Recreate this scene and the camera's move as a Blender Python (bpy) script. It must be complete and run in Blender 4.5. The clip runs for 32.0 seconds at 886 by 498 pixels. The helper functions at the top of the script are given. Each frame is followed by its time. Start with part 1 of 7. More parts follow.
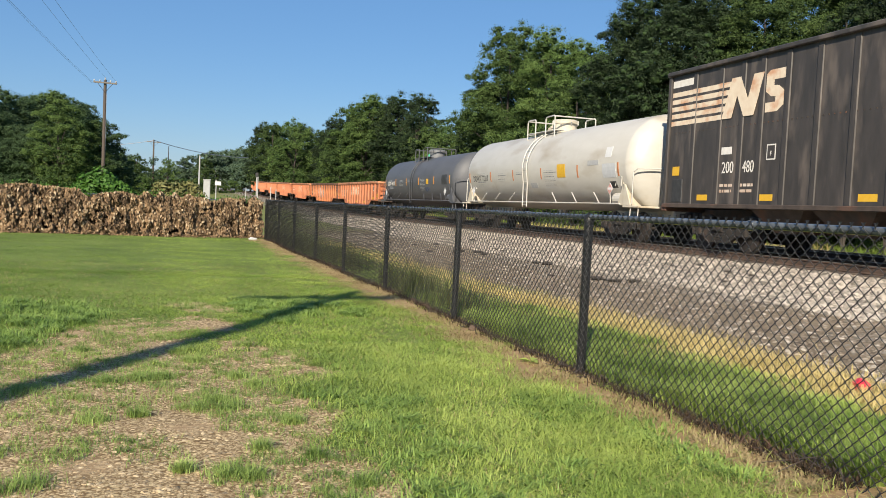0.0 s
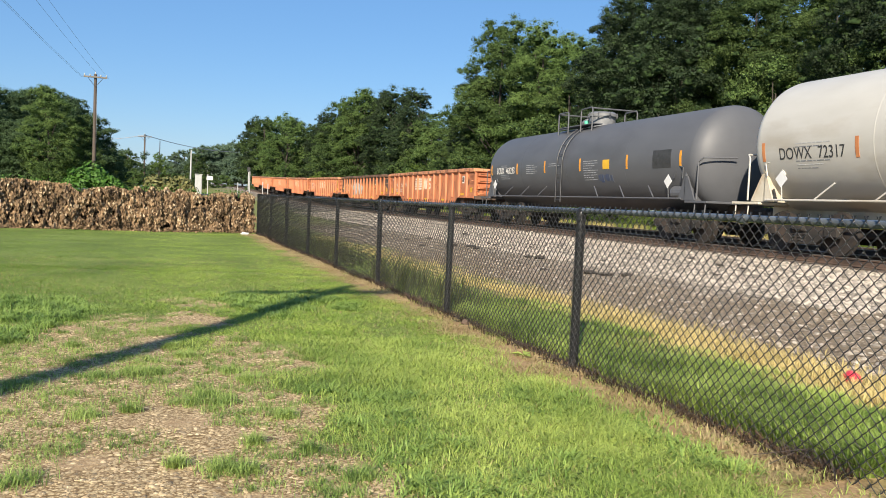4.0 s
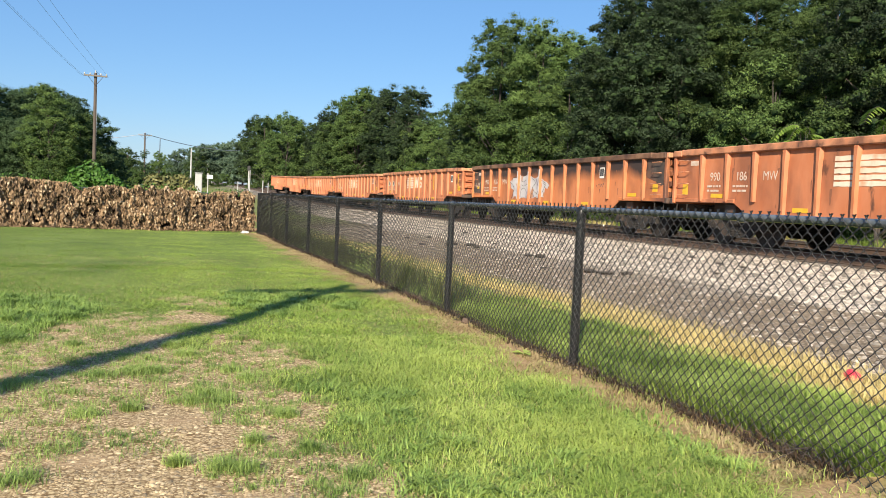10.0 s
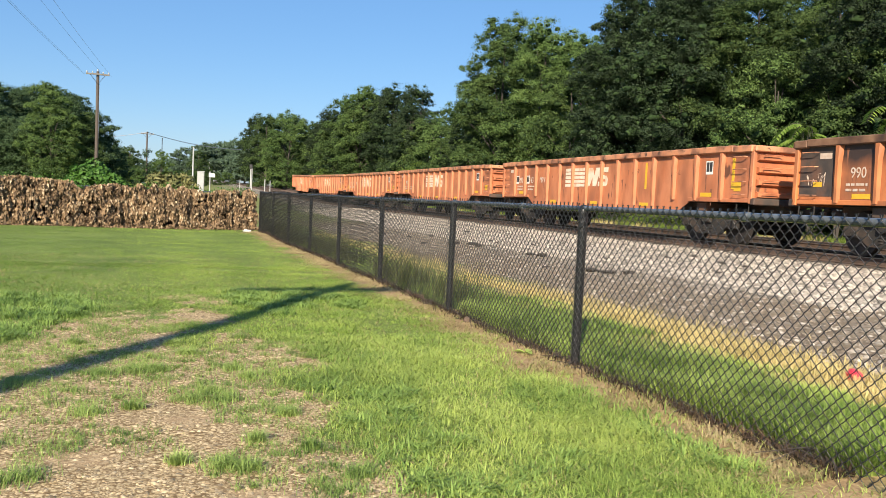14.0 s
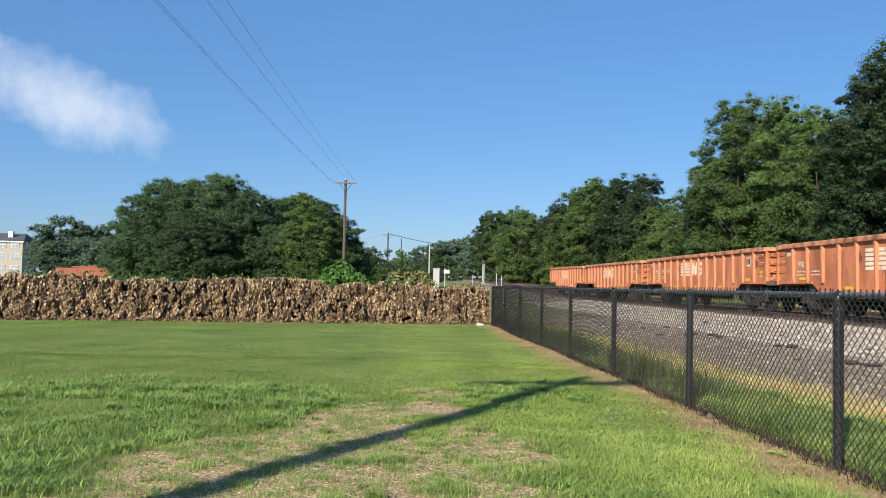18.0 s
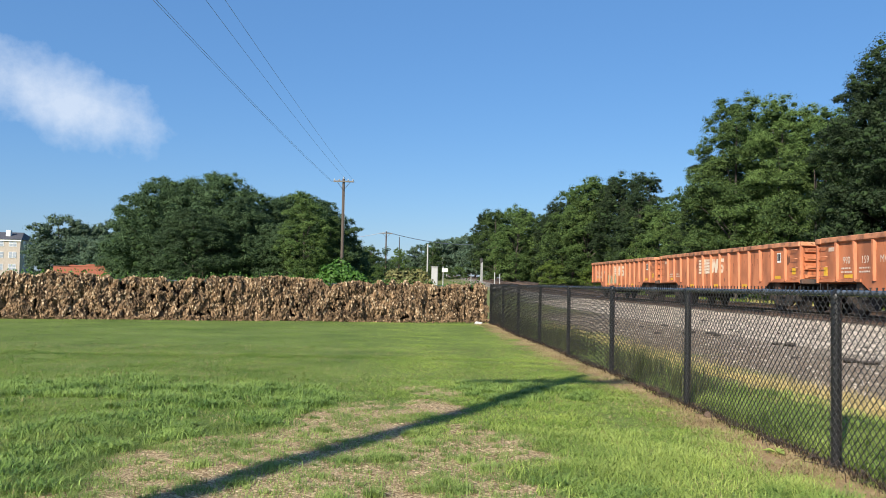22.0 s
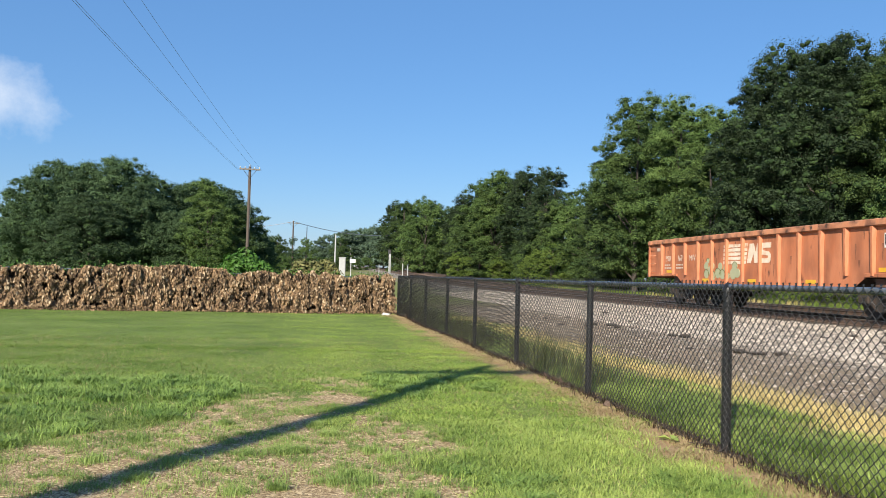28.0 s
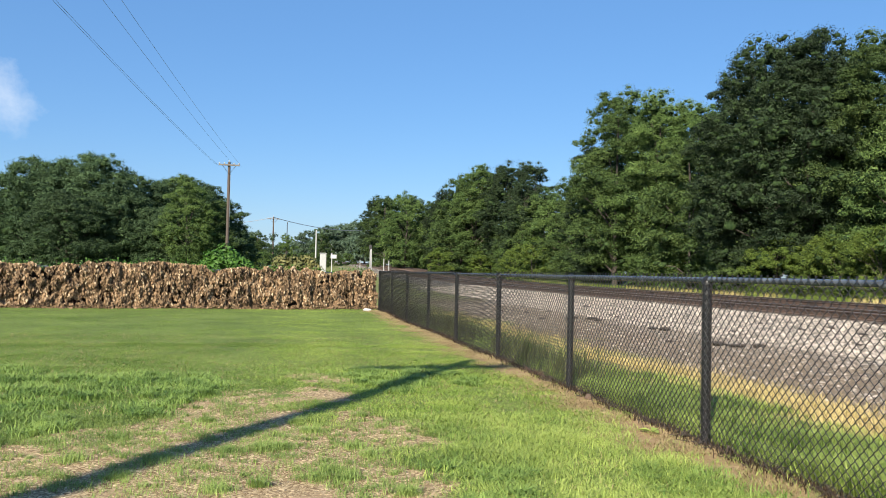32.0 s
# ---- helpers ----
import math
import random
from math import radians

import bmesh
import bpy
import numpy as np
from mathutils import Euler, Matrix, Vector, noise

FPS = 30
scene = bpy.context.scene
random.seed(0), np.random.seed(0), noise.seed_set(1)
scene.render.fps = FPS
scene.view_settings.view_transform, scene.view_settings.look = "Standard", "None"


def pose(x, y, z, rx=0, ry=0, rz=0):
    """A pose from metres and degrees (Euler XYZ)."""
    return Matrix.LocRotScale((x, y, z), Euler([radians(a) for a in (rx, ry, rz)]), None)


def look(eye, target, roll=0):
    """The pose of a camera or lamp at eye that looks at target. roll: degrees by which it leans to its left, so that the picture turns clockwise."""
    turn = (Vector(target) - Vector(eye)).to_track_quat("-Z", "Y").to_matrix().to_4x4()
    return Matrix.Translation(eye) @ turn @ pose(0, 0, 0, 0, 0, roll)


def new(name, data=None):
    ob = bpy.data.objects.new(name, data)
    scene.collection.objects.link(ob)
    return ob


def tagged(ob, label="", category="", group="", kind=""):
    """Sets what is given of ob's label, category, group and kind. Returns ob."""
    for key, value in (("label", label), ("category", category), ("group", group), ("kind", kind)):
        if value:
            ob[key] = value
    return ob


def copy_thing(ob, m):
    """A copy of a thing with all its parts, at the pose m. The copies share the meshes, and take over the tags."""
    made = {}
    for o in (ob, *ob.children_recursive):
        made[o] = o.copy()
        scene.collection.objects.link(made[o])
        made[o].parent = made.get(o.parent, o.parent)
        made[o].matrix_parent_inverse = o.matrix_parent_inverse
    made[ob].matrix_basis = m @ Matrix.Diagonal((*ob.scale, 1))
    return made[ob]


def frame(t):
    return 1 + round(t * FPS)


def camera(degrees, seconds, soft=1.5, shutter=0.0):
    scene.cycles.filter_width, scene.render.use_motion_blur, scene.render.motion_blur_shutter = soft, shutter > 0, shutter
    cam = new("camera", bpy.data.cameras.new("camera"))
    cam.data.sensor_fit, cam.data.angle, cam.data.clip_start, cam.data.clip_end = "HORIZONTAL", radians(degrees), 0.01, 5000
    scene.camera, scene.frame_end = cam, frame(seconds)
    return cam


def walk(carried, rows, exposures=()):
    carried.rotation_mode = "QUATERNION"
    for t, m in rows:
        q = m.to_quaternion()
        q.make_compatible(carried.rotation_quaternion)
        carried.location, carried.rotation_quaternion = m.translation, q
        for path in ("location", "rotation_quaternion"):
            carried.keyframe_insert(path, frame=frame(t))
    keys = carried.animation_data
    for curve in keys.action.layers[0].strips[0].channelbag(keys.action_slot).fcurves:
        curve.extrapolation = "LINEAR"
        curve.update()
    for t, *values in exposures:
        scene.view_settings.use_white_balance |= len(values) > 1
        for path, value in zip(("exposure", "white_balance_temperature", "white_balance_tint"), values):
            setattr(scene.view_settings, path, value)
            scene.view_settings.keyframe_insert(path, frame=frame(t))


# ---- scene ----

# ===== camera and its path: one standing place, the head turns =====
EYE = (0.0, 0.0, 1.257)
cam = camera(56.75, 32.0, soft=0.6)
TURNS = [
    (0.0, -18.83, -2.79, -2.78), (0.5, -18.86, -2.90, -2.69), (1.0, -19.20, -3.03, -2.66), (1.5, -19.31, -3.06, -2.65),
    (2.5, -19.36, -3.12, -2.63), (6.0, -19.35, -3.18, -2.65), (9.0, -19.34, -3.23, -2.64), (13.5, -19.35, -3.36, -2.65),
    (14.0, -19.21, -3.35, -2.70), (14.5, -18.43, -3.23, -2.75), (15.0, -11.15, -2.90, -2.87), (15.5, -4.40, -2.34, -2.62),
    (17.5, -2.93, 2.66, -1.22), (18.0, -3.23, 2.56, -1.21), (19.0, -3.36, 2.51, -1.15), (23.0, -3.36, 2.43, -1.17),
    (24.5, -3.37, 2.39, -1.18), (26.5, -3.40, 2.36, -1.17), (27.0, -4.02, 2.22, -1.22), (27.5, -5.43, 2.19, -1.45),
    (28.0, -9.78, 2.01, -1.66), (28.5, -12.46, 1.82, -1.58), (29.0, -12.14, 1.77, -1.25), (29.5, -11.41, 1.75, -1.18),
    (30.0, -11.13, 1.73, -1.19), (32.0, -11.09, 1.69, -1.27)]
BASE_STOPS = 0.96
walk(cam, [(t, pose(*EYE, 90 + p, r, w)) for t, w, p, r in TURNS],
     [(t, BASE_STOPS + e, k, 10) for t, e, k in ((0, -0.30, 6500), (3, -0.15, 6500), (6, 0.02, 6500), (14.5, 0, 6550), (18, -0.22, 6120), (24.5, -0.22, 6120), (28, -0.11, 6230), (32, 0.0, 6320))])

# ===== sky and sun =====
SUN_EL = 27.5
SUN_WAY = Vector((0.518, 0.855, 0)).normalized()
world = bpy.data.worlds.new("sky")
scene.world = world
world.use_nodes = True
wn = world.node_tree
sky = wn.nodes.new("ShaderNodeTexSky")
sky.sky_type, sky.sun_disc = "NISHITA", False
sky.sun_elevation = radians(SUN_EL)
sky.sun_rotation = math.atan2(-SUN_WAY.x, -SUN_WAY.y)
sky.air_density, sky.dust_density, sky.ozone_density = 1.0, 0.5, 3.5
rich = wn.nodes.new("ShaderNodeHueSaturation")
rich.inputs["Saturation"].default_value = 1.17
wn.links.new(sky.outputs["Color"], rich.inputs["Color"])
even = wn.nodes.new("ShaderNodeMix")
even.data_type = "RGBA"
even.inputs["Factor"].default_value = 0.42
even.inputs[7].default_value = (1.65, 3.45, 6.9, 1)
wn.links.new(rich.outputs["Color"], even.inputs[6])
wn.links.new(even.outputs[2], wn.nodes["Background"].inputs["Color"])
wn.nodes["Background"].inputs["Strength"].default_value = 0.068
sun = new("sun", bpy.data.lights.new("sun", "SUN"))
sun.data.energy, sun.data.angle, sun.data.color = 5.0, radians(0.55), (1.0, 0.89, 0.72)
down = Vector((SUN_WAY.x * math.cos(radians(SUN_EL)), SUN_WAY.y * math.cos(radians(SUN_EL)), -math.sin(radians(SUN_EL))))
sun.matrix_basis = look((-30, -50, 60), Vector((-30, -50, 60)) + down)

# ===== materials =====
def material(name, c1, c2, scale=6.0, rough=0.8, metal=0.0, bump=0.0, bscale=None, c3=None, s3=1.5, amount3=0.45,
             island=0.0, rand=0.0, stretch=None, spec=0.5, spots=None, band=None):
    """Two colours mixed by a fine noise, a third by a coarse one; bump; value spread per island or per object."""
    m = bpy.data.materials.new(name)
    m.use_nodes = True
    n, l = m.node_tree.nodes, m.node_tree.links
    b = n["Principled BSDF"]
    b.inputs["Roughness"].default_value, b.inputs["Metallic"].default_value = rough, metal
    b.inputs["Specular IOR Level"].default_value = spec
    tc = n.new("ShaderNodeTexCoord")
    coords = tc.outputs["Object"]
    if stretch:
        mp = n.new("ShaderNodeMapping")
        mp.inputs["Scale"].default_value = stretch
        l.new(coords, mp.inputs["Vector"])
        coords = mp.outputs["Vector"]

    def noisy(s, detail=5.0):
        t = n.new("ShaderNodeTexNoise")
        t.inputs["Scale"].default_value, t.inputs["Detail"].default_value = s, detail
        l.new(coords, t.inputs["Vector"])
        return t.outputs["Fac"]

    def ramp(f, lo, hi):
        r = n.new("ShaderNodeMapRange")
        r.inputs["From Min"].default_value, r.inputs["From Max"].default_value = lo, hi
        l.new(f, r.inputs["Value"])
        return r.outputs["Result"]

    def mixed(f, a, c):
        x = n.new("ShaderNodeMix")
        x.data_type = "RGBA"
        l.new(f, x.inputs["Factor"])
        for k, v in ((6, a), (7, c)):
            if isinstance(v, tuple):
                x.inputs[k].default_value = (*v, 1)
            else:
                l.new(v, x.inputs[k])
        return x.outputs[2]

    col = mixed(ramp(noisy(scale), 0.3, 0.7), c1, c2)
    if c3:
        col = mixed(ramp(noisy(s3, 7.0), 0.62 - amount3 * 0.3, 0.75 - amount3 * 0.2), col, c3)
    if spots:
        col = mixed(ramp(noisy(spots[1], 8.0), spots[2], spots[2] + 0.06), col, spots[0])
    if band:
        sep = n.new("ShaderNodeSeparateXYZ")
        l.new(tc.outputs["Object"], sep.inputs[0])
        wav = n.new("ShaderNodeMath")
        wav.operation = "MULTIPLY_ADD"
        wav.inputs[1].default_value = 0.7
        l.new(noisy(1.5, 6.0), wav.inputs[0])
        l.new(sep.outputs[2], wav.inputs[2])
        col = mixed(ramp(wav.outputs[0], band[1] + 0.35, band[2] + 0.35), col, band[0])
    if island or rand:
        if island:
            src = n.new("ShaderNodeNewGeometry").outputs["Random Per Island"]
        else:
            src = n.new("ShaderNodeObjectInfo").outputs["Random"]
        h = n.new("ShaderNodeHueSaturation")
        spread = island or rand
        r = n.new("ShaderNodeMapRange")
        r.inputs["To Min"].default_value, r.inputs["To Max"].default_value = 1 - spread, 1 + spread
        l.new(src, r.inputs["Value"])
        l.new(r.outputs["Result"], h.inputs["Value"])
        l.new(col, h.inputs["Color"])
        col = h.outputs["Color"]
    l.new(col, b.inputs["Base Color"])
    if bump:
        bp = n.new("ShaderNodeBump")
        bp.inputs["Strength"].default_value, bp.inputs["Distance"].default_value = bump, 0.02
        l.new(noisy(bscale or scale * 3), bp.inputs["Height"])
        l.new(bp.outputs["Normal"], b.inputs["Normal"])
    return m


def leafy(name, dark, light, spread=0.35, through_light=0.25, rough=0.55, patch=0.35, vary=0.55):
    """Foliage: colour by island between two greens, coarse patches, and some light through the leaf."""
    m = bpy.data.materials.new(name)
    m.use_nodes = True
    n, l = m.node_tree.nodes, m.node_tree.links
    b = n["Principled BSDF"]
    b.inputs["Roughness"].default_value = rough
    b.inputs["Specular IOR Level"].default_value = 0.3
    geo = n.new("ShaderNodeNewGeometry")
    tc = n.new("ShaderNodeTexCoord")
    ns = n.new("ShaderNodeTexNoise")
    ns.inputs["Scale"].default_value = patch
    l.new(tc.outputs["Object"], ns.inputs["Vector"])
    add = n.new("ShaderNodeMath")
    add.operation = "MULTIPLY_ADD"
    add.inputs[1].default_value = vary
    l.new(geo.outputs["Random Per Island"], add.inputs[0])
    sub = n.new("ShaderNodeMapRange")
    sub.inputs["From Min"].default_value, sub.inputs["From Max"].default_value = 0.35, 0.65
    sub.inputs["To Max"].default_value = 0.45
    l.new(ns.outputs["Fac"], sub.inputs["Value"])
    l.new(sub.outputs["Result"], add.inputs[2])
    x = n.new("ShaderNodeMix")
    x.data_type = "RGBA"
    x.inputs[6].default_value, x.inputs[7].default_value = (*dark, 1), (*light, 1)
    l.new(add.outputs[0], x.inputs["Factor"])
    h = n.new("ShaderNodeHueSaturation")
    oi = n.new("ShaderNodeObjectInfo")
    r = n.new("ShaderNodeMapRange")
    r.inputs["To Min"].default_value, r.inputs["To Max"].default_value = 1 - spread, 1 + spread
    l.new(oi.outputs["Random"], r.inputs["Value"])
    l.new(r.outputs["Result"], h.inputs["Value"])
    l.new(x.outputs[2], h.inputs["Color"])
    l.new(h.outputs["Color"], b.inputs["Base Color"])
    tr = n.new("ShaderNodeBsdfTranslucent")
    l.new(h.outputs["Color"], tr.inputs["Color"])
    mx = n.new("ShaderNodeMixShader")
    mx.inputs[0].default_value = through_light
    l.new(b.outputs[0], mx.inputs[1])
    l.new(tr.outputs[0], mx.inputs[2])
    l.new(mx.outputs[0], n["Material Output"].inputs["Surface"])
    return m


M_orange = material("faded_orange_paint", (0.445, 0.139, 0.053), (0.515, 0.199, 0.0936), 3.0, 0.6, 0, 0.12, 9,
                    (0.265, 0.0952, 0.0452), 1.3, 0.55, stretch=(1, 0.9, 0.40), spots=((0.117, 0.0484, 0.0273), 3.4, 0.635))
M_orange_b = material("rusty_orange_paint", (0.484, 0.156, 0.0468), (0.562, 0.195, 0.0702), 3.0, 0.62, 0, 0.12, 9,
                      (0.125, 0.0546, 0.0351), 0.9, 0.62, stretch=(1, 0.8, 0.5))
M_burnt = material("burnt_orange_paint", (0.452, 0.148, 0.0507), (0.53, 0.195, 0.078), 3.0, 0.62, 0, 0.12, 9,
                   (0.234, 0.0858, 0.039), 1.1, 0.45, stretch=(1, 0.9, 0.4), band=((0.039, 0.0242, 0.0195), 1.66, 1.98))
M_chord_rust = material("rusty_worn_chord", (0.1308, 0.0585, 0.0304), (0.2154, 0.1170, 0.0654), 4, 0.7, 0, 0.3, 12, (0.0468, 0.0234, 0.0164), 1.6, 0.6)
M_chord = material("worn_orange_chord", (0.484, 0.187, 0.0858), (0.562, 0.265, 0.14), 5, 0.6, 0, 0.3, 12, (0.203, 0.0858, 0.0468), 2.5, 0.55, spots=((0.078, 0.039, 0.0234), 5, 0.62))
M_soot = material("sooty_brown_steel", (0.0429, 0.0328, 0.0281), (0.078, 0.0585, 0.0468), 4, 0.75, 0, 0.2, 14, (0.125, 0.0624, 0.039), 1.5, 0.4)
M_brownwhite = material("chalked_white_paint", (0.648, 0.522, 0.387), (0.72, 0.621, 0.486), 6, 0.7, 0, 0.1, 20, (0.558, 0.306, 0.18), 2.4, 0.42)
M_decal = material("white_lettering", (0.63, 0.594, 0.54), (0.72, 0.693, 0.648), 9, 0.7, 0, 0.0)
M_decal_worn = material("faded_lettering", (0.452, 0.296, 0.203), (0.593, 0.515, 0.437), 7, 0.7, 0, 0.0)
M_yellow = material("reflector_yellow", (0.624, 0.351, 0.0156), (0.663, 0.406, 0.039), 8, 0.5)
M_orange_refl = material("reflector_orange", (0.663, 0.296, 0.0234), (0.624, 0.257, 0.0234), 8, 0.5)
M_rust_refl = material("reflector_faded_orange", (0.429, 0.156, 0.0546), (0.484, 0.203, 0.078), 8, 0.6)
M_rust_mark = material("rust_stain", (0.172, 0.0663, 0.0351), (0.265, 0.105, 0.0546), 9, 0.8)
M_faint = material("faded_grey_print", (0.328, 0.328, 0.328), (0.406, 0.406, 0.398), 9, 0.7)
M_faint_dark = material("dim_white_print", (0.234, 0.242, 0.25), (0.312, 0.32, 0.328), 9, 0.7)
M_paper = material("pale_paper", (0.468, 0.484, 0.491), (0.53, 0.538, 0.546), 9, 0.7)
M_black_decal = material("black_lettering", (0.0234, 0.0234, 0.0234), (0.0468, 0.0468, 0.0468), 8, 0.6)
M_hopper = material("weathered_black_steel", (0.0367, 0.0324, 0.0292), (0.0605, 0.0518, 0.0464), 5, 0.5, 0, 0.15, 10,
                    (0.119, 0.0972, 0.0821), 2.2, 0.35, stretch=(1, 1, 0.3))
M_truck = material("dusty_truck_steel", (0.0156, 0.0133, 0.0117), (0.0312, 0.0257, 0.0218), 7, 0.9, 0, 0.3, 25, (0.0585, 0.039, 0.0281), 3, 0.3)
M_wheel = material("dark_wheel_steel", (0.0172, 0.014, 0.0125), (0.039, 0.0312, 0.0265), 9, 0.7, 0.1, 0.1, 20)
M_tank_white = material("dirty_white_paint", (0.455, 0.435, 0.39), (0.50, 0.48, 0.435), 2, 0.42, 0, 0.04, 8, (0.36, 0.315, 0.25), 0.7, 0.3, stretch=(1, 0.5, 1.4))
M_tank_cream = material("cream_stained_paint", (0.484, 0.429, 0.328), (0.53, 0.484, 0.398), 3, 0.5, 0, 0.06, 10, (0.39, 0.296, 0.187), 1.6, 0.35)
M_tank_grey = material("slate_grey_paint", (0.081, 0.084, 0.093), (0.093, 0.096, 0.105), 1.5, 0.52, 0, 0.03, 8, (0.066, 0.0672, 0.0732), 0.6, 0.3, stretch=(1, 0.5, 1.2), spec=0.35)
M_grey_parts = material("grey_fitting_paint", (0.117, 0.121, 0.129), (0.172, 0.176, 0.183), 7, 0.5, 0, 0.1, 20)
M_dark_iron = material("dark_ladder_iron", (0.0234, 0.0234, 0.0257), (0.039, 0.039, 0.0429), 8, 0.5)
M_green_valve = material("pale_green_cap", (0.078, 0.484, 0.296), (0.109, 0.546, 0.351), 8, 0.5)
M_red = material("red_plastic", (0.562, 0.0234, 0.0468), (0.624, 0.0468, 0.0702), 20, 0.45)
M_pink = material("faded_pink_placard", (0.50, 0.25, 0.21), (0.56, 0.34, 0.29), 9, 0.6, 0, 0, None, (0.42, 0.16, 0.10), 4, 0.5)
M_vinyl = material("black_vinyl_coating", (0.0108, 0.0108, 0.0117), (0.0198, 0.0198, 0.0216), 30, 0.38, 0, 0.1, 120, spec=0.5)
# Glossy black pipe; its bluish grey base colour paints in the sky's sheen.
M_rail_pipe = material("black_coated_pipe", (0.0546, 0.0624, 0.0702), (0.0858, 0.0952, 0.105), 20, 0.25, 0, 0.03, 60, (0.125, 0.14, 0.156), 7, 0.5, spec=0.9)
M_rail = material("rusty_rail_steel", (0.0858, 0.0546, 0.039), (0.14, 0.0936, 0.0686), 8, 0.75, 0.2, 0.2, 30, (0.0546, 0.0374, 0.0281), 1.2, 0.4)
M_railhead = material("polished_rail_head", (0.328, 0.296, 0.273), (0.429, 0.398, 0.374), 10, 0.3, 0.9, 0.05, 40)
M_tie = material("weathered_tie_timber", (0.0585, 0.0429, 0.0328), (0.101, 0.078, 0.0624), 5, 0.9, 0, 0.4, 30, rand=0.3, stretch=(0.4, 4, 4))
M_stone = material("pale_ballast_stone", (0.266, 0.229, 0.181), (0.429, 0.377, 0.311), 30, 0.9, 0, 0.2, 60, island=0.65)
M_cinder_stone = material("brown_grey_stone", (0.2, 0.159, 0.111), (0.355, 0.292, 0.215), 30, 0.9, 0, 0.2, 60, island=0.6)
M_pebble = material("tan_pebble", (0.2764, 0.1921, 0.0980), (0.4655, 0.3524, 0.2004), 40, 0.9, 0, 0.2, 80, island=0.4)
M_chip = material("pale_stone_chip", (0.2822, 0.2030, 0.1109), (0.4939, 0.3870, 0.2376), 40, 0.9, 0, 0.3, 70, island=0.55)
M_clod = material("dark_cinder_clod", (0.0273, 0.0218, 0.0179), (0.0663, 0.0515, 0.039), 20, 0.95, 0, 0.5, 30)
M_pole = material("weathered_pole_timber", (0.0585, 0.0452, 0.0374), (0.0975, 0.0764, 0.0624), 6, 0.85, 0, 0.4, 20, stretch=(6, 6, 0.5))
M_arm = material("grey_crossarm_timber", (0.133, 0.117, 0.105), (0.195, 0.176, 0.156), 6, 0.85, 0, 0.2)
M_wire = material("grey_cable", (0.234, 0.257, 0.312), (0.296, 0.32, 0.374), 3, 0.6)
M_bark = material("grey_brown_bark", (0.0429, 0.0351, 0.0281), (0.078, 0.0663, 0.0546), 7, 0.9, 0, 0.5, 15, stretch=(3, 3, 0.6))
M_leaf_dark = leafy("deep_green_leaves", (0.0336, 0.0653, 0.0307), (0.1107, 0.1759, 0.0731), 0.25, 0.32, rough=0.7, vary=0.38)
# The deep green scaled darker, for the oaks and elms.
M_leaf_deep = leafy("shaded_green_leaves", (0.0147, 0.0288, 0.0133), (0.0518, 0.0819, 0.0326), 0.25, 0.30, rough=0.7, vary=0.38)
M_leaf_mid = leafy("mid_green_leaves", (0.0449, 0.0877, 0.0234), (0.1562, 0.2263, 0.0605), 0.30, 0.32, rough=0.7, vary=0.38)
M_leaf_lime = leafy("yellow_green_leaves", (0.078, 0.133, 0.0203), (0.226, 0.296, 0.0585), 0.12, 0.35, rough=0.7, vary=0.38)
# Paler and bluer than the near greens: distance haze put into the colour.
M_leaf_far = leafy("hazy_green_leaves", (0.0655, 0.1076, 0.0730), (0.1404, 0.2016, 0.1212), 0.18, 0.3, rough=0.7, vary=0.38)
# Very dark green: the shade deep inside the crowns, put into the colour.
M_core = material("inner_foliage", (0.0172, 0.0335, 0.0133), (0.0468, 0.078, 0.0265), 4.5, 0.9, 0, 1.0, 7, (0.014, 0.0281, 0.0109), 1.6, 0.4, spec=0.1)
M_sumac = leafy("sumac_leaves", (0.1272, 0.2163, 0.0298), (0.3283, 0.4326, 0.0966), 0.1, 0.4)
M_vine = leafy("fresh_vine_leaves", (0.039, 0.101, 0.0156), (0.101, 0.211, 0.0351), 0.15)
M_dead = leafy("dead_brown_leaves", (0.022, 0.013, 0.008), (0.37, 0.245, 0.135), 0.15, 0.12, 0.75, 2.2)
M_dead_pale = leafy("bleached_leaves", (0.299, 0.211, 0.123), (0.581, 0.458, 0.299), 0.1, 0.12, 0.75, 2.2)
# Dark brown: shade inside the hedge put into colour; also colours fence-foot weeds.
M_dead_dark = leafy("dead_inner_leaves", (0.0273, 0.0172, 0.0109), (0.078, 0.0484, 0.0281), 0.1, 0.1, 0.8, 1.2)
# Near-black brown vines: the deep shade between hedge leaves is in this colour.
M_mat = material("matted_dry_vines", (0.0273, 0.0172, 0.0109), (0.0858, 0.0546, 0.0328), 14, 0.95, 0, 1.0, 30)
M_stem = material("dry_stem", (0.078, 0.0507, 0.0351), (0.148, 0.101, 0.0702), 20, 0.9)
M_blade = leafy("lawn_blades", (0.076, 0.148, 0.028), (0.40, 0.475, 0.132), 0.05, 0.35, 0.5, 0.9)
M_blade_far = leafy("smooth_lawn_blades", (0.098, 0.192, 0.030), (0.325, 0.420, 0.088), 0.05, 0.35, 0.6, 0.8, 0.42)
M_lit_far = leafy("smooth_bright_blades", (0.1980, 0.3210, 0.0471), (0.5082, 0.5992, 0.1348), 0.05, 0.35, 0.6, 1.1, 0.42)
M_blade_tuft = leafy("weed_blades", (0.10, 0.18, 0.036), (0.40, 0.50, 0.14), 0.05, 0.3, 0.5, 2.0)
M_blade_dark = leafy("coarse_dark_blades", (0.080, 0.170, 0.030), (0.40, 0.53, 0.135), 0.05, 0.3, 0.45, 2.0)
M_blade_dry = leafy("yellowed_blades", (0.42, 0.33, 0.12), (0.76, 0.62, 0.28), 0.05, 0.25, 0.7, 1.5)
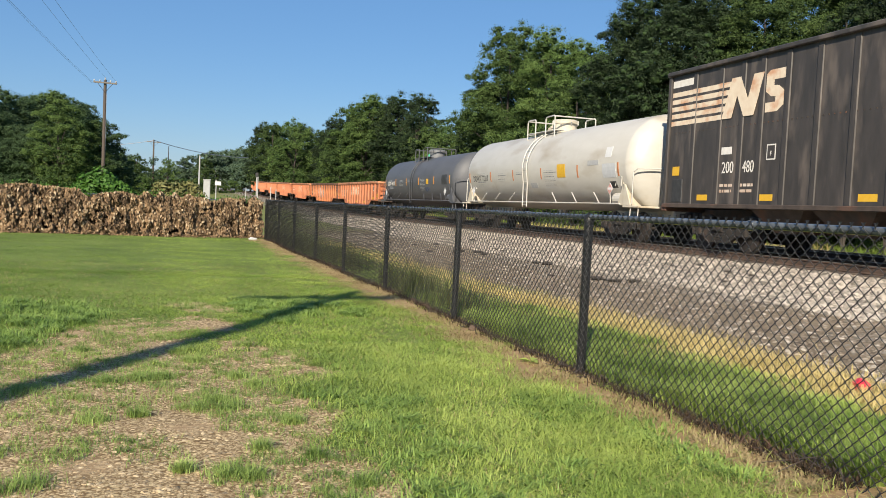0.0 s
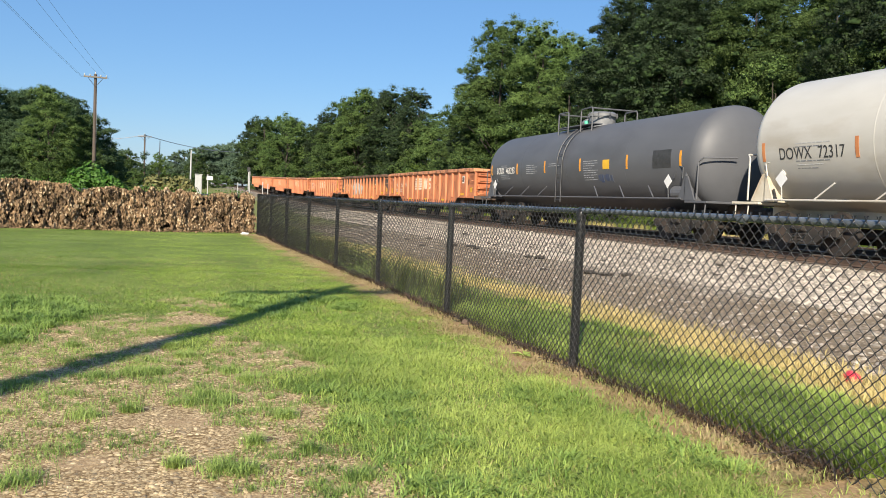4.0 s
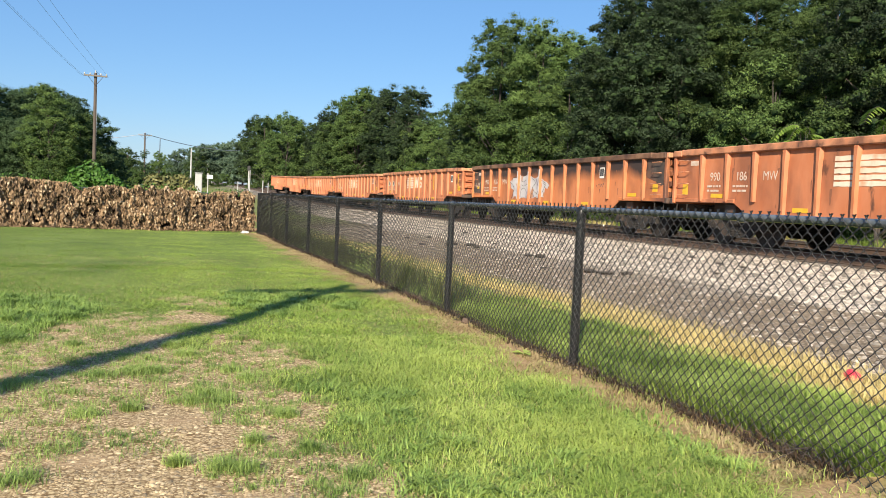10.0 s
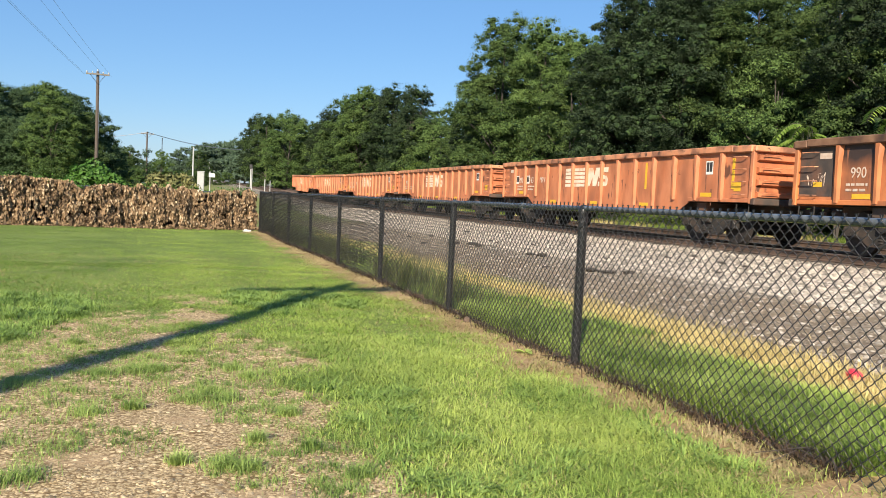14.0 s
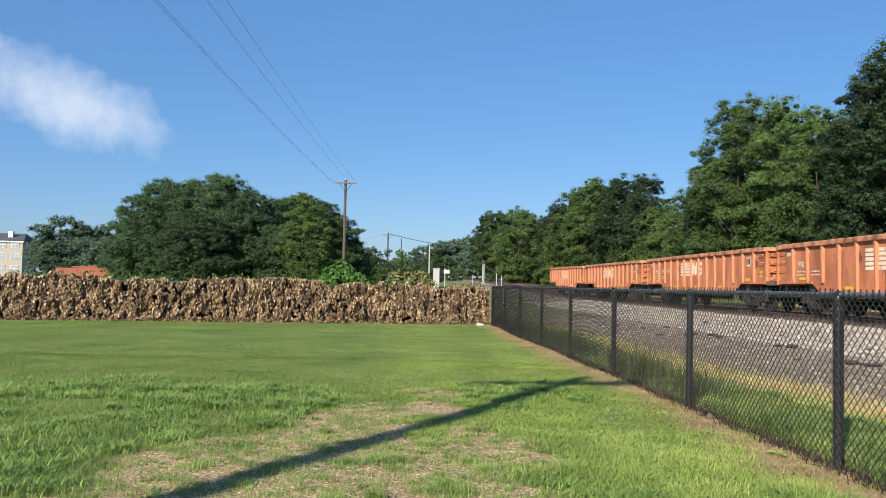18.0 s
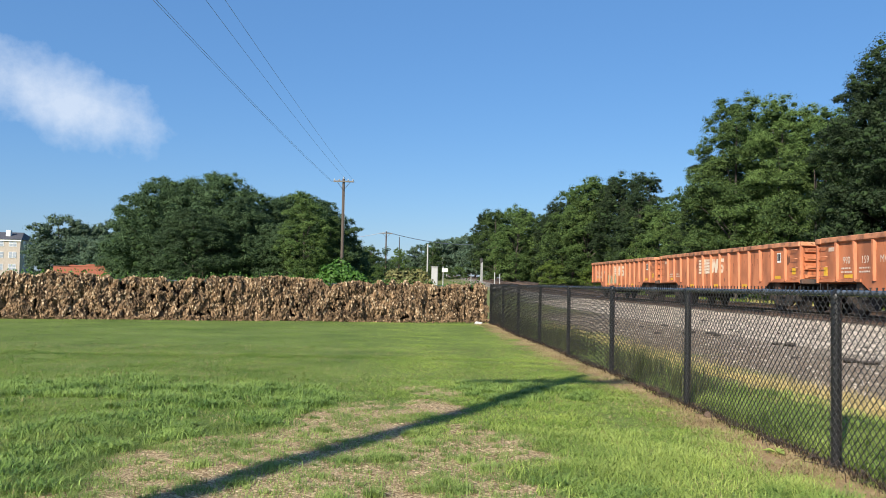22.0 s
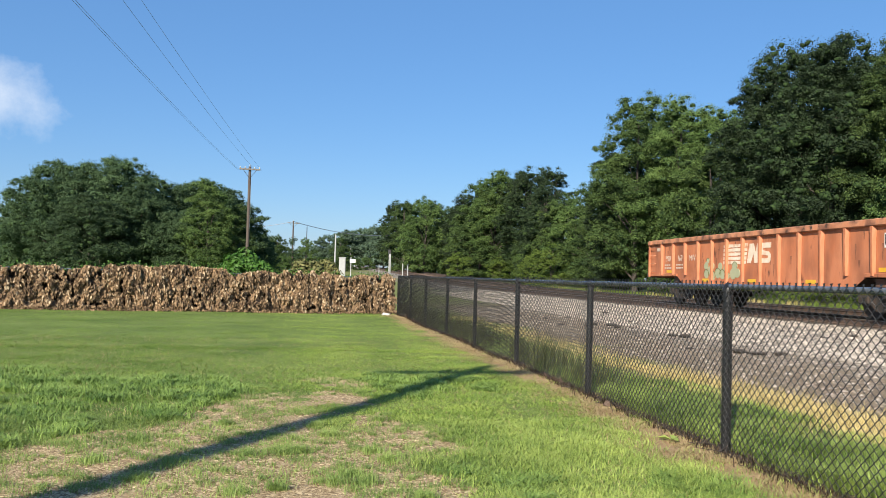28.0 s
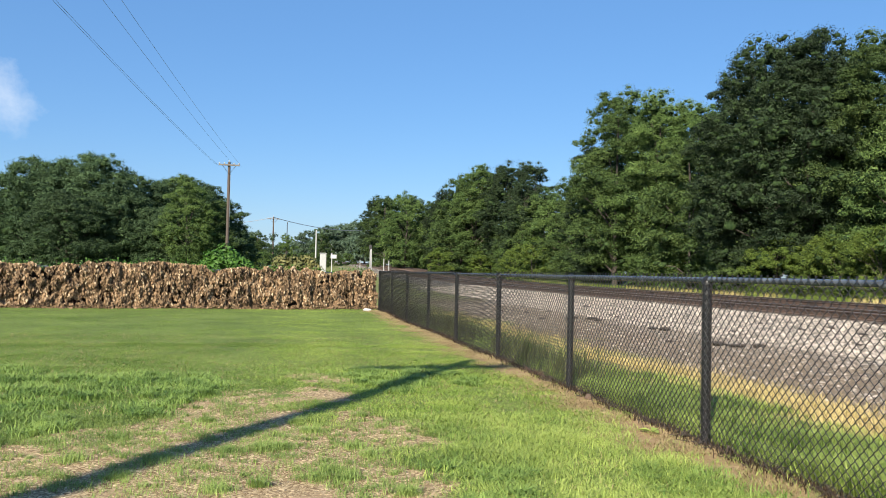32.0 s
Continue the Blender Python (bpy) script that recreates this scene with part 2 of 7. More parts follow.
M_hump = leafy("yellowing_vine_leaves", (0.0624, 0.0858, 0.0234), (0.281, 0.257, 0.101), 0.1, 0.2, 0.6, 1.5)
M_weed = leafy("olive_weeds", (0.0468, 0.0663, 0.0195), (0.203, 0.211, 0.0702), 0.05, 0.25, 0.6, 1.5)
M_straw = leafy("pale_clippings", (0.26, 0.19, 0.09), (0.58, 0.47, 0.25), 0.05, 0.2, 0.8, 1.5)
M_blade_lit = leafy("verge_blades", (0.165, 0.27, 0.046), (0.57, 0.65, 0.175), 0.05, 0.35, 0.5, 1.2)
M_verge = leafy("roadside_blades", (0.085, 0.17, 0.026), (0.48, 0.58, 0.145), 0.05, 0.35, 0.5, 1.2)
M_brick = material("red_brick_wall", (0.328, 0.101, 0.0585), (0.39, 0.14, 0.0858), 3, 0.85, 0, 0.1)
M_buff = material("buff_brick_wall", (0.312, 0.273, 0.234), (0.367, 0.324, 0.281), 2, 0.85, 0, 0.1)
M_slate = material("dark_roof_slate", (0.0546, 0.0546, 0.0663), (0.078, 0.078, 0.0897), 2, 0.8, 0, 0.1)
M_white_trim = material("white_trim_paint", (0.585, 0.585, 0.577), (0.624, 0.624, 0.616), 5, 0.6)
M_pane = material("dark_window_pane", (0.234, 0.265, 0.312), (0.296, 0.328, 0.374), 1, 0.15)
M_grey_box = material("pale_grey_cabinet", (0.328, 0.335, 0.335), (0.39, 0.398, 0.398), 4, 0.5)
M_graf_white = material("white_spray_paint", (0.437, 0.413, 0.406), (0.53, 0.507, 0.499), 2.5, 0.6, 0, 0, None, (0.328, 0.289, 0.312), 2.0, 0.5, spots=((0.406, 0.203, 0.109), 2.6, 0.57))
M_graf_green = material("green_spray_paint", (0.328, 0.343, 0.203), (0.374, 0.374, 0.234), 5, 0.6)
M_litter = material("crumpled_white_litter", (0.546, 0.546, 0.53), (0.624, 0.624, 0.608), 20, 0.6)

# ===== building kit =====
class Geo:
    """Gathers vertices and faces of one mesh."""

    def __init__(self):
        self.v, self.f = [], []

    def add(self, verts, faces):
        o = len(self.v)
        self.v += [tuple(p) for p in verts]
        self.f += [tuple(i + o for i in q) for q in faces]
        return self

    def box(self, lo, hi, b=0.0):
        x0, y0, z0 = lo
        x1, y1, z1 = hi
        if b <= 0:
            return self.add([(x, y, z) for z in (z0, z1) for y in (y0, y1) for x in (x0, x1)],
                            [(0, 2, 3, 1), (4, 5, 7, 6), (0, 1, 5, 4), (2, 6, 7, 3), (0, 4, 6, 2), (1, 3, 7, 5)])
        b = min(b, (x1 - x0) / 2.5, (y1 - y0) / 2.5, (z1 - z0) / 2.5)
        pts = []
        for sx, x in ((1, x0), (-1, x1)):
            for sy, y in ((1, y0), (-1, y1)):
                for sz, z in ((1, z0), (-1, z1)):
                    pts += [(x, y + sy * b, z + sz * b), (x + sx * b, y, z + sz * b), (x + sx * b, y + sy * b, z)]
        c = lambda i, j, k: 3 * (i * 4 + j * 2 + k)
        faces = [(c(0, 0, 0), c(0, 0, 1), c(0, 1, 1), c(0, 1, 0)), (c(1, 0, 0), c(1, 1, 0), c(1, 1, 1), c(1, 0, 1)),
                 (c(0, 0, 0) + 1, c(1, 0, 0) + 1, c(1, 0, 1) + 1, c(0, 0, 1) + 1), (c(0, 1, 0) + 1, c(0, 1, 1) + 1, c(1, 1, 1) + 1, c(1, 1, 0) + 1),
                 (c(0, 0, 0) + 2, c(0, 1, 0) + 2, c(1, 1, 0) + 2, c(1, 0, 0) + 2), (c(0, 0, 1) + 2, c(1, 0, 1) + 2, c(1, 1, 1) + 2, c(0, 1, 1) + 2)]
        for i in (0, 1):
            for j in (0, 1):
                faces.append((c(i, j, 0), c(i, j, 1), c(i, j, 1) + 1, c(i, j, 0) + 1))
                faces.append((c(i, 0, j), c(i, 0, j) + 2, c(i, 1, j) + 2, c(i, 1, j)))
                faces.append((c(0, i, j) + 1, c(0, i, j) + 2, c(1, i, j) + 2, c(1, i, j) + 1))
                for k in (0, 1):
                    q = c(i, j, k)
                    faces.append((q, q + 1, q + 2))
        return self.add(pts, faces)

    def tube(self, pts, r, n=8, caps=True, r2=None):
        pts = [Vector(p) for p in pts]
        rings, last = [], None
        for i, p in enumerate(pts):
            d = (pts[min(i + 1, len(pts) - 1)] - pts[max(i - 1, 0)]).normalized()
            side = Vector((0, 0, 1)) if abs(d.z) < 0.95 else Vector((1, 0, 0))
            if last is not None:
                u = (last - d * last.dot(d)).normalized()
            else:
                u = d.cross(side).normalized()
            last = u
            w = d.cross(u)
            rr = r if r2 is None else r + (r2 - r) * i / max(1, len(pts) - 1)
            rings.append([p + (u * math.cos(2 * math.pi * k / n) + w * math.sin(2 * math.pi * k / n)) * rr for k in range(n)])
        faces = [(i * n + k, i * n + (k + 1) % n, (i + 1) * n + (k + 1) % n, (i + 1) * n + k) for i in range(len(pts) - 1) for k in range(n)]
        if caps:
            faces += [tuple(range(n - 1, -1, -1)), tuple((len(pts) - 1) * n + k for k in range(n))]
        return self.add([p for ring in rings for p in ring], faces)

    def lathe(self, prof, n=32, axis="y", at=(0, 0, 0)):
        """prof: (distance along the axis, radius)."""
        vs = []
        for a, r in prof:
            for k in range(n):
                c, s = math.cos(2 * math.pi * k / n) * r, math.sin(2 * math.pi * k / n) * r
                p = {"y": (c, a, s), "z": (c, s, a), "x": (a, c, s)}[axis]
                vs.append((p[0] + at[0], p[1] + at[1], p[2] + at[2]))
        faces = [(i * n + k, i * n + (k + 1) % n, (i + 1) * n + (k + 1) % n, (i + 1) * n + k) for i in range(len(prof) - 1) for k in range(n)]
        faces += [tuple(range(n)), tuple((len(prof) - 1) * n + k for k in range(n))]
        return self.add(vs, faces)

    def prism(self, poly, lo, hi, axis="x"):
        """A flat polygon of (a, b) pushed from lo to hi along the axis; a, b are the other two axes in order."""
        def at(a, b, c):
            return {"x": (c, a, b), "y": (a, c, b), "z": (a, b, c)}[axis]
        n = len(poly)
        return self.add([at(a, b, c) for c in (lo, hi) for a, b in poly],
                        [tuple(range(n)), tuple(range(2 * n - 1, n - 1, -1))] + [(i, i + n, (i + 1) % n + n, (i + 1) % n) for i in range(n)])

    def mesh(self, name, mat, smooth=False):
        me = bpy.data.meshes.new(name)
        me.from_pydata(self.v, [], self.f)
        bm = bmesh.new()
        bm.from_mesh(me)
        bmesh.ops.recalc_face_normals(bm, faces=bm.faces)
        bm.to_mesh(me)
        bm.free()
        if smooth:
            for p in me.polygons:
                p.use_smooth = True
            me.set_sharp_from_angle(angle=radians(40))
        me.materials.append(mat)
        return me


def part(name, geo, mat, parent=None, label="", smooth=False, m=None):
    """Links one mesh as a part under its thing (or as a thing of its own)."""
    me = geo.mesh(name, mat, smooth) if isinstance(geo, Geo) else geo
    ob = new(name, me)
    ob.parent = parent
    if m is not None:
        ob.matrix_basis = m
    return tagged(ob, label)


def thing(name, m, label, category, group="", kind=""):
    ob = new(name)
    ob.empty_display_size = 0.2
    ob.matrix_basis = m
    return tagged(ob, label, category, group, kind)


def raw_mesh(name, verts, faces, mat, smooth=False):
    """A large mesh from arrays: all faces of one corner count."""
    me = bpy.data.meshes.new(name)
    verts, faces = np.asarray(verts, np.float32), np.asarray(faces, np.int32)
    nf, k = faces.shape
    me.vertices.add(len(verts))
    me.vertices.foreach_set("co", verts.ravel())
    me.loops.add(nf * k)
    me.loops.foreach_set("vertex_index", faces.ravel())
    me.polygons.add(nf)
    me.polygons.foreach_set("loop_start", np.arange(0, nf * k, k, dtype=np.int32))
    me.polygons.foreach_set("loop_total", np.full(nf, k, np.int32))
    me.update(calc_edges=True)
    if smooth:
        me.polygons.foreach_set("use_smooth", np.ones(nf, bool))
    me.materials.append(mat)
    return me


def writing(name, words, size, mat, parent, m, label="", squeeze=1.0):
    """Letters as a thin mesh, in the built-in font; they read along +x of m and face +z."""
    cu = bpy.data.curves.new(name, "FONT")
    cu.body, cu.size, cu.extrude, cu.align_x, cu.align_y = words, size, 0.002, "CENTER", "CENTER"
    tmp = new(name + "_tmp", cu)
    me = bpy.data.meshes.new_from_object(tmp.evaluated_get(bpy.context.evaluated_depsgraph_get()))
    bpy.data.objects.remove(tmp)
    me.materials.clear()
    me.materials.append(mat)
    me.transform(Matrix.Diagonal((squeeze, 1, 1, 1)))
    ob = new(name, me)
    ob.parent, ob.matrix_basis = parent, m
    return tagged(ob, label)


def lattice(ix, iy, seed):
    h = (ix * 374761393 + iy * 668265263 + seed * 974711) & 0x7FFFFFFF
    h = ((h ^ (h >> 13)) * 1274126177) & 0x7FFFFFFF
    return ((h ^ (h >> 16)) & 0xFFFF) / 65535.0


def vnoise(x, y, size, seed=0):
    """Smooth value noise, 0 to 1, with cells of that size in metres."""
    x, y = np.asarray(x, float) / size, np.asarray(y, float) / size
    ix, iy = np.floor(x).astype(np.int64), np.floor(y).astype(np.int64)
    u, v = x - ix, y - iy
    u, v = u * u * (3 - 2 * u), v * v * (3 - 2 * v)
    a, b = lattice(ix, iy, seed), lattice(ix + 1, iy, seed)
    c, d = lattice(ix, iy + 1, seed), lattice(ix + 1, iy + 1, seed)
    return (a * (1 - u) + b * u) * (1 - v) + (c * (1 - u) + d * u) * v


def smooth01(x, lo, hi):
    t = np.clip((np.asarray(x, float) - lo) / (hi - lo), 0, 1)
    return t * t * (3 - 2 * t)


# ===== the plan: fence along +y, the line a little off it =====
FENCE_X, POST_Y0, POST_STEP, FENCE_H = 3.2, 5.784, 3.05, 1.27
TRACK_X, TRACK_M, TRACK_GAP = 14.2, 0.02348, 4.9
RAIL_Z = 0.52
HEADING = -math.degrees(math.atan(TRACK_M))


def rail_z(y):
    """Height of the rail tops: level near by, then climbing."""
    y = np.asarray(y, float)
    up = 0.0215 * 12 * np.logaddexp(0, (y - 72) / 12)
    over = 0.009 * 20 * np.logaddexp(0, (y - 190) / 20)
    return RAIL_Z + up - over


def across(x, y):
    """Distance to the right of the near track's middle line."""
    return x - (TRACK_X + TRACK_M * y)


def ground_z(x, y):
    x, y = np.asarray(x, float), np.asarray(y, float)
    a = across(x, y)
    bed = rail_z(y) - 0.21
    up = smooth01(a, -5.2, -1.9) * (1 - smooth01(a, TRACK_GAP + 2.0, TRACK_GAP + 4.6))
    side = 0.12 * smooth01(a, -9.0, -5.0) + 0.25 * smooth01(a, TRACK_GAP + 6, TRACK_GAP + 22) * 4
    climb = (rail_z(y) - RAIL_Z) * (0.35 + 0.65 * smooth01(np.abs(a - 2.4), 40, 6))
    low = side * smooth01(-y, -400, -20) + np.where(y > 30, climb * smooth01(y, 30, 80), 0)
    bumps = 0.05 * (vnoise(x, y, 2.7, 3) - 0.5) * (1 - smooth01(a, -5.5, -4)) + 0.018 * (vnoise(x, y, 0.5, 4) - 0.5)
    return low * (1 - up) + bed * up + bumps * (np.hypot(x, y) < 60)


def ragged_field(x, y):
    return 1.0 * (vnoise(x, y, 0.85, 11) - 0.5) + 0.9 * (vnoise(x, y, 0.30, 12) - 0.5) + 0.5 * (vnoise(x, y, 0.11, 13) - 0.5)


def dirt(x, y):
    """Where the lawn is worn to stony soil: 0 grass, 1 bare, thin grass in between."""
    x, y = np.asarray(x, float), np.asarray(y, float)
    left = np.interp(y, (2, 4.6, 5.4, 6.2, 7.0, 7.7, 9.0), (-2.4, -2.2, -1.9, -1.75, -1.3, -0.85, -0.45))
    right = np.interp(y, (2, 3.4, 4.3, 5.1, 6.0, 7.0, 8.0, 9.0), (1.25, 1.2, 1.1, 0.9, 0.65, 0.32, 0.10, -0.15))
    core = np.minimum(np.minimum((x - left) / 0.35, (right - x) / 0.30), np.minimum(0.95, (9.2 - y) / 0.8))
    thin = np.minimum(np.minimum((x + 0.3) / 0.5, (np.interp(y, (4, 6, 8, 10), (1.0, 1.1, 0.7, 0.3)) - x) / 0.4), np.minimum((y - 4.2) / 0.8, (8.9 - y) / 0.8))
    spot = 1.0 - np.hypot((x - 0.44) / 0.34, (y - 9.8) / 0.55)
    d = np.maximum(np.maximum(core, np.minimum(thin, 0.02)), np.minimum(spot * 1.5, 0.6))
    d = np.minimum(d, (y - 0.9) / 0.9)
    return smooth01(d + ragged_field(x, y), -0.45, 0.55)


def fence_edge(x, y):
    """The strip of bare brown earth along the fence's foot."""
    x, y = np.asarray(x, float), np.asarray(y, float)
    half = 0.24 + 0.028 * np.clip(12 - y, 0, 10)
    edge = 1 - np.abs(x - (FENCE_X - 0.18)) / half
    return smooth01(edge + 0.8 * ragged_field(x, y), -0.15, 0.75) * (y < 27)


# ===== ground: one sheet to the horizon =====
def axis(lo, hi, near_lo, near_hi, fine, growth=1.22):
    inner = list(np.arange(near_lo, near_hi, fine))
    up, step = [inner[-1]], fine
    while up[-1] < hi:
        step *= growth
        up.append(up[-1] + step)
    dn, step = [inner[0]], fine
    while dn[-1] > lo:
        step *= growth
        dn.append(dn[-1] - step)
    return np.array(dn[:0:-1] + inner + up[1:])


def ground_material():
    m = bpy.data.materials.new("lawn_and_lineside")
    m.use_nodes = True
    n, l = m.node_tree.nodes, m.node_tree.links
    b = n["Principled BSDF"]
    b.inputs["Roughness"].default_value = 0.95
    b.inputs["Specular IOR Level"].default_value = 0.2
    tc = n.new("ShaderNodeTexCoord")

    def noisy(s, detail=6.0):
        t = n.new("ShaderNodeTexNoise")
        t.inputs["Scale"].default_value, t.inputs["Detail"].default_value = s, detail
        l.new(tc.outputs["Object"], t.inputs["Vector"])
        return t.outputs["Fac"]

    def mapped(f, lo, hi):
        r = n.new("ShaderNodeMapRange")
        r.inputs["From Min"].default_value, r.inputs["From Max"].default_value = lo, hi
        l.new(f, r.inputs["Value"])
        return r.outputs["Result"]

    def mixed(f, a, c):
        x = n.new("ShaderNodeMix")
        x.data_type = "RGBA"
        l.new(f, x.inputs["Factor"])
        for k, v in ((6, a), (7, c)):
            if isinstance(v, tuple):
                x.inputs[k].default_value = (*v, 1)
            else:
                l.new(v, x.inputs[k])
        return x.outputs[2]

    def attr(name):
        t = n.new("ShaderNodeAttribute")
        t.attribute_name = name
        return t.outputs["Fac"]

    fine, mid, coarse = mapped(noisy(42), 0.3, 0.7), mapped(noisy(7), 0.32, 0.68), mapped(noisy(0.6), 0.35, 0.65)
    lawn = mixed(mid, mixed(fine, (0.062, 0.092, 0.021), (0.19, 0.235, 0.058)), mixed(coarse, (0.088, 0.135, 0.028), (0.22, 0.285, 0.07)))
    earth = mixed(fine, (0.299, 0.198, 0.106), mixed(mid, (0.51, 0.37, 0.22), (0.387, 0.273, 0.154)))
    loam = mixed(fine, (0.229, 0.145, 0.0748), mixed(mid, (0.493, 0.352, 0.194), (0.352, 0.238, 0.123)))

    def pebbled(scale, lo, hi, gap, e0=0.38, e1=0.66):
        """Packed stones: each cell its own shade, dark joints."""
        vor = n.new("ShaderNodeTexVoronoi")
        vor.inputs["Scale"].default_value = scale
        l.new(tc.outputs["Object"], vor.inputs["Vector"])
        sep = n.new("ShaderNodeSeparateColor")
        l.new(vor.outputs["Color"], sep.inputs[0])
        return mixed(mapped(vor.outputs["Distance"], e0, e1), mixed(sep.outputs[0], lo, hi), gap)

    small = pebbled(78, (0.284, 0.198, 0.098), (0.638, 0.502, 0.292), (0.190, 0.123, 0.061))
    large = pebbled(37, (0.311, 0.220, 0.110), (0.672, 0.528, 0.303), (0.172, 0.110, 0.053))
    soil = mixed(mapped(noisy(1.7), 0.58, 0.72), mixed(mapped(noisy(11), 0.46, 0.54), small, large), earth)
    stone = pebbled(14, (0.148, 0.13, 0.107), (0.592, 0.525, 0.437), (0.0444, 0.037, 0.0296), 0.44, 0.62)
    cinder = mixed(mapped(noisy(3.5), 0.40, 0.60), pebbled(34, (0.126, 0.0925, 0.0592), (0.429, 0.34, 0.237), (0.074, 0.0533, 0.0355)),
                   mixed(fine, (0.126, 0.0962, 0.0629), mixed(coarse, (0.311, 0.24, 0.159), (0.192, 0.148, 0.0999))))
    bed = mixed(fine, (0.117, 0.0741, 0.0507), (0.234, 0.156, 0.113))
    dry = mixed(fine, mixed(mid, (0.359, 0.273, 0.125), (0.156, 0.148, 0.0585)), (0.172, 0.133, 0.0663))
    wild = mixed(mid, (0.078, 0.109, 0.0234), (0.156, 0.164, 0.0546))
    rag = n.new("ShaderNodeMath")
    rag.operation = "MULTIPLY_ADD"
    rag.inputs[1].default_value = 0.7
    l.new(noisy(13), rag.inputs[0])
    l.new(attr("bare"), rag.inputs[2])
    col = mixed(mapped(rag.outputs[0], 0.62, 0.86), lawn, soil)
    for name, c in (("foot", loam), ("dry", dry), ("cinder", cinder), ("ballast", stone), ("bed", bed), ("wild", wild)):
        col = mixed(attr(name), col, c)
    l.new(col, b.inputs["Base Color"])
    bp = n.new("ShaderNodeBump")
    bp.inputs["Strength"].default_value, bp.inputs["Distance"].default_value = 0.35, 0.02
    l.new(noisy(55), bp.inputs["Height"])
    l.new(bp.outputs["Normal"], b.inputs["Normal"])
    return m


def build_ground():
    xs = axis(-1600, 1700, -9.0, 24.0, 0.13)
    ys = axis(-900, 2600, 2.2, 30.0, 0.13)
    gx, gy = np.meshgrid(xs, ys)
    x, y = gx.ravel(), gy.ravel()
    z = ground_z(x, y)
    nx, ny = len(xs), len(ys)
    i = (np.arange(ny - 1)[:, None] * nx + np.arange(nx - 1)[None, :]).ravel()
    me = raw_mesh("ground", np.stack([x, y, z], 1), np.stack([i, i + 1, i + nx + 1, i + nx], 1), ground_material(), True)
    rag = 0.9 * (vnoise(x, y, 1.1, 21) - 0.5) + 0.5 * (vnoise(x, y, 0.3, 22) - 0.5)
    a = across(x, y)
    edge = x - FENCE_X
    zones = {"bare": dirt(x, y) * (edge < -0.3),
             "foot": fence_edge(x, y),
             "dry": smooth01(edge + rag + 1.2 * smooth01(y, 7, 12), 1.1, 1.5) * smooth01(y, 0, 2) * (1 - 0.65 * smooth01(y, 9, 14)),
             "cinder": smooth01(edge + 1.3 * rag, 2.0, 2.7) * smooth01(y, -30, 0) * (1 - smooth01(y, 32, 44) * (1 - smooth01(a, -4.5, -3.0))),
             "ballast": np.maximum(smooth01(a + 2.6 * rag, -7.3 + 1.5 * smooth01(y, 30, 60), -4.4 + 1.6 * smooth01(y, 30, 60)), 0.75 * smooth01(vnoise(x, y * 0.5, 0.9, 23) + 0.4 * rag, 0.72, 0.85) * smooth01(a, -8.0, -6.0)),
             "bed": smooth01(a + 0.5 * rag, -1.9, -1.4),
             "wild": smooth01(a + 1.2 * rag, TRACK_GAP + 1.9, TRACK_GAP + 2.6)}
    for name, v in zones.items():
        at = me.attributes.new(name, "FLOAT", "POINT")
        at.data.foreach_set("value", v.astype(np.float32))
    tagged(new("ground", me), "mown lawn with worn stony soil running to a gravelled railway bed", "ground", kind="structure")


build_ground()


# ===== railway: rails, ties, ballast =====
def build_track(offset, label):
    line = thing("railway_track", Matrix.Identity(4), label, "track", kind="structure")
    ys = [float(v) for v in list(np.arange(-30, 60, 5)) + list(np.arange(60, 260, 8)) + [300, 360, 430, 520]]
    for side in (-0.7525, 0.7525):
        for name, prof, mat in (
                ("rail", [(-0.07, -0.175), (0.07, -0.175), (0.07, -0.160), (0.012, -0.145), (0.012, -0.05), (0.036, -0.04), (0.036, -0.012),
                          (-0.036, -0.012), (-0.036, -0.04), (-0.012, -0.05), (-0.012, -0.145), (-0.07, -0.160)], M_rail),
                ("rail_head", [(-0.034, -0.0115), (0.034, -0.0115), (0.034, -0.004), (0.026, 0), (-0.026, 0), (-0.034, -0.004)], M_railhead)):
            n = len(prof)
            vs = [(TRACK_X + TRACK_M * y + offset + side + px, y, float(rail_z(y)) + pz) for y in ys for px, pz in prof]
            fs = [(i * n + k, i * n + (k + 1) % n, (i + 1) * n + (k + 1) % n, (i + 1) * n + k) for i in range(len(ys) - 1) for k in range(n)]
            part(name, Geo().add(vs, fs), mat, line)
    shapes = []
    for k in range(4):
        g = Geo().box((-1.3, -0.115, -0.17), (1.3, 0.115, 0), 0.012)
        g.v = [(vx + random.uniform(-.012, .012), vy + random.uniform(-.008, .008), vz) for vx, vy, vz in g.v]
        shapes.append(g.mesh("tie", M_tie))
    far = Geo()
    y, count = 9.0, 0
    while y < 330:
        x, z = TRACK_X + TRACK_M * y + offset, float(rail_z(y)) - 0.176
        if count < 140:
            ob = new("tie", shapes[count % 4])
            ob.parent = line
            ob.matrix_basis = pose(x + random.uniform(-.04, .04), y, z, 0, 0, HEADING + random.uniform(-1.2, 1.2))
        else:
            far.box((x - 1.3, y - 0.115, z - 0.17), (x + 1.3, y + 0.115, z))
        y += 0.53 + random.uniform(-.02, .02)
        count += 1
    tagged(part("far_ties", far, M_tie, line), kind="stuff")
    return line


build_track(0.0, "rusty rails on weathered timber ties, the near track")
build_track(TRACK_GAP, "rusty rails on weathered timber ties, the far track")


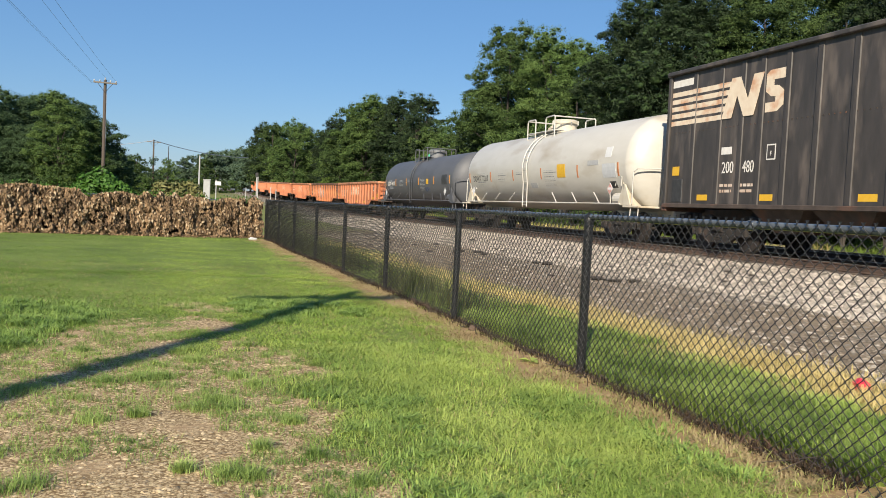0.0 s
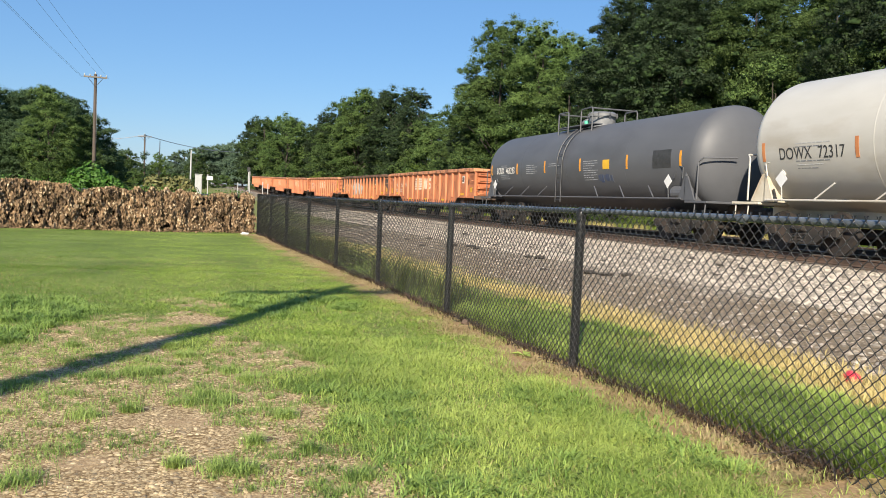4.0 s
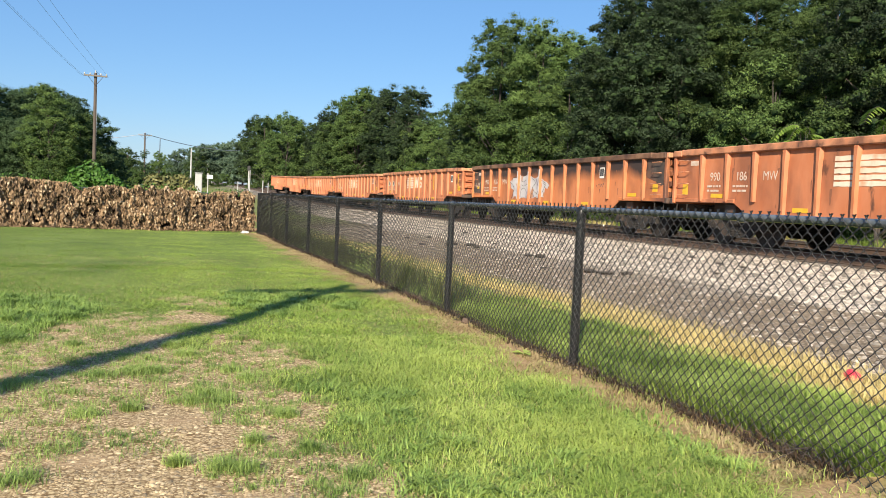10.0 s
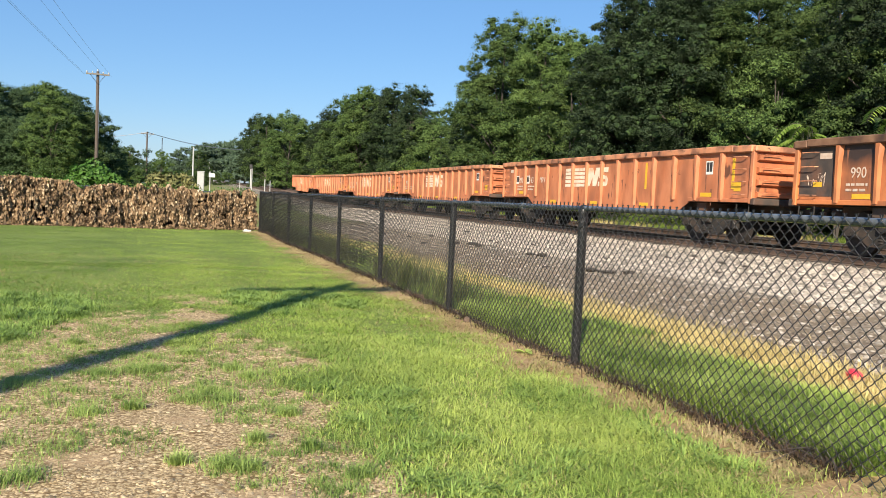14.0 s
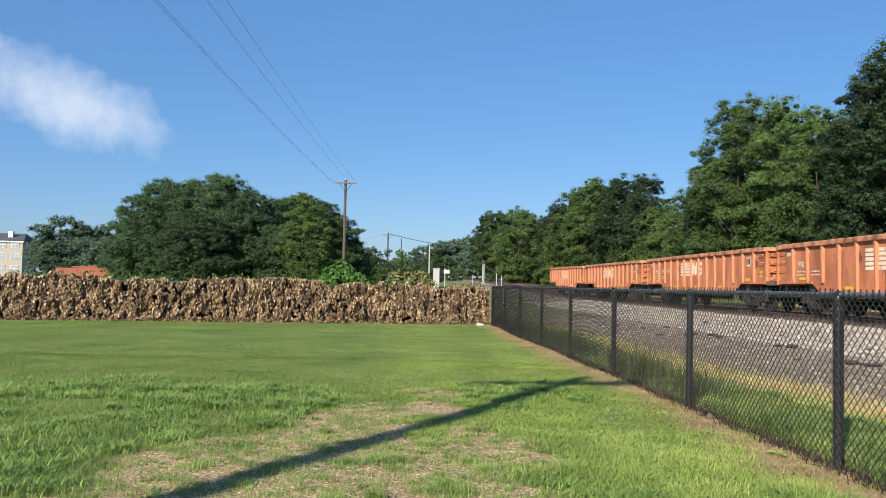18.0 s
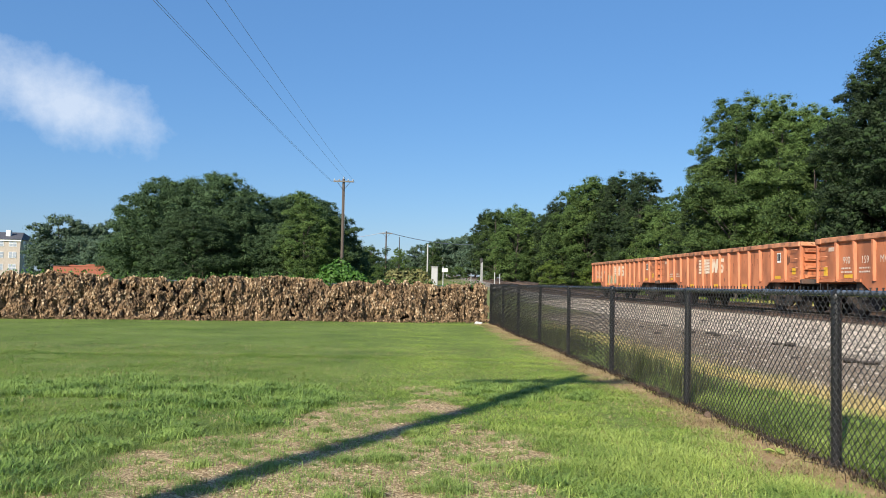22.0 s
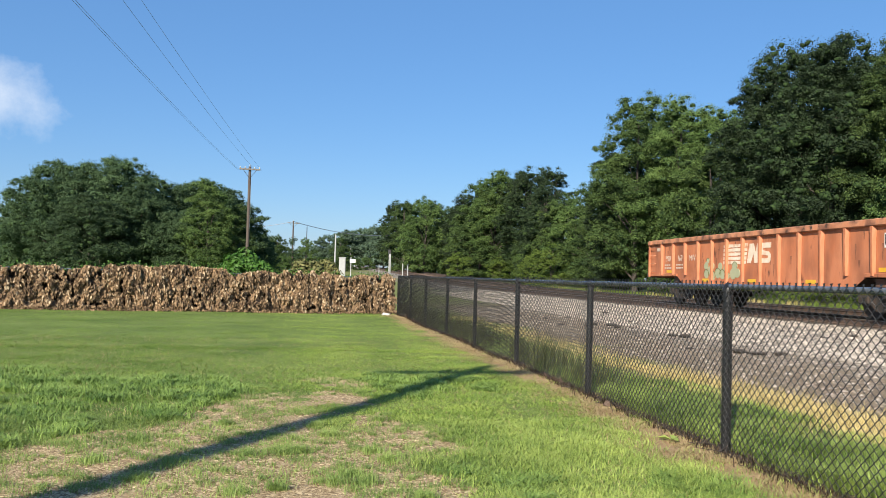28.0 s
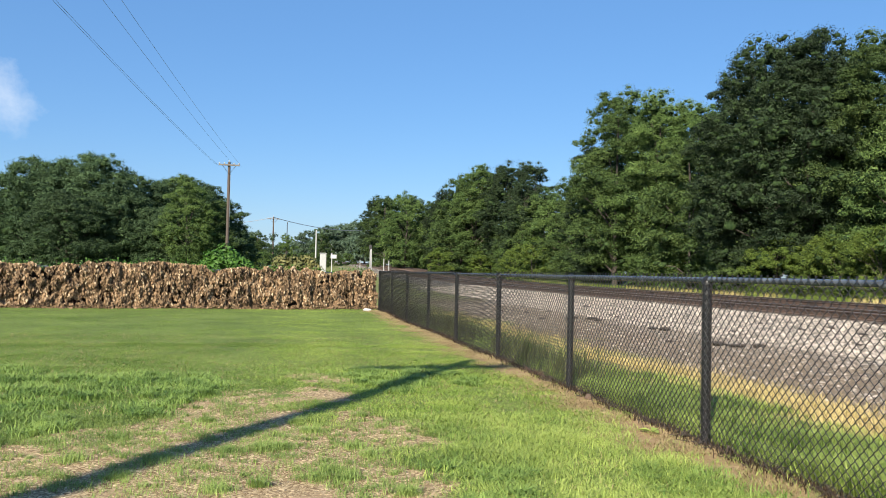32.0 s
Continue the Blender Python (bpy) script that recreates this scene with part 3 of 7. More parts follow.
def stones(name, label, mat, count, zone, size, seed, flat=0.8):
    """Loose stones, each a squashed octahedron with a cut top, in one mesh."""
    rs = np.random.RandomState(seed)
    x, y = zone(rs, count)
    n = len(x)
    base = np.array([(1.1, 0.1, 0.1), (0.35, 0.8, 0), (-0.9, 0.55, 0.15), (-0.6, -0.7, 0), (0.5, -0.85, 0.1), (0.3, 0.25, 0.75), (-0.35, 0.1, 0.8), (0.1, -0.4, 0.7)])
    tri = np.array([(0, 1, 5), (1, 2, 6), (1, 6, 5), (2, 3, 6), (3, 7, 6), (3, 4, 7), (4, 0, 7), (0, 5, 7), (5, 6, 7)])
    v = base[None] * (1 + rs.uniform(-.3, .3, (n, 8, 3)))
    r = size[0] + (size[1] - size[0]) * rs.rand(n) ** 2.0
    a = rs.uniform(0, 6.283, n)
    c, s = np.cos(a), np.sin(a)
    px = (v[..., 0] * c[:, None] - v[..., 1] * s[:, None] * 0.75) * r[:, None] + x[:, None]
    py = (v[..., 0] * s[:, None] + v[..., 1] * c[:, None] * 0.75) * r[:, None] + y[:, None]
    pz = v[..., 2] * r[:, None] * flat + (ground_z(x, y) - 0.15 * r - 0.002)[:, None]
    f = (tri[None] + (np.arange(n) * 8)[:, None, None]).reshape(-1, 3)
    me = raw_mesh(name, np.stack([px, py, pz], -1).reshape(-1, 3), f, mat)
    return tagged(new(name, me), label, "stones", kind="stuff")


def bed_zone(lo, hi, y0, y1, power=1.6):
    def zone(rs, count):
        y = y0 + (y1 - y0) * rs.rand(count) ** power
        x = TRACK_X + TRACK_M * y + rs.uniform(lo, hi, count)
        return x, y
    return zone


def lawn_zone(rs, count):
    x, y = rs.uniform(-3.4, 3.1, count), 2.6 + 8.5 * rs.rand(count) ** 1.6
    keep = rs.rand(count) < dirt(x, y) ** 1.3 * (0.35 + 0.9 * vnoise(x, y, 0.7, 14))
    return x[keep], y[keep]


stones("ballast_stones", "pale grey crushed stone banked beside the track", M_stone, 30000, bed_zone(-6.0, -1.2, 8, 60), (0.025, 0.080), 5)
stones("track_stones", "brown stained ballast between the ties", M_cinder_stone, 6000, bed_zone(-1.3, TRACK_GAP + 2.0, 10, 60), (0.02, 0.055), 6)
stones("cinder_stones", "scattered grey-brown gravel on the cinder strip", M_cinder_stone, 15000, bed_zone(-9.4, -4.6, 4, 32), (0.010, 0.040), 7, 0.6)
stones("scattered_ballast", "pale stones strewn over the cinder strip", M_stone, 5200, bed_zone(-8.8, -5.2, 5, 34), (0.015, 0.055), 17, 0.7)
stones("pebbles", "tan pebbles lying in the worn soil", M_pebble, 130000, lawn_zone, (0.005, 0.016), 8, 0.6)
stones("flat_stones", "flat pale tan stone chips lying on the worn soil", M_chip, 60000, lawn_zone, (0.007, 0.030), 18, 0.5)


# ===== chain-link fence =====
def fabric_mesh(length, height, pitch=0.0718):
    """Woven wire: zigzag wires that hook round one another, with twisted ends along the top."""
    r, cols, rows = 0.0035, int(length / pitch * 2), int(round(height / pitch * 2))
    v, f = [], []
    ring = [(math.cos(k * 2.0944), math.sin(k * 2.0944)) for k in range(3)]
    for c in range(cols + 1):
        y0 = c * length / (cols + 0.5)
        pts = []
        for k in range(rows + 1):
            right = (k + c) % 2
            side = 1 if right else -1
            y, z = y0 + (pitch / 2 if right else 0), k * pitch / 2
            pts.append((side * 0.0035, y - side * 0.003, z - 0.006))
            pts.append((-side * 0.0035, y - side * 0.003, z + 0.006))
        top = pts[-1]
        pts.append((0.003, top[1] + 0.012, top[2] + 0.020))
        o = len(v)
        for i, p in enumerate(pts):
            for cx, cy in ring:
                v.append((p[0] + cx * r * 1.15, p[1] + cy * r, p[2] + cy * r * 0.3))
        for i in range(len(pts) - 1):
            for k in range(3):
                f.append((o + i * 3 + k, o + i * 3 + (k + 1) % 3, o + i * 3 + 3 + (k + 1) % 3, o + i * 3 + 3 + k))
        o = len(v)
        spur = [top, (-0.002, top[1] - 0.010, top[2] + 0.022)]
        for p in spur:
            for cx, cy in ring:
                v.append((p[0] + cx * r, p[1] + cy * r, p[2]))
        f += [(o + k, o + (k + 1) % 3, o + 3 + (k + 1) % 3, o + 3 + k) for k in range(3)]
    return raw_mesh("fabric", v, f, M_vinyl, True)


def build_fence():
    fence = thing("chain_link_fence", pose(FENCE_X, 0, 0), "black vinyl-coated chain-link fence with a pipe top rail", "fence")
    post = Geo().lathe([(-0.3, 0.036), (FENCE_H - 0.03, 0.036)], 14, "z").mesh("post", M_vinyl, True)
    cap = Geo().lathe([(FENCE_H - 0.06, 0.041), (FENCE_H - 0.035, 0.043), (FENCE_H - 0.01, 0.036), (FENCE_H + 0.008, 0.020), (FENCE_H + 0.012, 0.004)], 14, "z").mesh("post_cap", M_vinyl, True)
    collar = Geo().lathe([(-0.03, 0.029), (0.03, 0.029)], 12, "y").mesh("rail_collar", M_rail_pipe, True)
    band = Geo().lathe([(0, 0.0385), (0.02, 0.0385)], 14, "z").mesh("tie_band", M_vinyl, True)
    rail = Geo().lathe([(0, 0.0225), (POST_STEP, 0.0225)], 14, "y").mesh("top_rail", M_rail_pipe, True)
    fabric = fabric_mesh(POST_STEP, 1.257)
    for k in range(-1, 8):
        y = POST_Y0 + POST_STEP * k
        py = y if k >= 0 else y - 0.9
        x = 0.01 * math.sin(k * 2.1)
        p = part("post", post, None, fence, m=pose(x, py, 0, 0.25 * math.sin(k * 3.3), 0.3 * math.sin(k * 1.7)))
        part("post_cap", cap, None, p)
        for z in (0.25, 0.6, 0.95):
            part("tie_band", band, None, p, m=pose(0, 0, z))
        if k < 7:
            part("top_rail", rail, None, fence, m=pose(-0.0, y, FENCE_H - 0.022 + 0.003 * math.sin(k * 5)))
            part("fabric", fabric, None, fence, "woven black wire mesh", m=pose(-0.042, y, 0.012 + 0.012 * math.sin(k * 2.7), 0, 0.4 * math.sin(k * 4.1)))
            part("rail_collar", collar, None, fence, m=pose(0, y + 1.15, FENCE_H - 0.022))


build_fence()


# ===== grass =====
def blades(name, label, mat, x, y, height, width, seed, lean=0.5, dz=0.0):
    """Grass blades: bent tapering strips of three triangles each, in one mesh."""
    rs = np.random.RandomState(seed)
    n = len(x)
    z = ground_z(x, y) - 0.004 + dz
    a = rs.uniform(0, 6.283, n)
    h = height * rs.uniform(0.55, 1.3, n)
    w = width * rs.uniform(0.7, 1.3, n)
    out = lean * h * rs.uniform(0.2, 1.5, n)
    d = np.stack([np.cos(a), np.sin(a)], 1)
    s = np.stack([-np.sin(a), np.cos(a)], 1)
    p = np.stack([x, y], 1)
    mid, tip = p + d * (out * 0.32)[:, None], p + d * out[:, None]
    hw = (w / 2)[:, None]
    q = np.empty((n, 5, 3))
    q[:, 0, :2], q[:, 0, 2] = p - s * hw, z
    q[:, 1, :2], q[:, 1, 2] = p + s * hw, z
    q[:, 2, :2], q[:, 2, 2] = mid + s * hw * 0.8, z + h * 0.6
    q[:, 3, :2], q[:, 3, 2] = mid - s * hw * 0.8, z + h * 0.6
    q[:, 4, :2], q[:, 4, 2] = tip, z + h * np.maximum(0.55, 1 - 0.25 * lean * rs.rand(n))
    o = (np.arange(n) * 5)[:, None]
    f = np.concatenate([o + np.array([[0, 1, 2]]), o + np.array([[0, 2, 3]]), o + np.array([[3, 2, 4]])])
    return tagged(new(name, raw_mesh(name, q.reshape(-1, 3), f, mat)), label, "grass", kind="stuff")


def lawn(seed, count, y0, y1, power=1.0):
    """Spots on the lawn within what can be seen, thinned where it is bare."""
    rs = np.random.RandomState(seed)
    y = y0 + (y1 - y0) * rs.rand(count) ** power
    x = -0.52 * y - 0.6 + (3.16 + 0.52 * y + 0.6) * rs.rand(count)
    clump = 0.9 * vnoise(x, y, 0.55, seed) + 0.6 * vnoise(x, y, 0.13, seed + 1)
    cover = np.clip(1.25 * (1 - dirt(x, y)) - 0.2, 0.0, 1) * (1 - 0.92 * fence_edge(x, y))
    keep = rs.rand(count) < cover * np.clip(clump, 0.22, 1)
    return x[keep], y[keep]


def lush(x, y):
    """Where the lawn is brighter: the strip along the fence."""
    edge = x + 1.2 * (vnoise(x, y, 1.3, 71) - 0.5) + 0.6 * (vnoise(x, y, 0.3, 72) - 0.5) - 0.9 + 0.06 * (y - 5)
    return np.random.RandomState(70).rand(len(x)) < smooth01(edge, -1.5, 0.9)


def clumpy(x, y, seed):
    """Height factor: some patches stand tall, others are cropped."""
    return 0.55 + 0.9 * vnoise(x, y, 0.5, seed) + 0.5 * vnoise(x, y, 0.16, seed + 1)


for seed, count, y0, y1, power, height, width, lean in ((31, 230000, 2.6, 7.2, 1.0, 0.036, 0.0042, 1.7), (32, 230000, 7.0, 14.0, 1.2, 0.019, 0.0055, 2.2), (33, 210000, 13.5, 28.0, 1.3, 0.014, 0.008, 2.4)):
    x, y = lawn(seed, count, y0, y1, power)
    k = lush(x, y)
    tall = height * clumpy(x, y, 60)
    blades("lawn_grass", "mid-green mown lawn grass", M_blade if y0 < 5 else M_blade_far, x[~k], y[~k], tall[~k], width, seed, lean)
    blades("bright_lawn_grass", "bright yellow-green lawn grass along the fence", M_blade_lit if y0 < 5 else M_lit_far, x[k], y[k], tall[k] * 1.15, width * 1.1, seed + 1, lean)


x, y = lawn(36, 30000, 2.8, 16.0, 1.2)
blades("dry_lawn_blades", "scattered dry yellow blades in the lawn", M_straw, x, y, 0.035, 0.005, 37, 1.6)


def tuft_spots(seed, centres, per, spread):
    rs = np.random.RandomState(seed)
    cx, cy, r = centres
    k = rs.randint(0, len(cx), per * len(cx))
    g = rs.normal(0, 1, (len(k), 2)) * (spread * r[k])[:, None]
    return cx[k] + g[:, 0], cy[k] + g[:, 1]


rs = np.random.RandomState(77)
tx, ty = rs.uniform(-3.2, 1.4, 5200), 2.5 + 8.0 * rs.rand(5200) ** 1.2
keep = (dirt(tx, ty) > 0.3) & (vnoise(tx, ty, 0.6, 55) + 0.27 * smooth01(ty, 4.3, 6.5) + 0.2 * np.clip(tx - 0.1, 0, 1) > 0.56)
tx, ty = tx[keep][:1300], ty[keep][:1300]
x, y = tuft_spots(78, (tx, ty, rs.uniform(0.3, 1.5, len(tx))), 42, 0.042)
blades("weed_tufts", "small green weed tufts in the worn stony soil", M_blade_tuft, x, y, 0.034, 0.0032, 9, 1.2)
# the larger tufts that stand in the worn patch: middle and size
TUFTS = ((-0.81, 5.55, 2.2), (-0.95, 5.2, 1.6), (-0.33, 4.77, 1.5), (0.24, 5.02, 1.6), (0.42, 5.0, 1.6), (0.33, 5.2, 1.2), (0.31, 3.74, 1.3), (0.42, 3.71, 0.9), (0.9, 3.52, 1.2), (-0.5, 3.76, 1.5), (-0.66, 3.7, 1.4),
         (-0.30, 5.80, 1.5), (-0.12, 5.85, 1.6), (0.03, 5.9, 1.4), (-0.58, 7.0, 1.2), (0.5, 4.12, 0.7), (0.12, 3.85, 0.7), (0.73, 4.6, 1.0), (0.75, 3.95, 0.8), (0.26, 6.5, 1.2), (0.55, 5.9, 1.4), (0.62, 5.6, 1.1),
         (-1.15, 6.35, 2.0), (-1.55, 6.2, 2.2), (-1.3, 5.7, 1.8), (-0.95, 4.5, 1.2), (-0.75, 4.2, 1.0), (-0.1, 4.9, 0.8), (0.15, 6.9, 1.0), (0.7, 7.2, 1.4))
cx, cy, cr = (np.array(q) for q in zip(*TUFTS))
x, y = tuft_spots(83, (cx, cy, cr), 300, 0.036)
blades("grass_clumps", "dense little clumps of grass in the worn soil", M_blade_tuft, x, y, 0.056, 0.0034, 19, 1.1)
rs = np.random.RandomState(79)
tx, ty = rs.uniform(-7.5, 2.8, 3200), 2.8 + 7.4 * rs.rand(3200) + 0.8 * vnoise(rs.rand(3200) * 9, rs.rand(3200), 0.4, 9)
rough = vnoise(tx, ty, 1.6, 65) + 0.36 * (tx < -0.6) * smooth01(ty, 10.6, 7.0) + 0.30 * (tx < 1.55) * (tx > 0.95) * (ty < 5.8) + 0.35 * (vnoise(tx, ty, 0.45, 66) - 0.5)
keep = (dirt(tx, ty) < 0.25) & (rough > 0.66)
tx, ty = tx[keep][:900], ty[keep][:900]
x, y = tuft_spots(80, (tx, ty, rs.uniform(0.4, 1.5, len(tx))), 120, 0.070)
blades("coarse_tufts", "coarser dark green clumps standing in the lawn", M_blade_dark, x, y, 0.056 + 0.016 * (x < -0.4) * (y > 4.5), 0.008, 10, 1.4)
rs = np.random.RandomState(81)
y = 3.0 + 24 * rs.rand(90000) ** 1.5
x = FENCE_X + 0.06 + 1.45 * rs.rand(90000) * (0.75 + 0.5 * vnoise(np.zeros(90000), y, 1.3, 5))
keep = (vnoise(x, y, 0.4, 91) > 0.22) & (rs.rand(90000) > 0.93 * smooth01(y, 7, 11))
x, y = x[keep], y[keep]
blades("verge_grass", "tall green grass growing outside the fence", M_verge, x, y, 0.095 * clumpy(x, y, 94) * (1.25 - 0.35 * (x - FENCE_X)), 0.009, 11, 0.9)
wy = 9.0 + 19 * rs.rand(2600)
wx = FENCE_X + 0.1 + np.abs(rs.normal(0, 0.25, 2600))
k = vnoise(wx * 0, wy, 0.8, 96) > 0.42
blades("fence_weeds", "tall straggling weeds against the outside of the fence", M_weed, wx[k], wy[k], 0.42, 0.012, 16, 0.5)
y = 3.0 + 23 * rs.rand(44000) ** 1.3
x = FENCE_X + 1.35 + rs.normal(0.35, 0.34, 44000)
keep = (vnoise(x, y, 0.5, 92) > 0.36) & (rs.rand(44000) > 0.82 * smooth01(y, 8.5, 13))
blades("dry_grass", "yellowed dry grass along the cinder strip", M_blade_dry, x[keep], y[keep], 0.09, 0.007, 12, 1.0)
y = 3.0 + 24 * rs.rand(44000) ** 1.3
x = FENCE_X - 0.40 + rs.normal(0.1, 0.22, 44000)
keep = (vnoise(x, y, 0.35, 93) > 0.40) & (x < FENCE_X - 0.02)
blades("straw_grass", "straw-coloured clippings and dry grass at the fence foot", M_straw, x[keep], y[keep], 0.030, 0.006, 13, 2.0)
y = 12 + 70 * rs.rand(60000) ** 1.2
x = TRACK_X + TRACK_M * y + TRACK_GAP + 2.3 + 4.5 * rs.rand(60000)
k = vnoise(x, y, 1.3, 95) > 0.55
blades("lineside_grass", "rank green grass beyond the far track", M_leaf_lime, x[~k], y[~k], 0.40, 0.016, 14, 0.7)
blades("lineside_straw", "rank straw-coloured grass beyond the far track", M_blade_dry, x[k][::3], y[k][::3], 0.42, 0.014, 15, 0.6)


# ===== trees =====
def leaf_cloud(rs, centres, radii, per, leaf, squash=0.75, shell=0.55):
    """Folded four-sided leaves over the skin of each clump, turned outwards."""
    n = len(centres) * per
    k = np.repeat(np.arange(len(centres)), per)
    g = rs.normal(0, 1, (n, 3))
    g /= np.linalg.norm(g, axis=1)[:, None]
    g *= (shell + (1.12 - shell) * rs.rand(n) ** 0.8)[:, None]
    g[:, 2] *= squash
    p = centres[k] + g * radii[k][:, None]
    up = np.array([0, 0, 0.45]) + g * 1.2 + rs.normal(0, 0.42, (n, 3))
    up /= np.linalg.norm(up, axis=1)[:, None]
    d = np.cross(up, rs.normal(0, 1, (n, 3)))
    d /= np.linalg.norm(d, axis=1)[:, None]
    s = np.cross(up, d)
    ln, wd = leaf * rs.uniform(0.6, 1.35, n), leaf * rs.uniform(0.4, 0.7, n)
    q = np.empty((n, 4, 3))
    q[:, 0] = p - d * (ln / 2)[:, None]
    q[:, 1] = p + s * (wd / 2)[:, None] + up * (0.12 * ln)[:, None]
    q[:, 2] = p + d * (ln / 2)[:, None] - up * (0.1 * ln)[:, None]
    q[:, 3] = p - s * (wd / 2)[:, None] + up * (0.12 * ln)[:, None]
    return q.reshape(-1, 3), np.arange(n * 4).reshape(-1, 4)


ICO = None


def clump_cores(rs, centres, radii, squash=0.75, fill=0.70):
    """The dense inside of each clump: a leaf-covered lump coloured dark for shade."""
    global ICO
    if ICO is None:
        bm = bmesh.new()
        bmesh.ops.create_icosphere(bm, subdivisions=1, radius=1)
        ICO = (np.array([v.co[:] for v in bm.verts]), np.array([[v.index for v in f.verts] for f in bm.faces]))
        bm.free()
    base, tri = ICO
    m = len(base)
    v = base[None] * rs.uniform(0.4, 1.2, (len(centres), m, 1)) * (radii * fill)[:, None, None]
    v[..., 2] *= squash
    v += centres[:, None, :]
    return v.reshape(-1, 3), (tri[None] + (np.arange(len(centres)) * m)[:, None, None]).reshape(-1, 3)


def crown_lobes(rs, count, base, top, radius, shape, gap):
    """Middles and sizes of the big leaf masses on the limbs, spread so that gaps stay between them."""
    mids, sizes = [], []
    tries = 0
    while len(mids) < count and tries < 4000:
        tries += 1
        a, u = rs.uniform(0, 6.283), rs.rand()
        if shape < 0.7:
            prof = min(1.0, 0.72 + 1.2 * u) * math.sqrt(1 - u ** 2.6)
        else:
            prof = math.sin(math.pi * min(1, max(0.02, u)) ** shape) ** 0.55
        size = radius * rs.uniform(0.20, 0.40)
        r = max(0, radius * prof * rs.uniform(0.75, 1.08) - size * 0.75) * rs.rand() ** 0.25
        z = base + (top - base) * u
        z = min(z, top - size * 0.55)
        size *= 1.12 - 0.35 * u
        if not mids:
            r, size, z = radius * 0.06, radius * 0.36, top - radius * 0.26
        p = np.array((r * math.cos(a), r * math.sin(a), max(z, base + size * 0.4)))
        if all(np.linalg.norm((p - q) * (1, 1, 1.4)) > gap * (size + s) for q, s in zip(mids, sizes)):
            mids.append(p)
            sizes.append(size)
    return np.array(mids), np.array(sizes)


def make_tree(name, label, mat, seed, height, radius, bare=0.18, shape=0.8, lobes=34, twigs=15, per=52, leaf=0.16, trunk=0.22, gap=0.50):
    rs = np.random.RandomState(seed)
    tree = thing(name, Matrix.Identity(4), label, "tree", "lineside woods")
    mids, sizes = crown_lobes(rs, lobes, height * bare, height * 0.98, radius, shape, gap)
    g = Geo()
    bend = rs.uniform(-0.4, 0.4, 2)
    stem = [(bend[0] * t * t, bend[1] * t * t, -0.4 + (height * 0.8 + 0.4) * t) for t in (0, .15, .35, .55, .75, 1)]
    g.tube(stem, trunk, 9, True, trunk * 0.25)
    for p in mids[rs.permutation(len(mids))[:18]]:
        z0 = max(height * bare * 0.8, p[2] * 0.6)
        t = (z0 + 0.4) / (height * 0.8 + 0.4)
        s = Vector((bend[0] * t * t, bend[1] * t * t, z0))
        e = Vector(p)
        g.tube([s, s.lerp(e, 0.5) + Vector((0, 0, 0.25)), e], trunk * 0.42 * (1.1 - t), 6, True, 0.03)
    part("trunk", g, M_bark, tree, smooth=True)
    # each mass carries twig clumps, most of them on its upper and outer side
    k = np.repeat(np.arange(len(mids)), twigs)
    d = rs.normal(0, 1, (len(k), 3))
    d /= np.linalg.norm(d, axis=1)[:, None]
    d[:, 2] = np.where(d[:, 2] < -0.35, -0.6 * d[:, 2], d[:, 2])
    out = mids[k] * (1, 1, 0)
    out /= np.linalg.norm(out, axis=1)[:, None] + 0.3
    d = d * (1, 1, 0.72) + 0.28 * out
    pts = mids[k] + d * (sizes[k] * rs.uniform(0.62, 1.0, len(k)))[:, None]
    radii = sizes[k] * rs.uniform(0.26, 0.46, len(k))
    v, f = leaf_cloud(rs, pts, radii, per, leaf, 0.62, 0.25)
    part("crown", raw_mesh("crown", v, f, mat), None, tree)
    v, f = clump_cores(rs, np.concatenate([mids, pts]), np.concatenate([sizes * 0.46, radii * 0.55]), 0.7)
    part("inner_foliage", raw_mesh("inner_foliage", v, f, M_core), None, tree, "rough lumps coloured dark as the shaded inside of the crown")
    return tree


USED = set()


def place(proto, x, y, turn, scale=1.0, dz=0.0):
    m = pose(x, y, float(ground_z(x, y)) - 0.05 + dz, 0, 0, turn) @ Matrix.Scale(scale, 4)
    if proto.name not in USED:
        USED.add(proto.name)
        proto.matrix_basis = m
        return proto
    return copy_thing(proto, m)


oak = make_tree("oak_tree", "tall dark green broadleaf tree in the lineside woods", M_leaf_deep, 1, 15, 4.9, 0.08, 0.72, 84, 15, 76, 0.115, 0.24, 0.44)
ash = make_tree("ash_tree", "tall mid-green broadleaf tree with an open crown", M_leaf_mid, 2, 15, 4.2, 0.08, 0.78, 72, 15, 76, 0.112, 0.20, 0.44)
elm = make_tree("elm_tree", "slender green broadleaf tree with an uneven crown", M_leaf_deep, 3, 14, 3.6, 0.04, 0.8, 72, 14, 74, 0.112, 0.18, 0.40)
sapling = make_tree("young_tree", "young mid-green tree at the edge of the woods", M_leaf_mid, 4, 8, 3.0, 0.0, 0.6, 44, 12, 66, 0.11, 0.10)
thicket = make_tree("thicket_shrub", "dense green shrub at the foot of the woods", M_leaf_mid, 5, 4.2, 2.5, 0.0, 0.6, 24, 13, 70, 0.095, 0.06)
limebush = make_tree("bright_shrub", "rounded yellow-green shrub beside the track", M_leaf_lime, 6, 4.5, 2.6, 0.0, 0.6, 26, 13, 70, 0.095, 0.06)
broad = make_tree("broad_oak_tree", "broad dark green oak behind the hedge", M_leaf_dark, 7, 13, 7.0, 0.0, 0.6, 84, 15, 74, 0.165, 0.3)
hazy = make_tree("distant_tree", "distant green tree with haze put into its leaf colour", M_leaf_far, 8, 12, 6.3, 0.0, 0.6, 34, 14, 44, 0.32, 0.25)


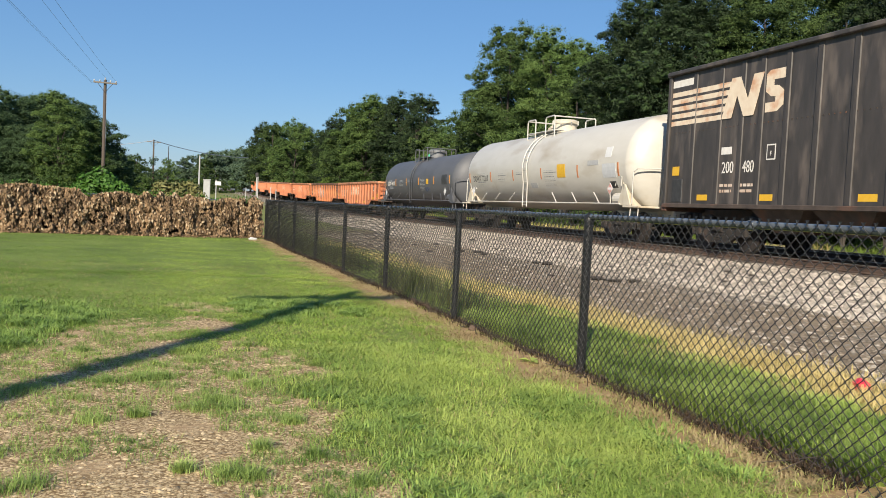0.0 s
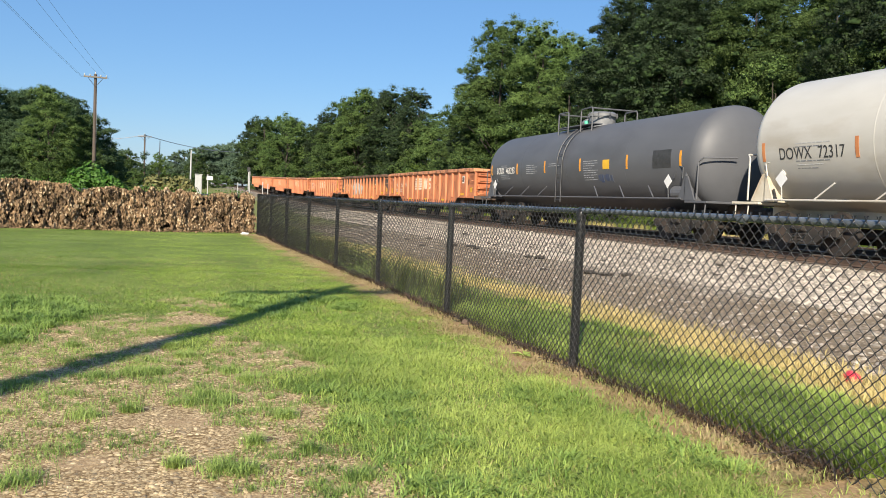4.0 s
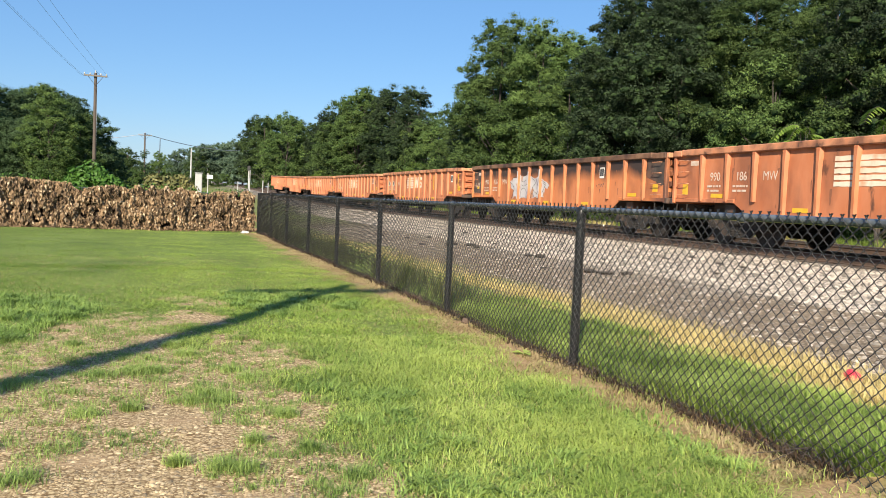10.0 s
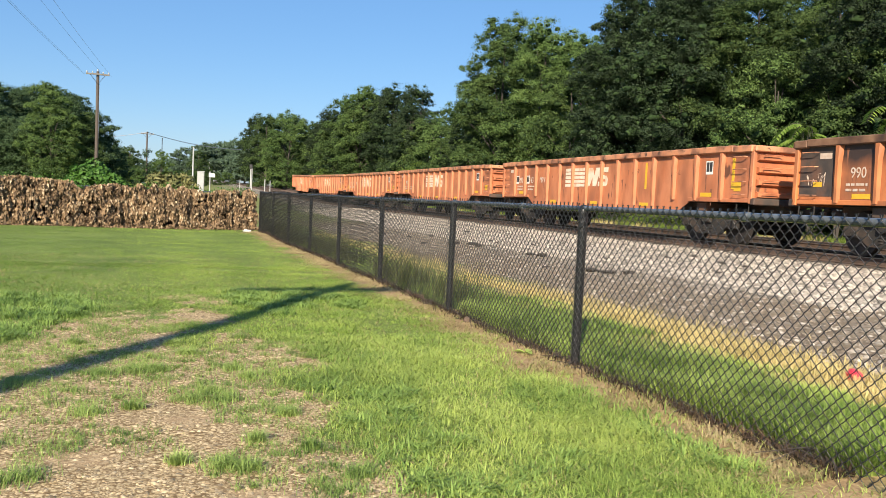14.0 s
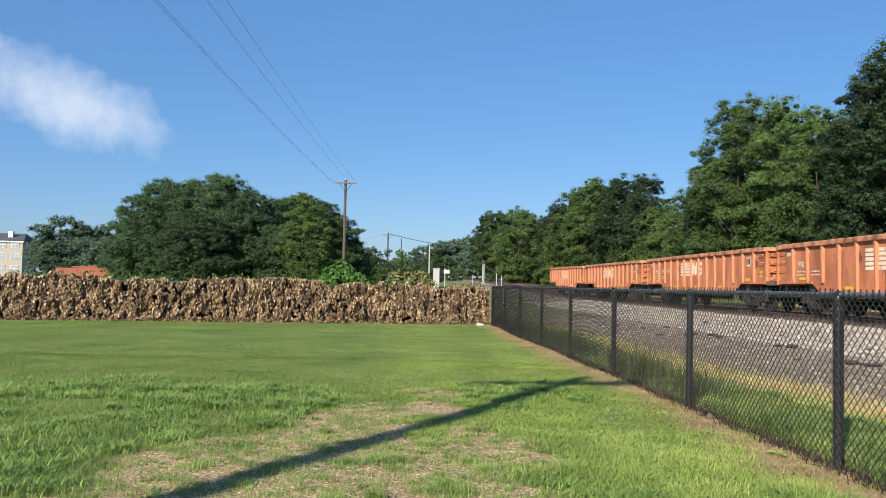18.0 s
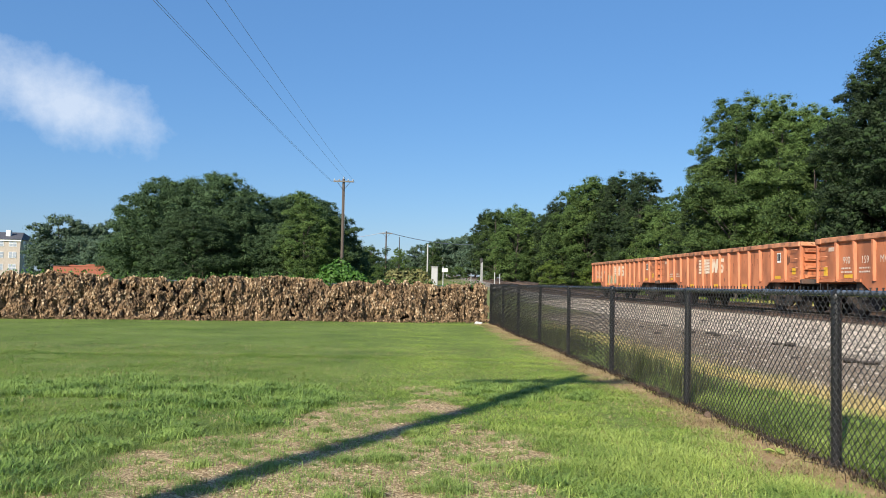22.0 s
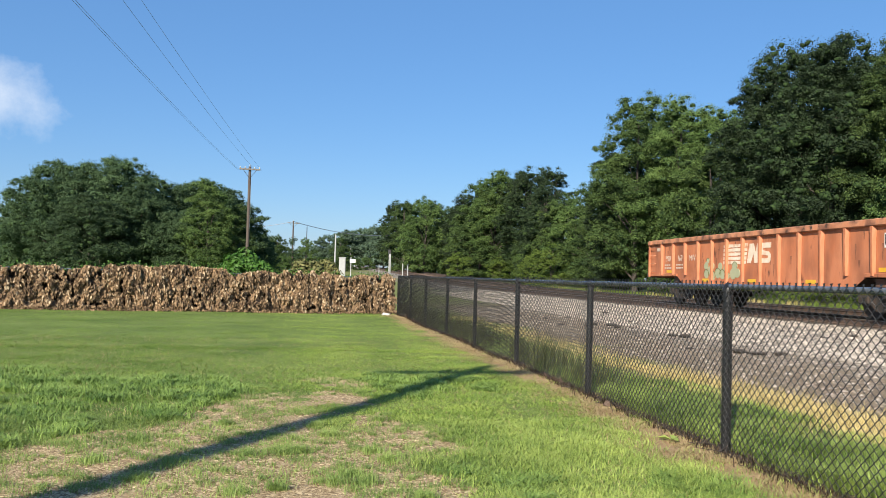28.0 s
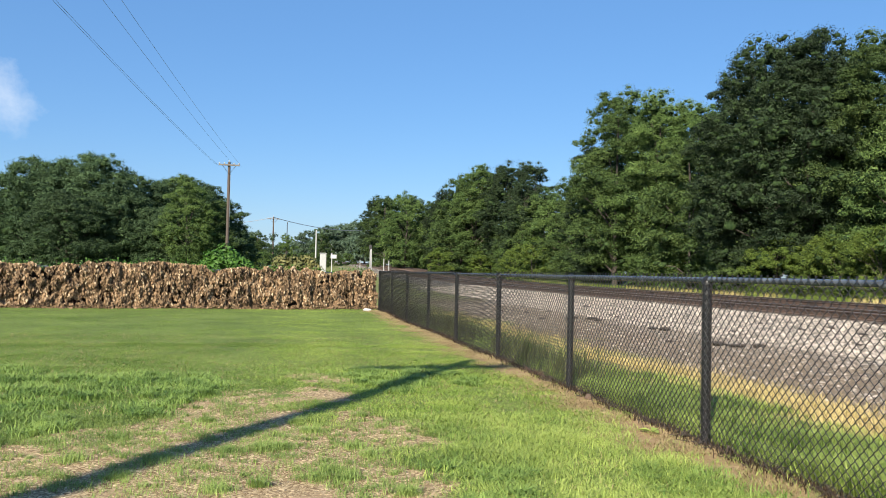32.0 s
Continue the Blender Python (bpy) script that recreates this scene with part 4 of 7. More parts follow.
def by_sight(az, r):
    """Plan place at an angle to the left of straight ahead, r metres off."""
    return -math.sin(radians(az)) * r, math.cos(radians(az)) * r


rt = random.Random(5)
# tall trees whose tops shape the skyline: angle, distance, tree, height factor
for az, r, tree, k in (
        (-35.0, 50, oak, 1.02), (-33.2, 51, oak, 0.98), (-39.6, 47, ash, 0.94), (-31.0, 52, elm, 0.98), (-44.5, 45, ash, 0.92), (-48.5, 41, oak, 0.90), (-43, 50, ash, 1.05), (-37.4, 55, ash, 1.02),
        (-26.0, 64, ash, 1.03), (-22.9, 66, ash, 1.05), (-28.4, 62, ash, 0.96), (-24.5, 74, oak, 1.0), (-27.8, 57, sapling, 1.25), (-21.6, 72, elm, 0.86),
        (-20.3, 78, sapling, 0.85), (-17.3, 105, elm, 1.02), (-15.8, 112, oak, 0.96), (-13.3, 118, ash, 1.08), (-14.4, 122, oak, 0.98), (-18.4, 98, sapling, 0.9),
        (-11.6, 135, oak, 0.90), (-10.2, 150, ash, 0.88), (-9.0, 165, oak, 0.92), (-7.6, 172, ash, 0.98), (-6.6, 180, oak, 0.95), (-12.3, 120, sapling, 1.35), (-16.5, 100, elm, 0.85),
        (-8.4, 150, sapling, 1.3), (-7.0, 160, sapling, 1.3), (-10.8, 140, elm, 0.85), (-52, 38, ash, 0.95), (-56, 36, oak, 0.9)):
    place(tree, *by_sight(az, r), rt.uniform(0, 360), k * (1.02 if az < -30 else 1.065 if az < -20 else 1.06) * rt.uniform(0.98, 1.02))
# the wood's front: young trees and shrubs along the line
y = 14.0
while y < 240:
    x0 = TRACK_X + TRACK_M * y + TRACK_GAP
    if not 72 < y < 94:
        place(rt.choice((thicket, thicket, limebush)), x0 + rt.uniform(5.6, 7.2), y, rt.uniform(0, 360), rt.uniform(0.65, 1.1))
    place(rt.choice((sapling, sapling, thicket)), x0 + rt.uniform(8.0, 10.5), y + rt.uniform(-1, 1), rt.uniform(0, 360), rt.uniform(0.8, 1.15))
    if y < 80:
        place(rt.choice((sapling, elm, ash)), x0 + rt.uniform(12, 15), y + rt.uniform(-1, 1), rt.uniform(0, 360), rt.uniform(0.72, 0.85))
    y += 2.9 + y * 0.032
place(limebush, *by_sight(-17.3, 82), 40, 1.25)
place(limebush, *by_sight(-16.3, 87), 140, 1.0)
place(limebush, *by_sight(-10.8, 110), 90, 1.0)


def sumac(x, y, height, fronds, seed):
    """Shrub of arching feather-shaped leaves: leaflets in pairs along each rib."""
    rs = np.random.RandomState(seed)
    shrub = thing("sumac_shrub", pose(x, y, float(ground_z(x, y))), "sumac shrub with long feathered bright green leaves", "shrub")
    g = Geo()
    quads = []
    for k in range(fronds):
        a = rs.uniform(0, 6.283)
        h = height * rs.uniform(0.45, 0.95)
        base = np.array([0.25 * math.cos(a), 0.25 * math.sin(a), h])
        out, length = np.array([math.cos(a), math.sin(a), 0]), rs.uniform(0.6, 1.0)
        rib = [base + out * length * t + np.array([0, 0, 0.35 * t - 0.95 * t * t]) * length for t in np.linspace(0, 1, 8)]
        if k < 9:
            g.tube([(0, 0, -0.2), tuple(base * (0.5, 0.5, 0.5)), tuple(base)], 0.03, 5, True, 0.015)
        g.tube([tuple(p) for p in rib], 0.010, 4, True, 0.004)
        side = np.array([-out[1], out[0], 0])
        for j in range(22):
            t = 0.08 + 0.92 * (j // 2) / 10.5
            p = rib[0] + out * length * t + np.array([0, 0, 0.35 * t - 0.95 * t * t]) * length
            s = side * (1 if j % 2 else -1) + out * 0.35 + np.array([0, 0, -0.7]) + rs.normal(0, 0.08, 3)
            ln, w = 0.34 * (1.05 - 0.55 * abs(t - 0.4)) * length / 1.1, 0.125
            quads += [p, p + s * ln * 0.45 + out * w * 0.6 + np.array([0, 0, 0.015]), p + s * ln, p + s * ln * 0.45 - out * w * 0.6 + np.array([0, 0, 0.015])]
    part("stems", g, M_bark, shrub)
    v = np.array(quads)
    part("leaves", raw_mesh("leaves", v, np.arange(len(v)).reshape(-1, 4), M_sumac), None, shrub)
    return shrub


sumac(22.3, 24.1, 4.6, 60, 3)
sumac(22.2, 20.5, 4.9, 50, 4)
sumac(22.3, 22.4, 4.4, 36, 5)


vx, vy = by_sight(-10.0, 152)
vine = thing("vine_column", pose(vx, vy, float(ground_z(vx, vy))), "yellowing vine hanging in a tall column on a dead trunk", "vine")
rs = np.random.RandomState(15)
c = np.stack([rs.normal(0, 0.4, 40), rs.normal(0, 0.4, 40), rs.uniform(1.0, 8.6, 40)], 1)
part("trunk", Geo().tube([(0, 0, -0.3), (0.1, 0, 4.5), (0, 0.1, 8.8)], 0.16, 8, True, 0.05), M_bark, vine)
v, f = leaf_cloud(rs, c, np.full(40, 0.62), 40, 0.26)
part("leaves", raw_mesh("leaves", v, f, M_hump), None, vine)
# broad trees behind the hedge
for az, r, tree, k in ((12.4, 92, broad, 1.00), (15.4, 92, broad, 0.92), (16.6, 98, broad, 0.55), (9.2, 96, broad, 0.86), (6.8, 98, broad, 0.88), (5.2, 102, broad, 0.82), (10.8, 88, broad, 0.74),
                       (3.4, 106, broad, 0.50), (17.0, 100, broad, 0.62), (13.6, 84, broad, 0.62), (7.8, 86, broad, 0.55), (5.4, 92, broad, 0.45), (6.3, 82, ash, 0.70), (4.6, 84, ash, 0.55)):
    place(tree, *by_sight(az, r), rt.uniform(0, 360), k * 1.02)
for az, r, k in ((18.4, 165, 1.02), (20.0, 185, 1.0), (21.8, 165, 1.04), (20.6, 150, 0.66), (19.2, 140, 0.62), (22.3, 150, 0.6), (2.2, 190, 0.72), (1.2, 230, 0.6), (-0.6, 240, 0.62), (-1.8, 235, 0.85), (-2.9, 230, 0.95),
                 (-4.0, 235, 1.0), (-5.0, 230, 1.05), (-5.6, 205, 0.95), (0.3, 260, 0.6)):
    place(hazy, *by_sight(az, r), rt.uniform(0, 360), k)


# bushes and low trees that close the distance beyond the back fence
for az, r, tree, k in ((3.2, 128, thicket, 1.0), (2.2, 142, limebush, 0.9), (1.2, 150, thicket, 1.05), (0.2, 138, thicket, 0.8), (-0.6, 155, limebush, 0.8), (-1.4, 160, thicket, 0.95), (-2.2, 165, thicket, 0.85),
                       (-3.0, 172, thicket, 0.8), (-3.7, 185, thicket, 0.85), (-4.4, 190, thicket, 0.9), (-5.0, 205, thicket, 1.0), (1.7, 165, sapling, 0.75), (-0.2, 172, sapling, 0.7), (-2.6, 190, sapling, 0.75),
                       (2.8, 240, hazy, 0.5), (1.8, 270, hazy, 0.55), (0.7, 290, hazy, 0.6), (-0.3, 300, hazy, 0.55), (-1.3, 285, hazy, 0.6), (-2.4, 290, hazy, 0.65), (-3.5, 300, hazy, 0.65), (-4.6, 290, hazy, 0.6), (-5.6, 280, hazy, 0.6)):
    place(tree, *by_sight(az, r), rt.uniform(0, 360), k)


# ===== hedge of dead vines on the back fence =====
def build_hedge():
    hedge = thing("vine_hedge", Matrix.Identity(4), "dense hedge of withered brown vines grown over the back fence", "hedge")
    rs = np.random.RandomState(12)
    a, b = np.array([3.05, 28.4]), np.array([-17.5, 23.4])
    length = float(np.linalg.norm(b - a))
    along, nrm = (b - a) / length, np.array([-(b - a)[1], (b - a)[0]]) / length
    if nrm[1] > 0:
        nrm = -nrm

    def spots(n, depth, z0, z1, pz=1.0, cut=-1.0):
        u = rs.rand(n) * length
        z = z0 + (z1 - z0) * rs.rand(n) ** pz
        top = 1.27 + 0.07 * (vnoise(u, z * 0, 1.1, 7) - 0.4) + 0.20 * (vnoise(u, z * 0, 0.22, 8) - 0.5)
        z = z * top
        d = depth * (0.50 + 0.25 * vnoise(u, z * 1.5, 0.8, 9) + 0.45 * vnoise(u + 7, z * 0.55 + 5, 0.12, 19)) * (1 - 0.30 * z / top) * (0.60 + 0.40 * rs.rand(n))
        p = a[None] + along[None] * u[:, None] + nrm[None] * d[:, None]
        keep = vnoise(u + 40, z * 0.6 + 9, 0.11, 17) + 0.4 * vnoise(u, z + 3, 0.5, 18) > cut
        return np.concatenate([p, (z + ground_z(p[:, 0], p[:, 1]))[:, None]], 1)[keep]

    def hanging(p, size, droop):
        n = len(p)
        d = np.stack([nrm[0] * 0.35 + rs.normal(0, 0.35, n), nrm[1] * 0.35 + rs.normal(0, 0.35, n), -droop + rs.normal(0, 0.35, n)], 1)
        d /= np.linalg.norm(d, axis=1)[:, None]
        s = np.cross(d, np.stack([nrm[0] + rs.normal(0, 0.6, n), nrm[1] + rs.normal(0, 0.6, n), rs.normal(0, 0.5, n)], 1))
        s /= np.linalg.norm(s, axis=1)[:, None]
        up = np.cross(s, d)
        ln, wd = size * rs.uniform(0.6, 1.3, n), size * rs.uniform(0.38, 0.72, n)
        q = np.empty((n, 4, 3))
        q[:, 0] = p
        q[:, 1] = p + d * (ln * 0.45)[:, None] + s * (wd / 2)[:, None] + up * (0.16 * ln)[:, None]
        q[:, 2] = p + d * ln[:, None]
        q[:, 3] = p + d * (ln * 0.45)[:, None] - s * (wd / 2)[:, None] + up * (0.16 * ln)[:, None]
        return q.reshape(-1, 3), np.arange(n * 4).reshape(-1, 4)

    v, f = hanging(spots(62000, 0.68, 0.02, 1.03, 0.85, 0.38), 0.112, 1.3)
    part("dead_leaves", raw_mesh("dead_leaves", v, f, M_dead), None, hedge, "curled dry brown leaves")
    v, f = hanging(spots(6500, 0.72, 0.05, 1.04, 0.8, 0.5), 0.110, 1.0)
    part("pale_leaves", raw_mesh("pale_leaves", v, f, M_dead_pale), None, hedge, "bleached tan dry leaves")
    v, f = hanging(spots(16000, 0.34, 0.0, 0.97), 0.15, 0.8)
    part("inner_leaves", raw_mesh("inner_leaves", v, f, M_dead_dark), None, hedge, "dry leaves coloured dark as the shade inside the hedge")
    # backing sheet of vines, its dark colour standing for shade behind the leaves
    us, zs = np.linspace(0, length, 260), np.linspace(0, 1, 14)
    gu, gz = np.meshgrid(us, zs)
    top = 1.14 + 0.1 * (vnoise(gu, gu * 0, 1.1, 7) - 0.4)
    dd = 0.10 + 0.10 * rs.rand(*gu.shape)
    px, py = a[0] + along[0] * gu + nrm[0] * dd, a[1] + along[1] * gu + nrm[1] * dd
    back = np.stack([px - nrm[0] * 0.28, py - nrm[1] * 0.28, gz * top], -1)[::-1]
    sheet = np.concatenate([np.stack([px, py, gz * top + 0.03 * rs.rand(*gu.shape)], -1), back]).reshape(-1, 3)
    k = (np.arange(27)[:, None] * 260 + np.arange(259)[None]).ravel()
    part("vine_mat", raw_mesh("vine_mat", sheet, np.stack([k, k + 1, k + 261, k + 260], 1), M_mat), None, hedge, "backing vine mass coloured dark as the shade inside the hedge")
    n = 2600
    u = rs.rand(n) * length
    p = a[None] + along[None] * u[:, None] + nrm[None] * (rs.uniform(0.25, 0.95, n))[:, None]
    v, f = hanging(np.concatenate([p, (ground_z(p[:, 0], p[:, 1]) + 0.05)[:, None]], 1), 0.11, 0.1)
    part("fallen_leaves", raw_mesh("fallen_leaves", v, f, M_dead), None, hedge, "fallen brown leaves at the foot")
    g = Geo()
    for k in range(150):
        u0 = rs.rand() * length
        q = a + along * u0 + nrm * rs.uniform(-0.05, 0.3)
        z0 = float(ground_z(*q))
        h = rs.uniform(0.7, 1.5)
        l1, l2 = rs.normal(0, 0.25), rs.normal(0, 0.2)
        g.tube([(q[0], q[1], z0 - 0.05), (q[0] + l1 * 0.4, q[1] + l2 * 0.3, z0 + h * 0.5), (q[0] + l1, q[1] + l2, z0 + h)], 0.009, 4, True, 0.003)
    tagged(part("stems", g, M_stem, hedge), "dry bare vine stems", kind="stuff")
    gv, gf = hanging(spots(1500, 0.5, 0.93, 1.10), 0.09, 0.1)
    tagged(part("living_growth", raw_mesh("living_growth", gv, gf, M_vine), None, hedge, "a few living green shoots"), kind="stuff")
    g = Geo()
    for k in range(9):
        q = a + along * (0.15 + k * length / 8.3) - nrm * 0.12
        g2 = Geo().lathe([(-0.3, 0.03), (1.22, 0.03), (1.25, 0.01)], 10, "z")
        part("post", g2, M_vinyl, hedge, m=pose(q[0], q[1], 0))
    q0, q1 = a - nrm * 0.12, b - nrm * 0.12
    part("top_rail", Geo().tube([(q0[0], q0[1], 1.2), (q1[0], q1[1], 1.2)], 0.02, 8), M_rail_pipe, hedge)
    # living vine mounds behind the dead hedge
    for az, r, w, h, nm, lab in ((3.9, 31.5, 1.45, 2.40, "kudzu_mound", "fresh green vine mound rising behind the hedge"),
                                 (-0.9, 33.0, 1.35, 2.2, "yellowing_vine_mound", "yellow-brown vine mound rising behind the hedge")):
        cx, cy = by_sight(az, r)
        mound = thing(nm, pose(cx, cy, float(ground_z(cx, cy))), lab, "shrub")
        c = rs.normal(0, 1, (90, 3))
        c /= np.linalg.norm(c, axis=1)[:, None]
        c[:, 2] = np.abs(c[:, 2])
        c *= np.array([w, w * 0.6, h * 0.86]) * rs.uniform(0.75, 1.0, (90, 1))
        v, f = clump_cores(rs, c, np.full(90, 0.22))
        part("inner_foliage", raw_mesh("inner_foliage", v, f, M_core), None, mound, "rough lumps coloured dark as the shaded inside of the mound")
        v, f = leaf_cloud(rs, c, np.full(90, 0.27), 70, 0.16)
        part("leaves", raw_mesh("leaves", v, f, M_vine if az > 0 else M_hump), None, mound)
        g = Geo()
        for k in range(7):
            e = c[k * 9]
            g.tube([(e[0] * 0.2, e[1] * 0.2, -0.1), (e[0] * 0.7, e[1] * 0.7, e[2] * 0.6), tuple(e)], 0.015, 5, True, 0.005)
        part("stems", g, M_stem, mound)


build_hedge()


def fence_foot():
    """Dark dry vines tangled along the fence's foot."""
    rs = np.random.RandomState(44)
    g = Geo()
    for k in range(260):
        y = 3.0 + 24 * rs.rand() ** 1.4
        x = FENCE_X - 0.05 + rs.normal(0, 0.05)
        z = float(ground_z(x, y))
        g.tube([(x, y, z + 0.01), (x + rs.normal(0, 0.05), y + rs.normal(0, 0.1), z + rs.uniform(0.03, 0.10)), (x + rs.normal(0, 0.07), y + rs.normal(0, 0.2), z + rs.uniform(0.0, 0.04))], 0.003, 4, True, 0.002)
    tagged(part("dry_vines", g, M_soot), "dark dry vines tangled along the foot of the fence", "vines", kind="stuff")
    n = 5000
    y = 3.0 + 24 * rs.rand(n) ** 1.4
    x = FENCE_X - 0.04 + rs.normal(0, 0.05, n)
    blades("fence_foot_weeds", "dull dry weeds along the foot of the fence", M_dead_dark, x, y, 0.06, 0.008, 45, 1.0)


fence_foot()


# ===== the train: cars built round (0, 0, 0) at rail height, +y towards the far end =====
def on_side(x, y, z):
    """Pose of a flat thing on a car's near side: its x runs to the reader's right, it faces the lawn."""
    return Matrix(((0, 0, -1, x), (-1, 0, 0, y), (0, 1, 0, z), (0, 0, 0, 1)))


def patch(name, parent, mat, x, y0, y1, z0, z1, label="", th=0.004):
    g = Geo().box((x - th, min(y0, y1), z0), (x, max(y0, y1), z1))
    return part(name, g, mat, parent, label)


WHEELSETS = []


def wheelset_mesh():
    g = Geo()
    for s in (-1, 1):
        c = 0.7525 * s
        prof = [(-0.07, 0.10), (-0.07, 0.36), (-0.065, 0.40), (-0.065, 0.455), (0.03, 0.46), (0.045, 0.49), (0.07, 0.485), (0.07, 0.40), (0.03, 0.36), (0.02, 0.12), (0.09, 0.10)]
        g.lathe([(c - s * a, r) for a, r in prof], 22, "x")
    g.lathe([(-1.08, 0.07), (1.08, 0.07)], 10, "x")
    for s in (-1, 1):
        for k in range(3):
            a = k * 2.094
            g.box((s * 1.08 - 0.02, math.cos(a) * 0.045 - 0.015, math.sin(a) * 0.045 - 0.015), (s * 1.08 + 0.02, math.cos(a) * 0.045 + 0.015, math.sin(a) * 0.045 + 0.015))
    return g.mesh("wheelset", M_wheel, True)


WHEEL_MESH = wheelset_mesh()
FRAME_PROF = [(-1.08, 0.62), (-1.08, 0.40), (-0.72, 0.40), (-0.45, 0.22), (0.45, 0.22), (0.72, 0.40), (1.08, 0.40), (1.08, 0.62), (0.72, 0.66), (0.40, 0.78), (-0.40, 0.78), (-0.72, 0.66)]


def frame_mesh():
    g = Geo()
    inner = [(-0.55, 0.52), (-0.30, 0.34), (-0.30, 0.64), (-0.55, 0.56)]
    g.prism(FRAME_PROF, -0.06, 0.06, "x")
    g.box((-0.09, -1.12, 0.38), (0.09, -0.72, 0.60), 0.03).box((-0.09, 0.72, 0.38), (0.09, 1.12, 0.60), 0.03)
    return g.mesh("side_frame", M_truck)


FRAME_MESH = frame_mesh()
SPRING_MESH = Geo().tube([(math.cos(k * 0.7) * 0.06, math.sin(k * 0.7) * 0.06, 0.26 + k * 0.0075) for k in range(37)], 0.014, 5).mesh("spring", M_wheel, True)
BOLSTER_MESH = Geo().box((-1.15, -0.17, 0.50), (1.15, 0.17, 0.72), 0.03).mesh("bolster", M_truck)


def add_truck(car, y):
    truck = part("truck", BOLSTER_MESH, None, car, m=pose(0, y, 0))
    for s in (-1, 1):
        part("side_frame", FRAME_MESH, None, truck, m=pose(s * 1.0, 0, 0))
        for q in (-0.15, 0.0, 0.15):
            part("spring", SPRING_MESH, None, truck, m=pose(s * 1.02, q, 0))
    for q in (-0.86, 0.86):
        WHEELSETS.append((car.name, q, part("wheelset", WHEEL_MESH, None, truck, m=pose(0, q, 0.46))))
    return truck


def add_coupler(car, y, out, mat=None):
    s = 1 if out > 0 else -1
    g = Geo().box((-0.07, min(y, y + s * 0.42), 0.80), (0.07, max(y, y + s * 0.42), 0.94), 0.02)
    g.box((-0.15, min(y + s * 0.40, y + s * 0.60), 0.74), (0.11, max(y + s * 0.40, y + s * 0.60), 1.0), 0.05)
    part("coupler", g, mat or M_truck, car)


def ladder_geo(x, y, z0, z1, rungs, width=0.42, r=0.011, along="y"):
    g = Geo()
    for k in range(rungs):
        z = z0 + (z1 - z0) * k / max(1, rungs - 1)
        if along == "y":
            g.tube([(x + 0.07, y - width / 2, z), (x, y - width / 2 + 0.03, z), (x, y + width / 2 - 0.03, z), (x + 0.07, y + width / 2, z)], r, 5)
        else:
            g.tube([(x - width / 2, y - 0.07, z), (x - width / 2 + 0.03, y, z), (x + width / 2 - 0.03, y, z), (x + width / 2, y - 0.07, z)], r, 5)
    return g


def logo(parent, x, y_left, y_right, z0, z1, mat, bars=5):
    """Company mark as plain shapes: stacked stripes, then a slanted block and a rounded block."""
    w = y_left - y_right
    split = y_left - w * 0.50
    h = (z1 - z0) / (2 * bars - 1)
    for k in range(bars):
        part("stripe", Geo().prism(ragged([(y_left, z0 + 2 * k * h - 0.25 * h), (split - 0.024 * k, z0 + 2 * k * h - 0.25 * h), (split - 0.024 * k, z0 + (2 * k + 1) * h + 0.25 * h), (y_left, z0 + (2 * k + 1) * h + 0.25 * h)], k, 0.008, 0.12), x - 0.004, x, "x"), mat, parent)
    g = Geo().prism([(split - 0.06, z0), (split - w * 0.10, z0), (split - w * 0.16, z0 + (z1 - z0) * 0.5), (split - w * 0.17, z0), (split - w * 0.25, z0), (split - w * 0.32, z1),
                     (split - w * 0.23, z1), (split - w * 0.20, z0 + (z1 - z0) * 0.55), (split - w * 0.16, z1), (split - w * 0.07, z1)], x - 0.004, x, "x")
    part("mark_block", g, mat, parent)
    c0, c1 = split - w * 0.29, split - w * 0.50
    hz = z1 - z0
    pts = [(c0, z0), (c1 + 0.10, z0), (c1 + 0.02, z0 + hz * 0.12), (c1 + 0.02, z0 + hz * 0.42), (c1 + 0.1, z0 + hz * 0.55), (c0 - 0.16, z0 + hz * 0.62), (c0 - 0.16, z0 + hz * 0.74),
           (c1, z0 + hz * 0.74), (c1, z1), (c0 - 0.08, z1), (c0, z1 - hz * 0.12), (c0, z0 + hz * 0.55), (c0 - 0.08, z0 + hz * 0.42), (c1 + 0.16, z0 + hz * 0.36), (c1 + 0.16, z0 + hz * 0.24), (c0, z0 + hz * 0.24)]
    part("mark_scroll", Geo().prism(pts, x - 0.005, x - 0.001, "x"), mat, parent)


def text_rows(parent, mat, x, y, z, rows, width, h, gap, seed):
    """Small writing that cannot be read: one joined part of short bars."""
    r = random.Random(seed)
    g = Geo()
    for k in range(rows):
        c, end = y + width / 2, y - width / 2 + r.uniform(0, width * 0.25)
        while c > end:
            w = r.uniform(0.06, 0.22)
            g.box((x - 0.003, max(end, c - w), z - k * gap), (x, c, z - k * gap + h))
            c -= w + 0.035
    return tagged(part("small_print", g, mat, parent), kind="stuff")


HALF = 7.7
RIBS = [-6.55, -5.5, -4.5, -3.5, -2.5, -1.5, -0.5, 0.5, 1.5, 2.5, 3.5, 4.5, 5.5, 6.5]
RIB_MESH = {}


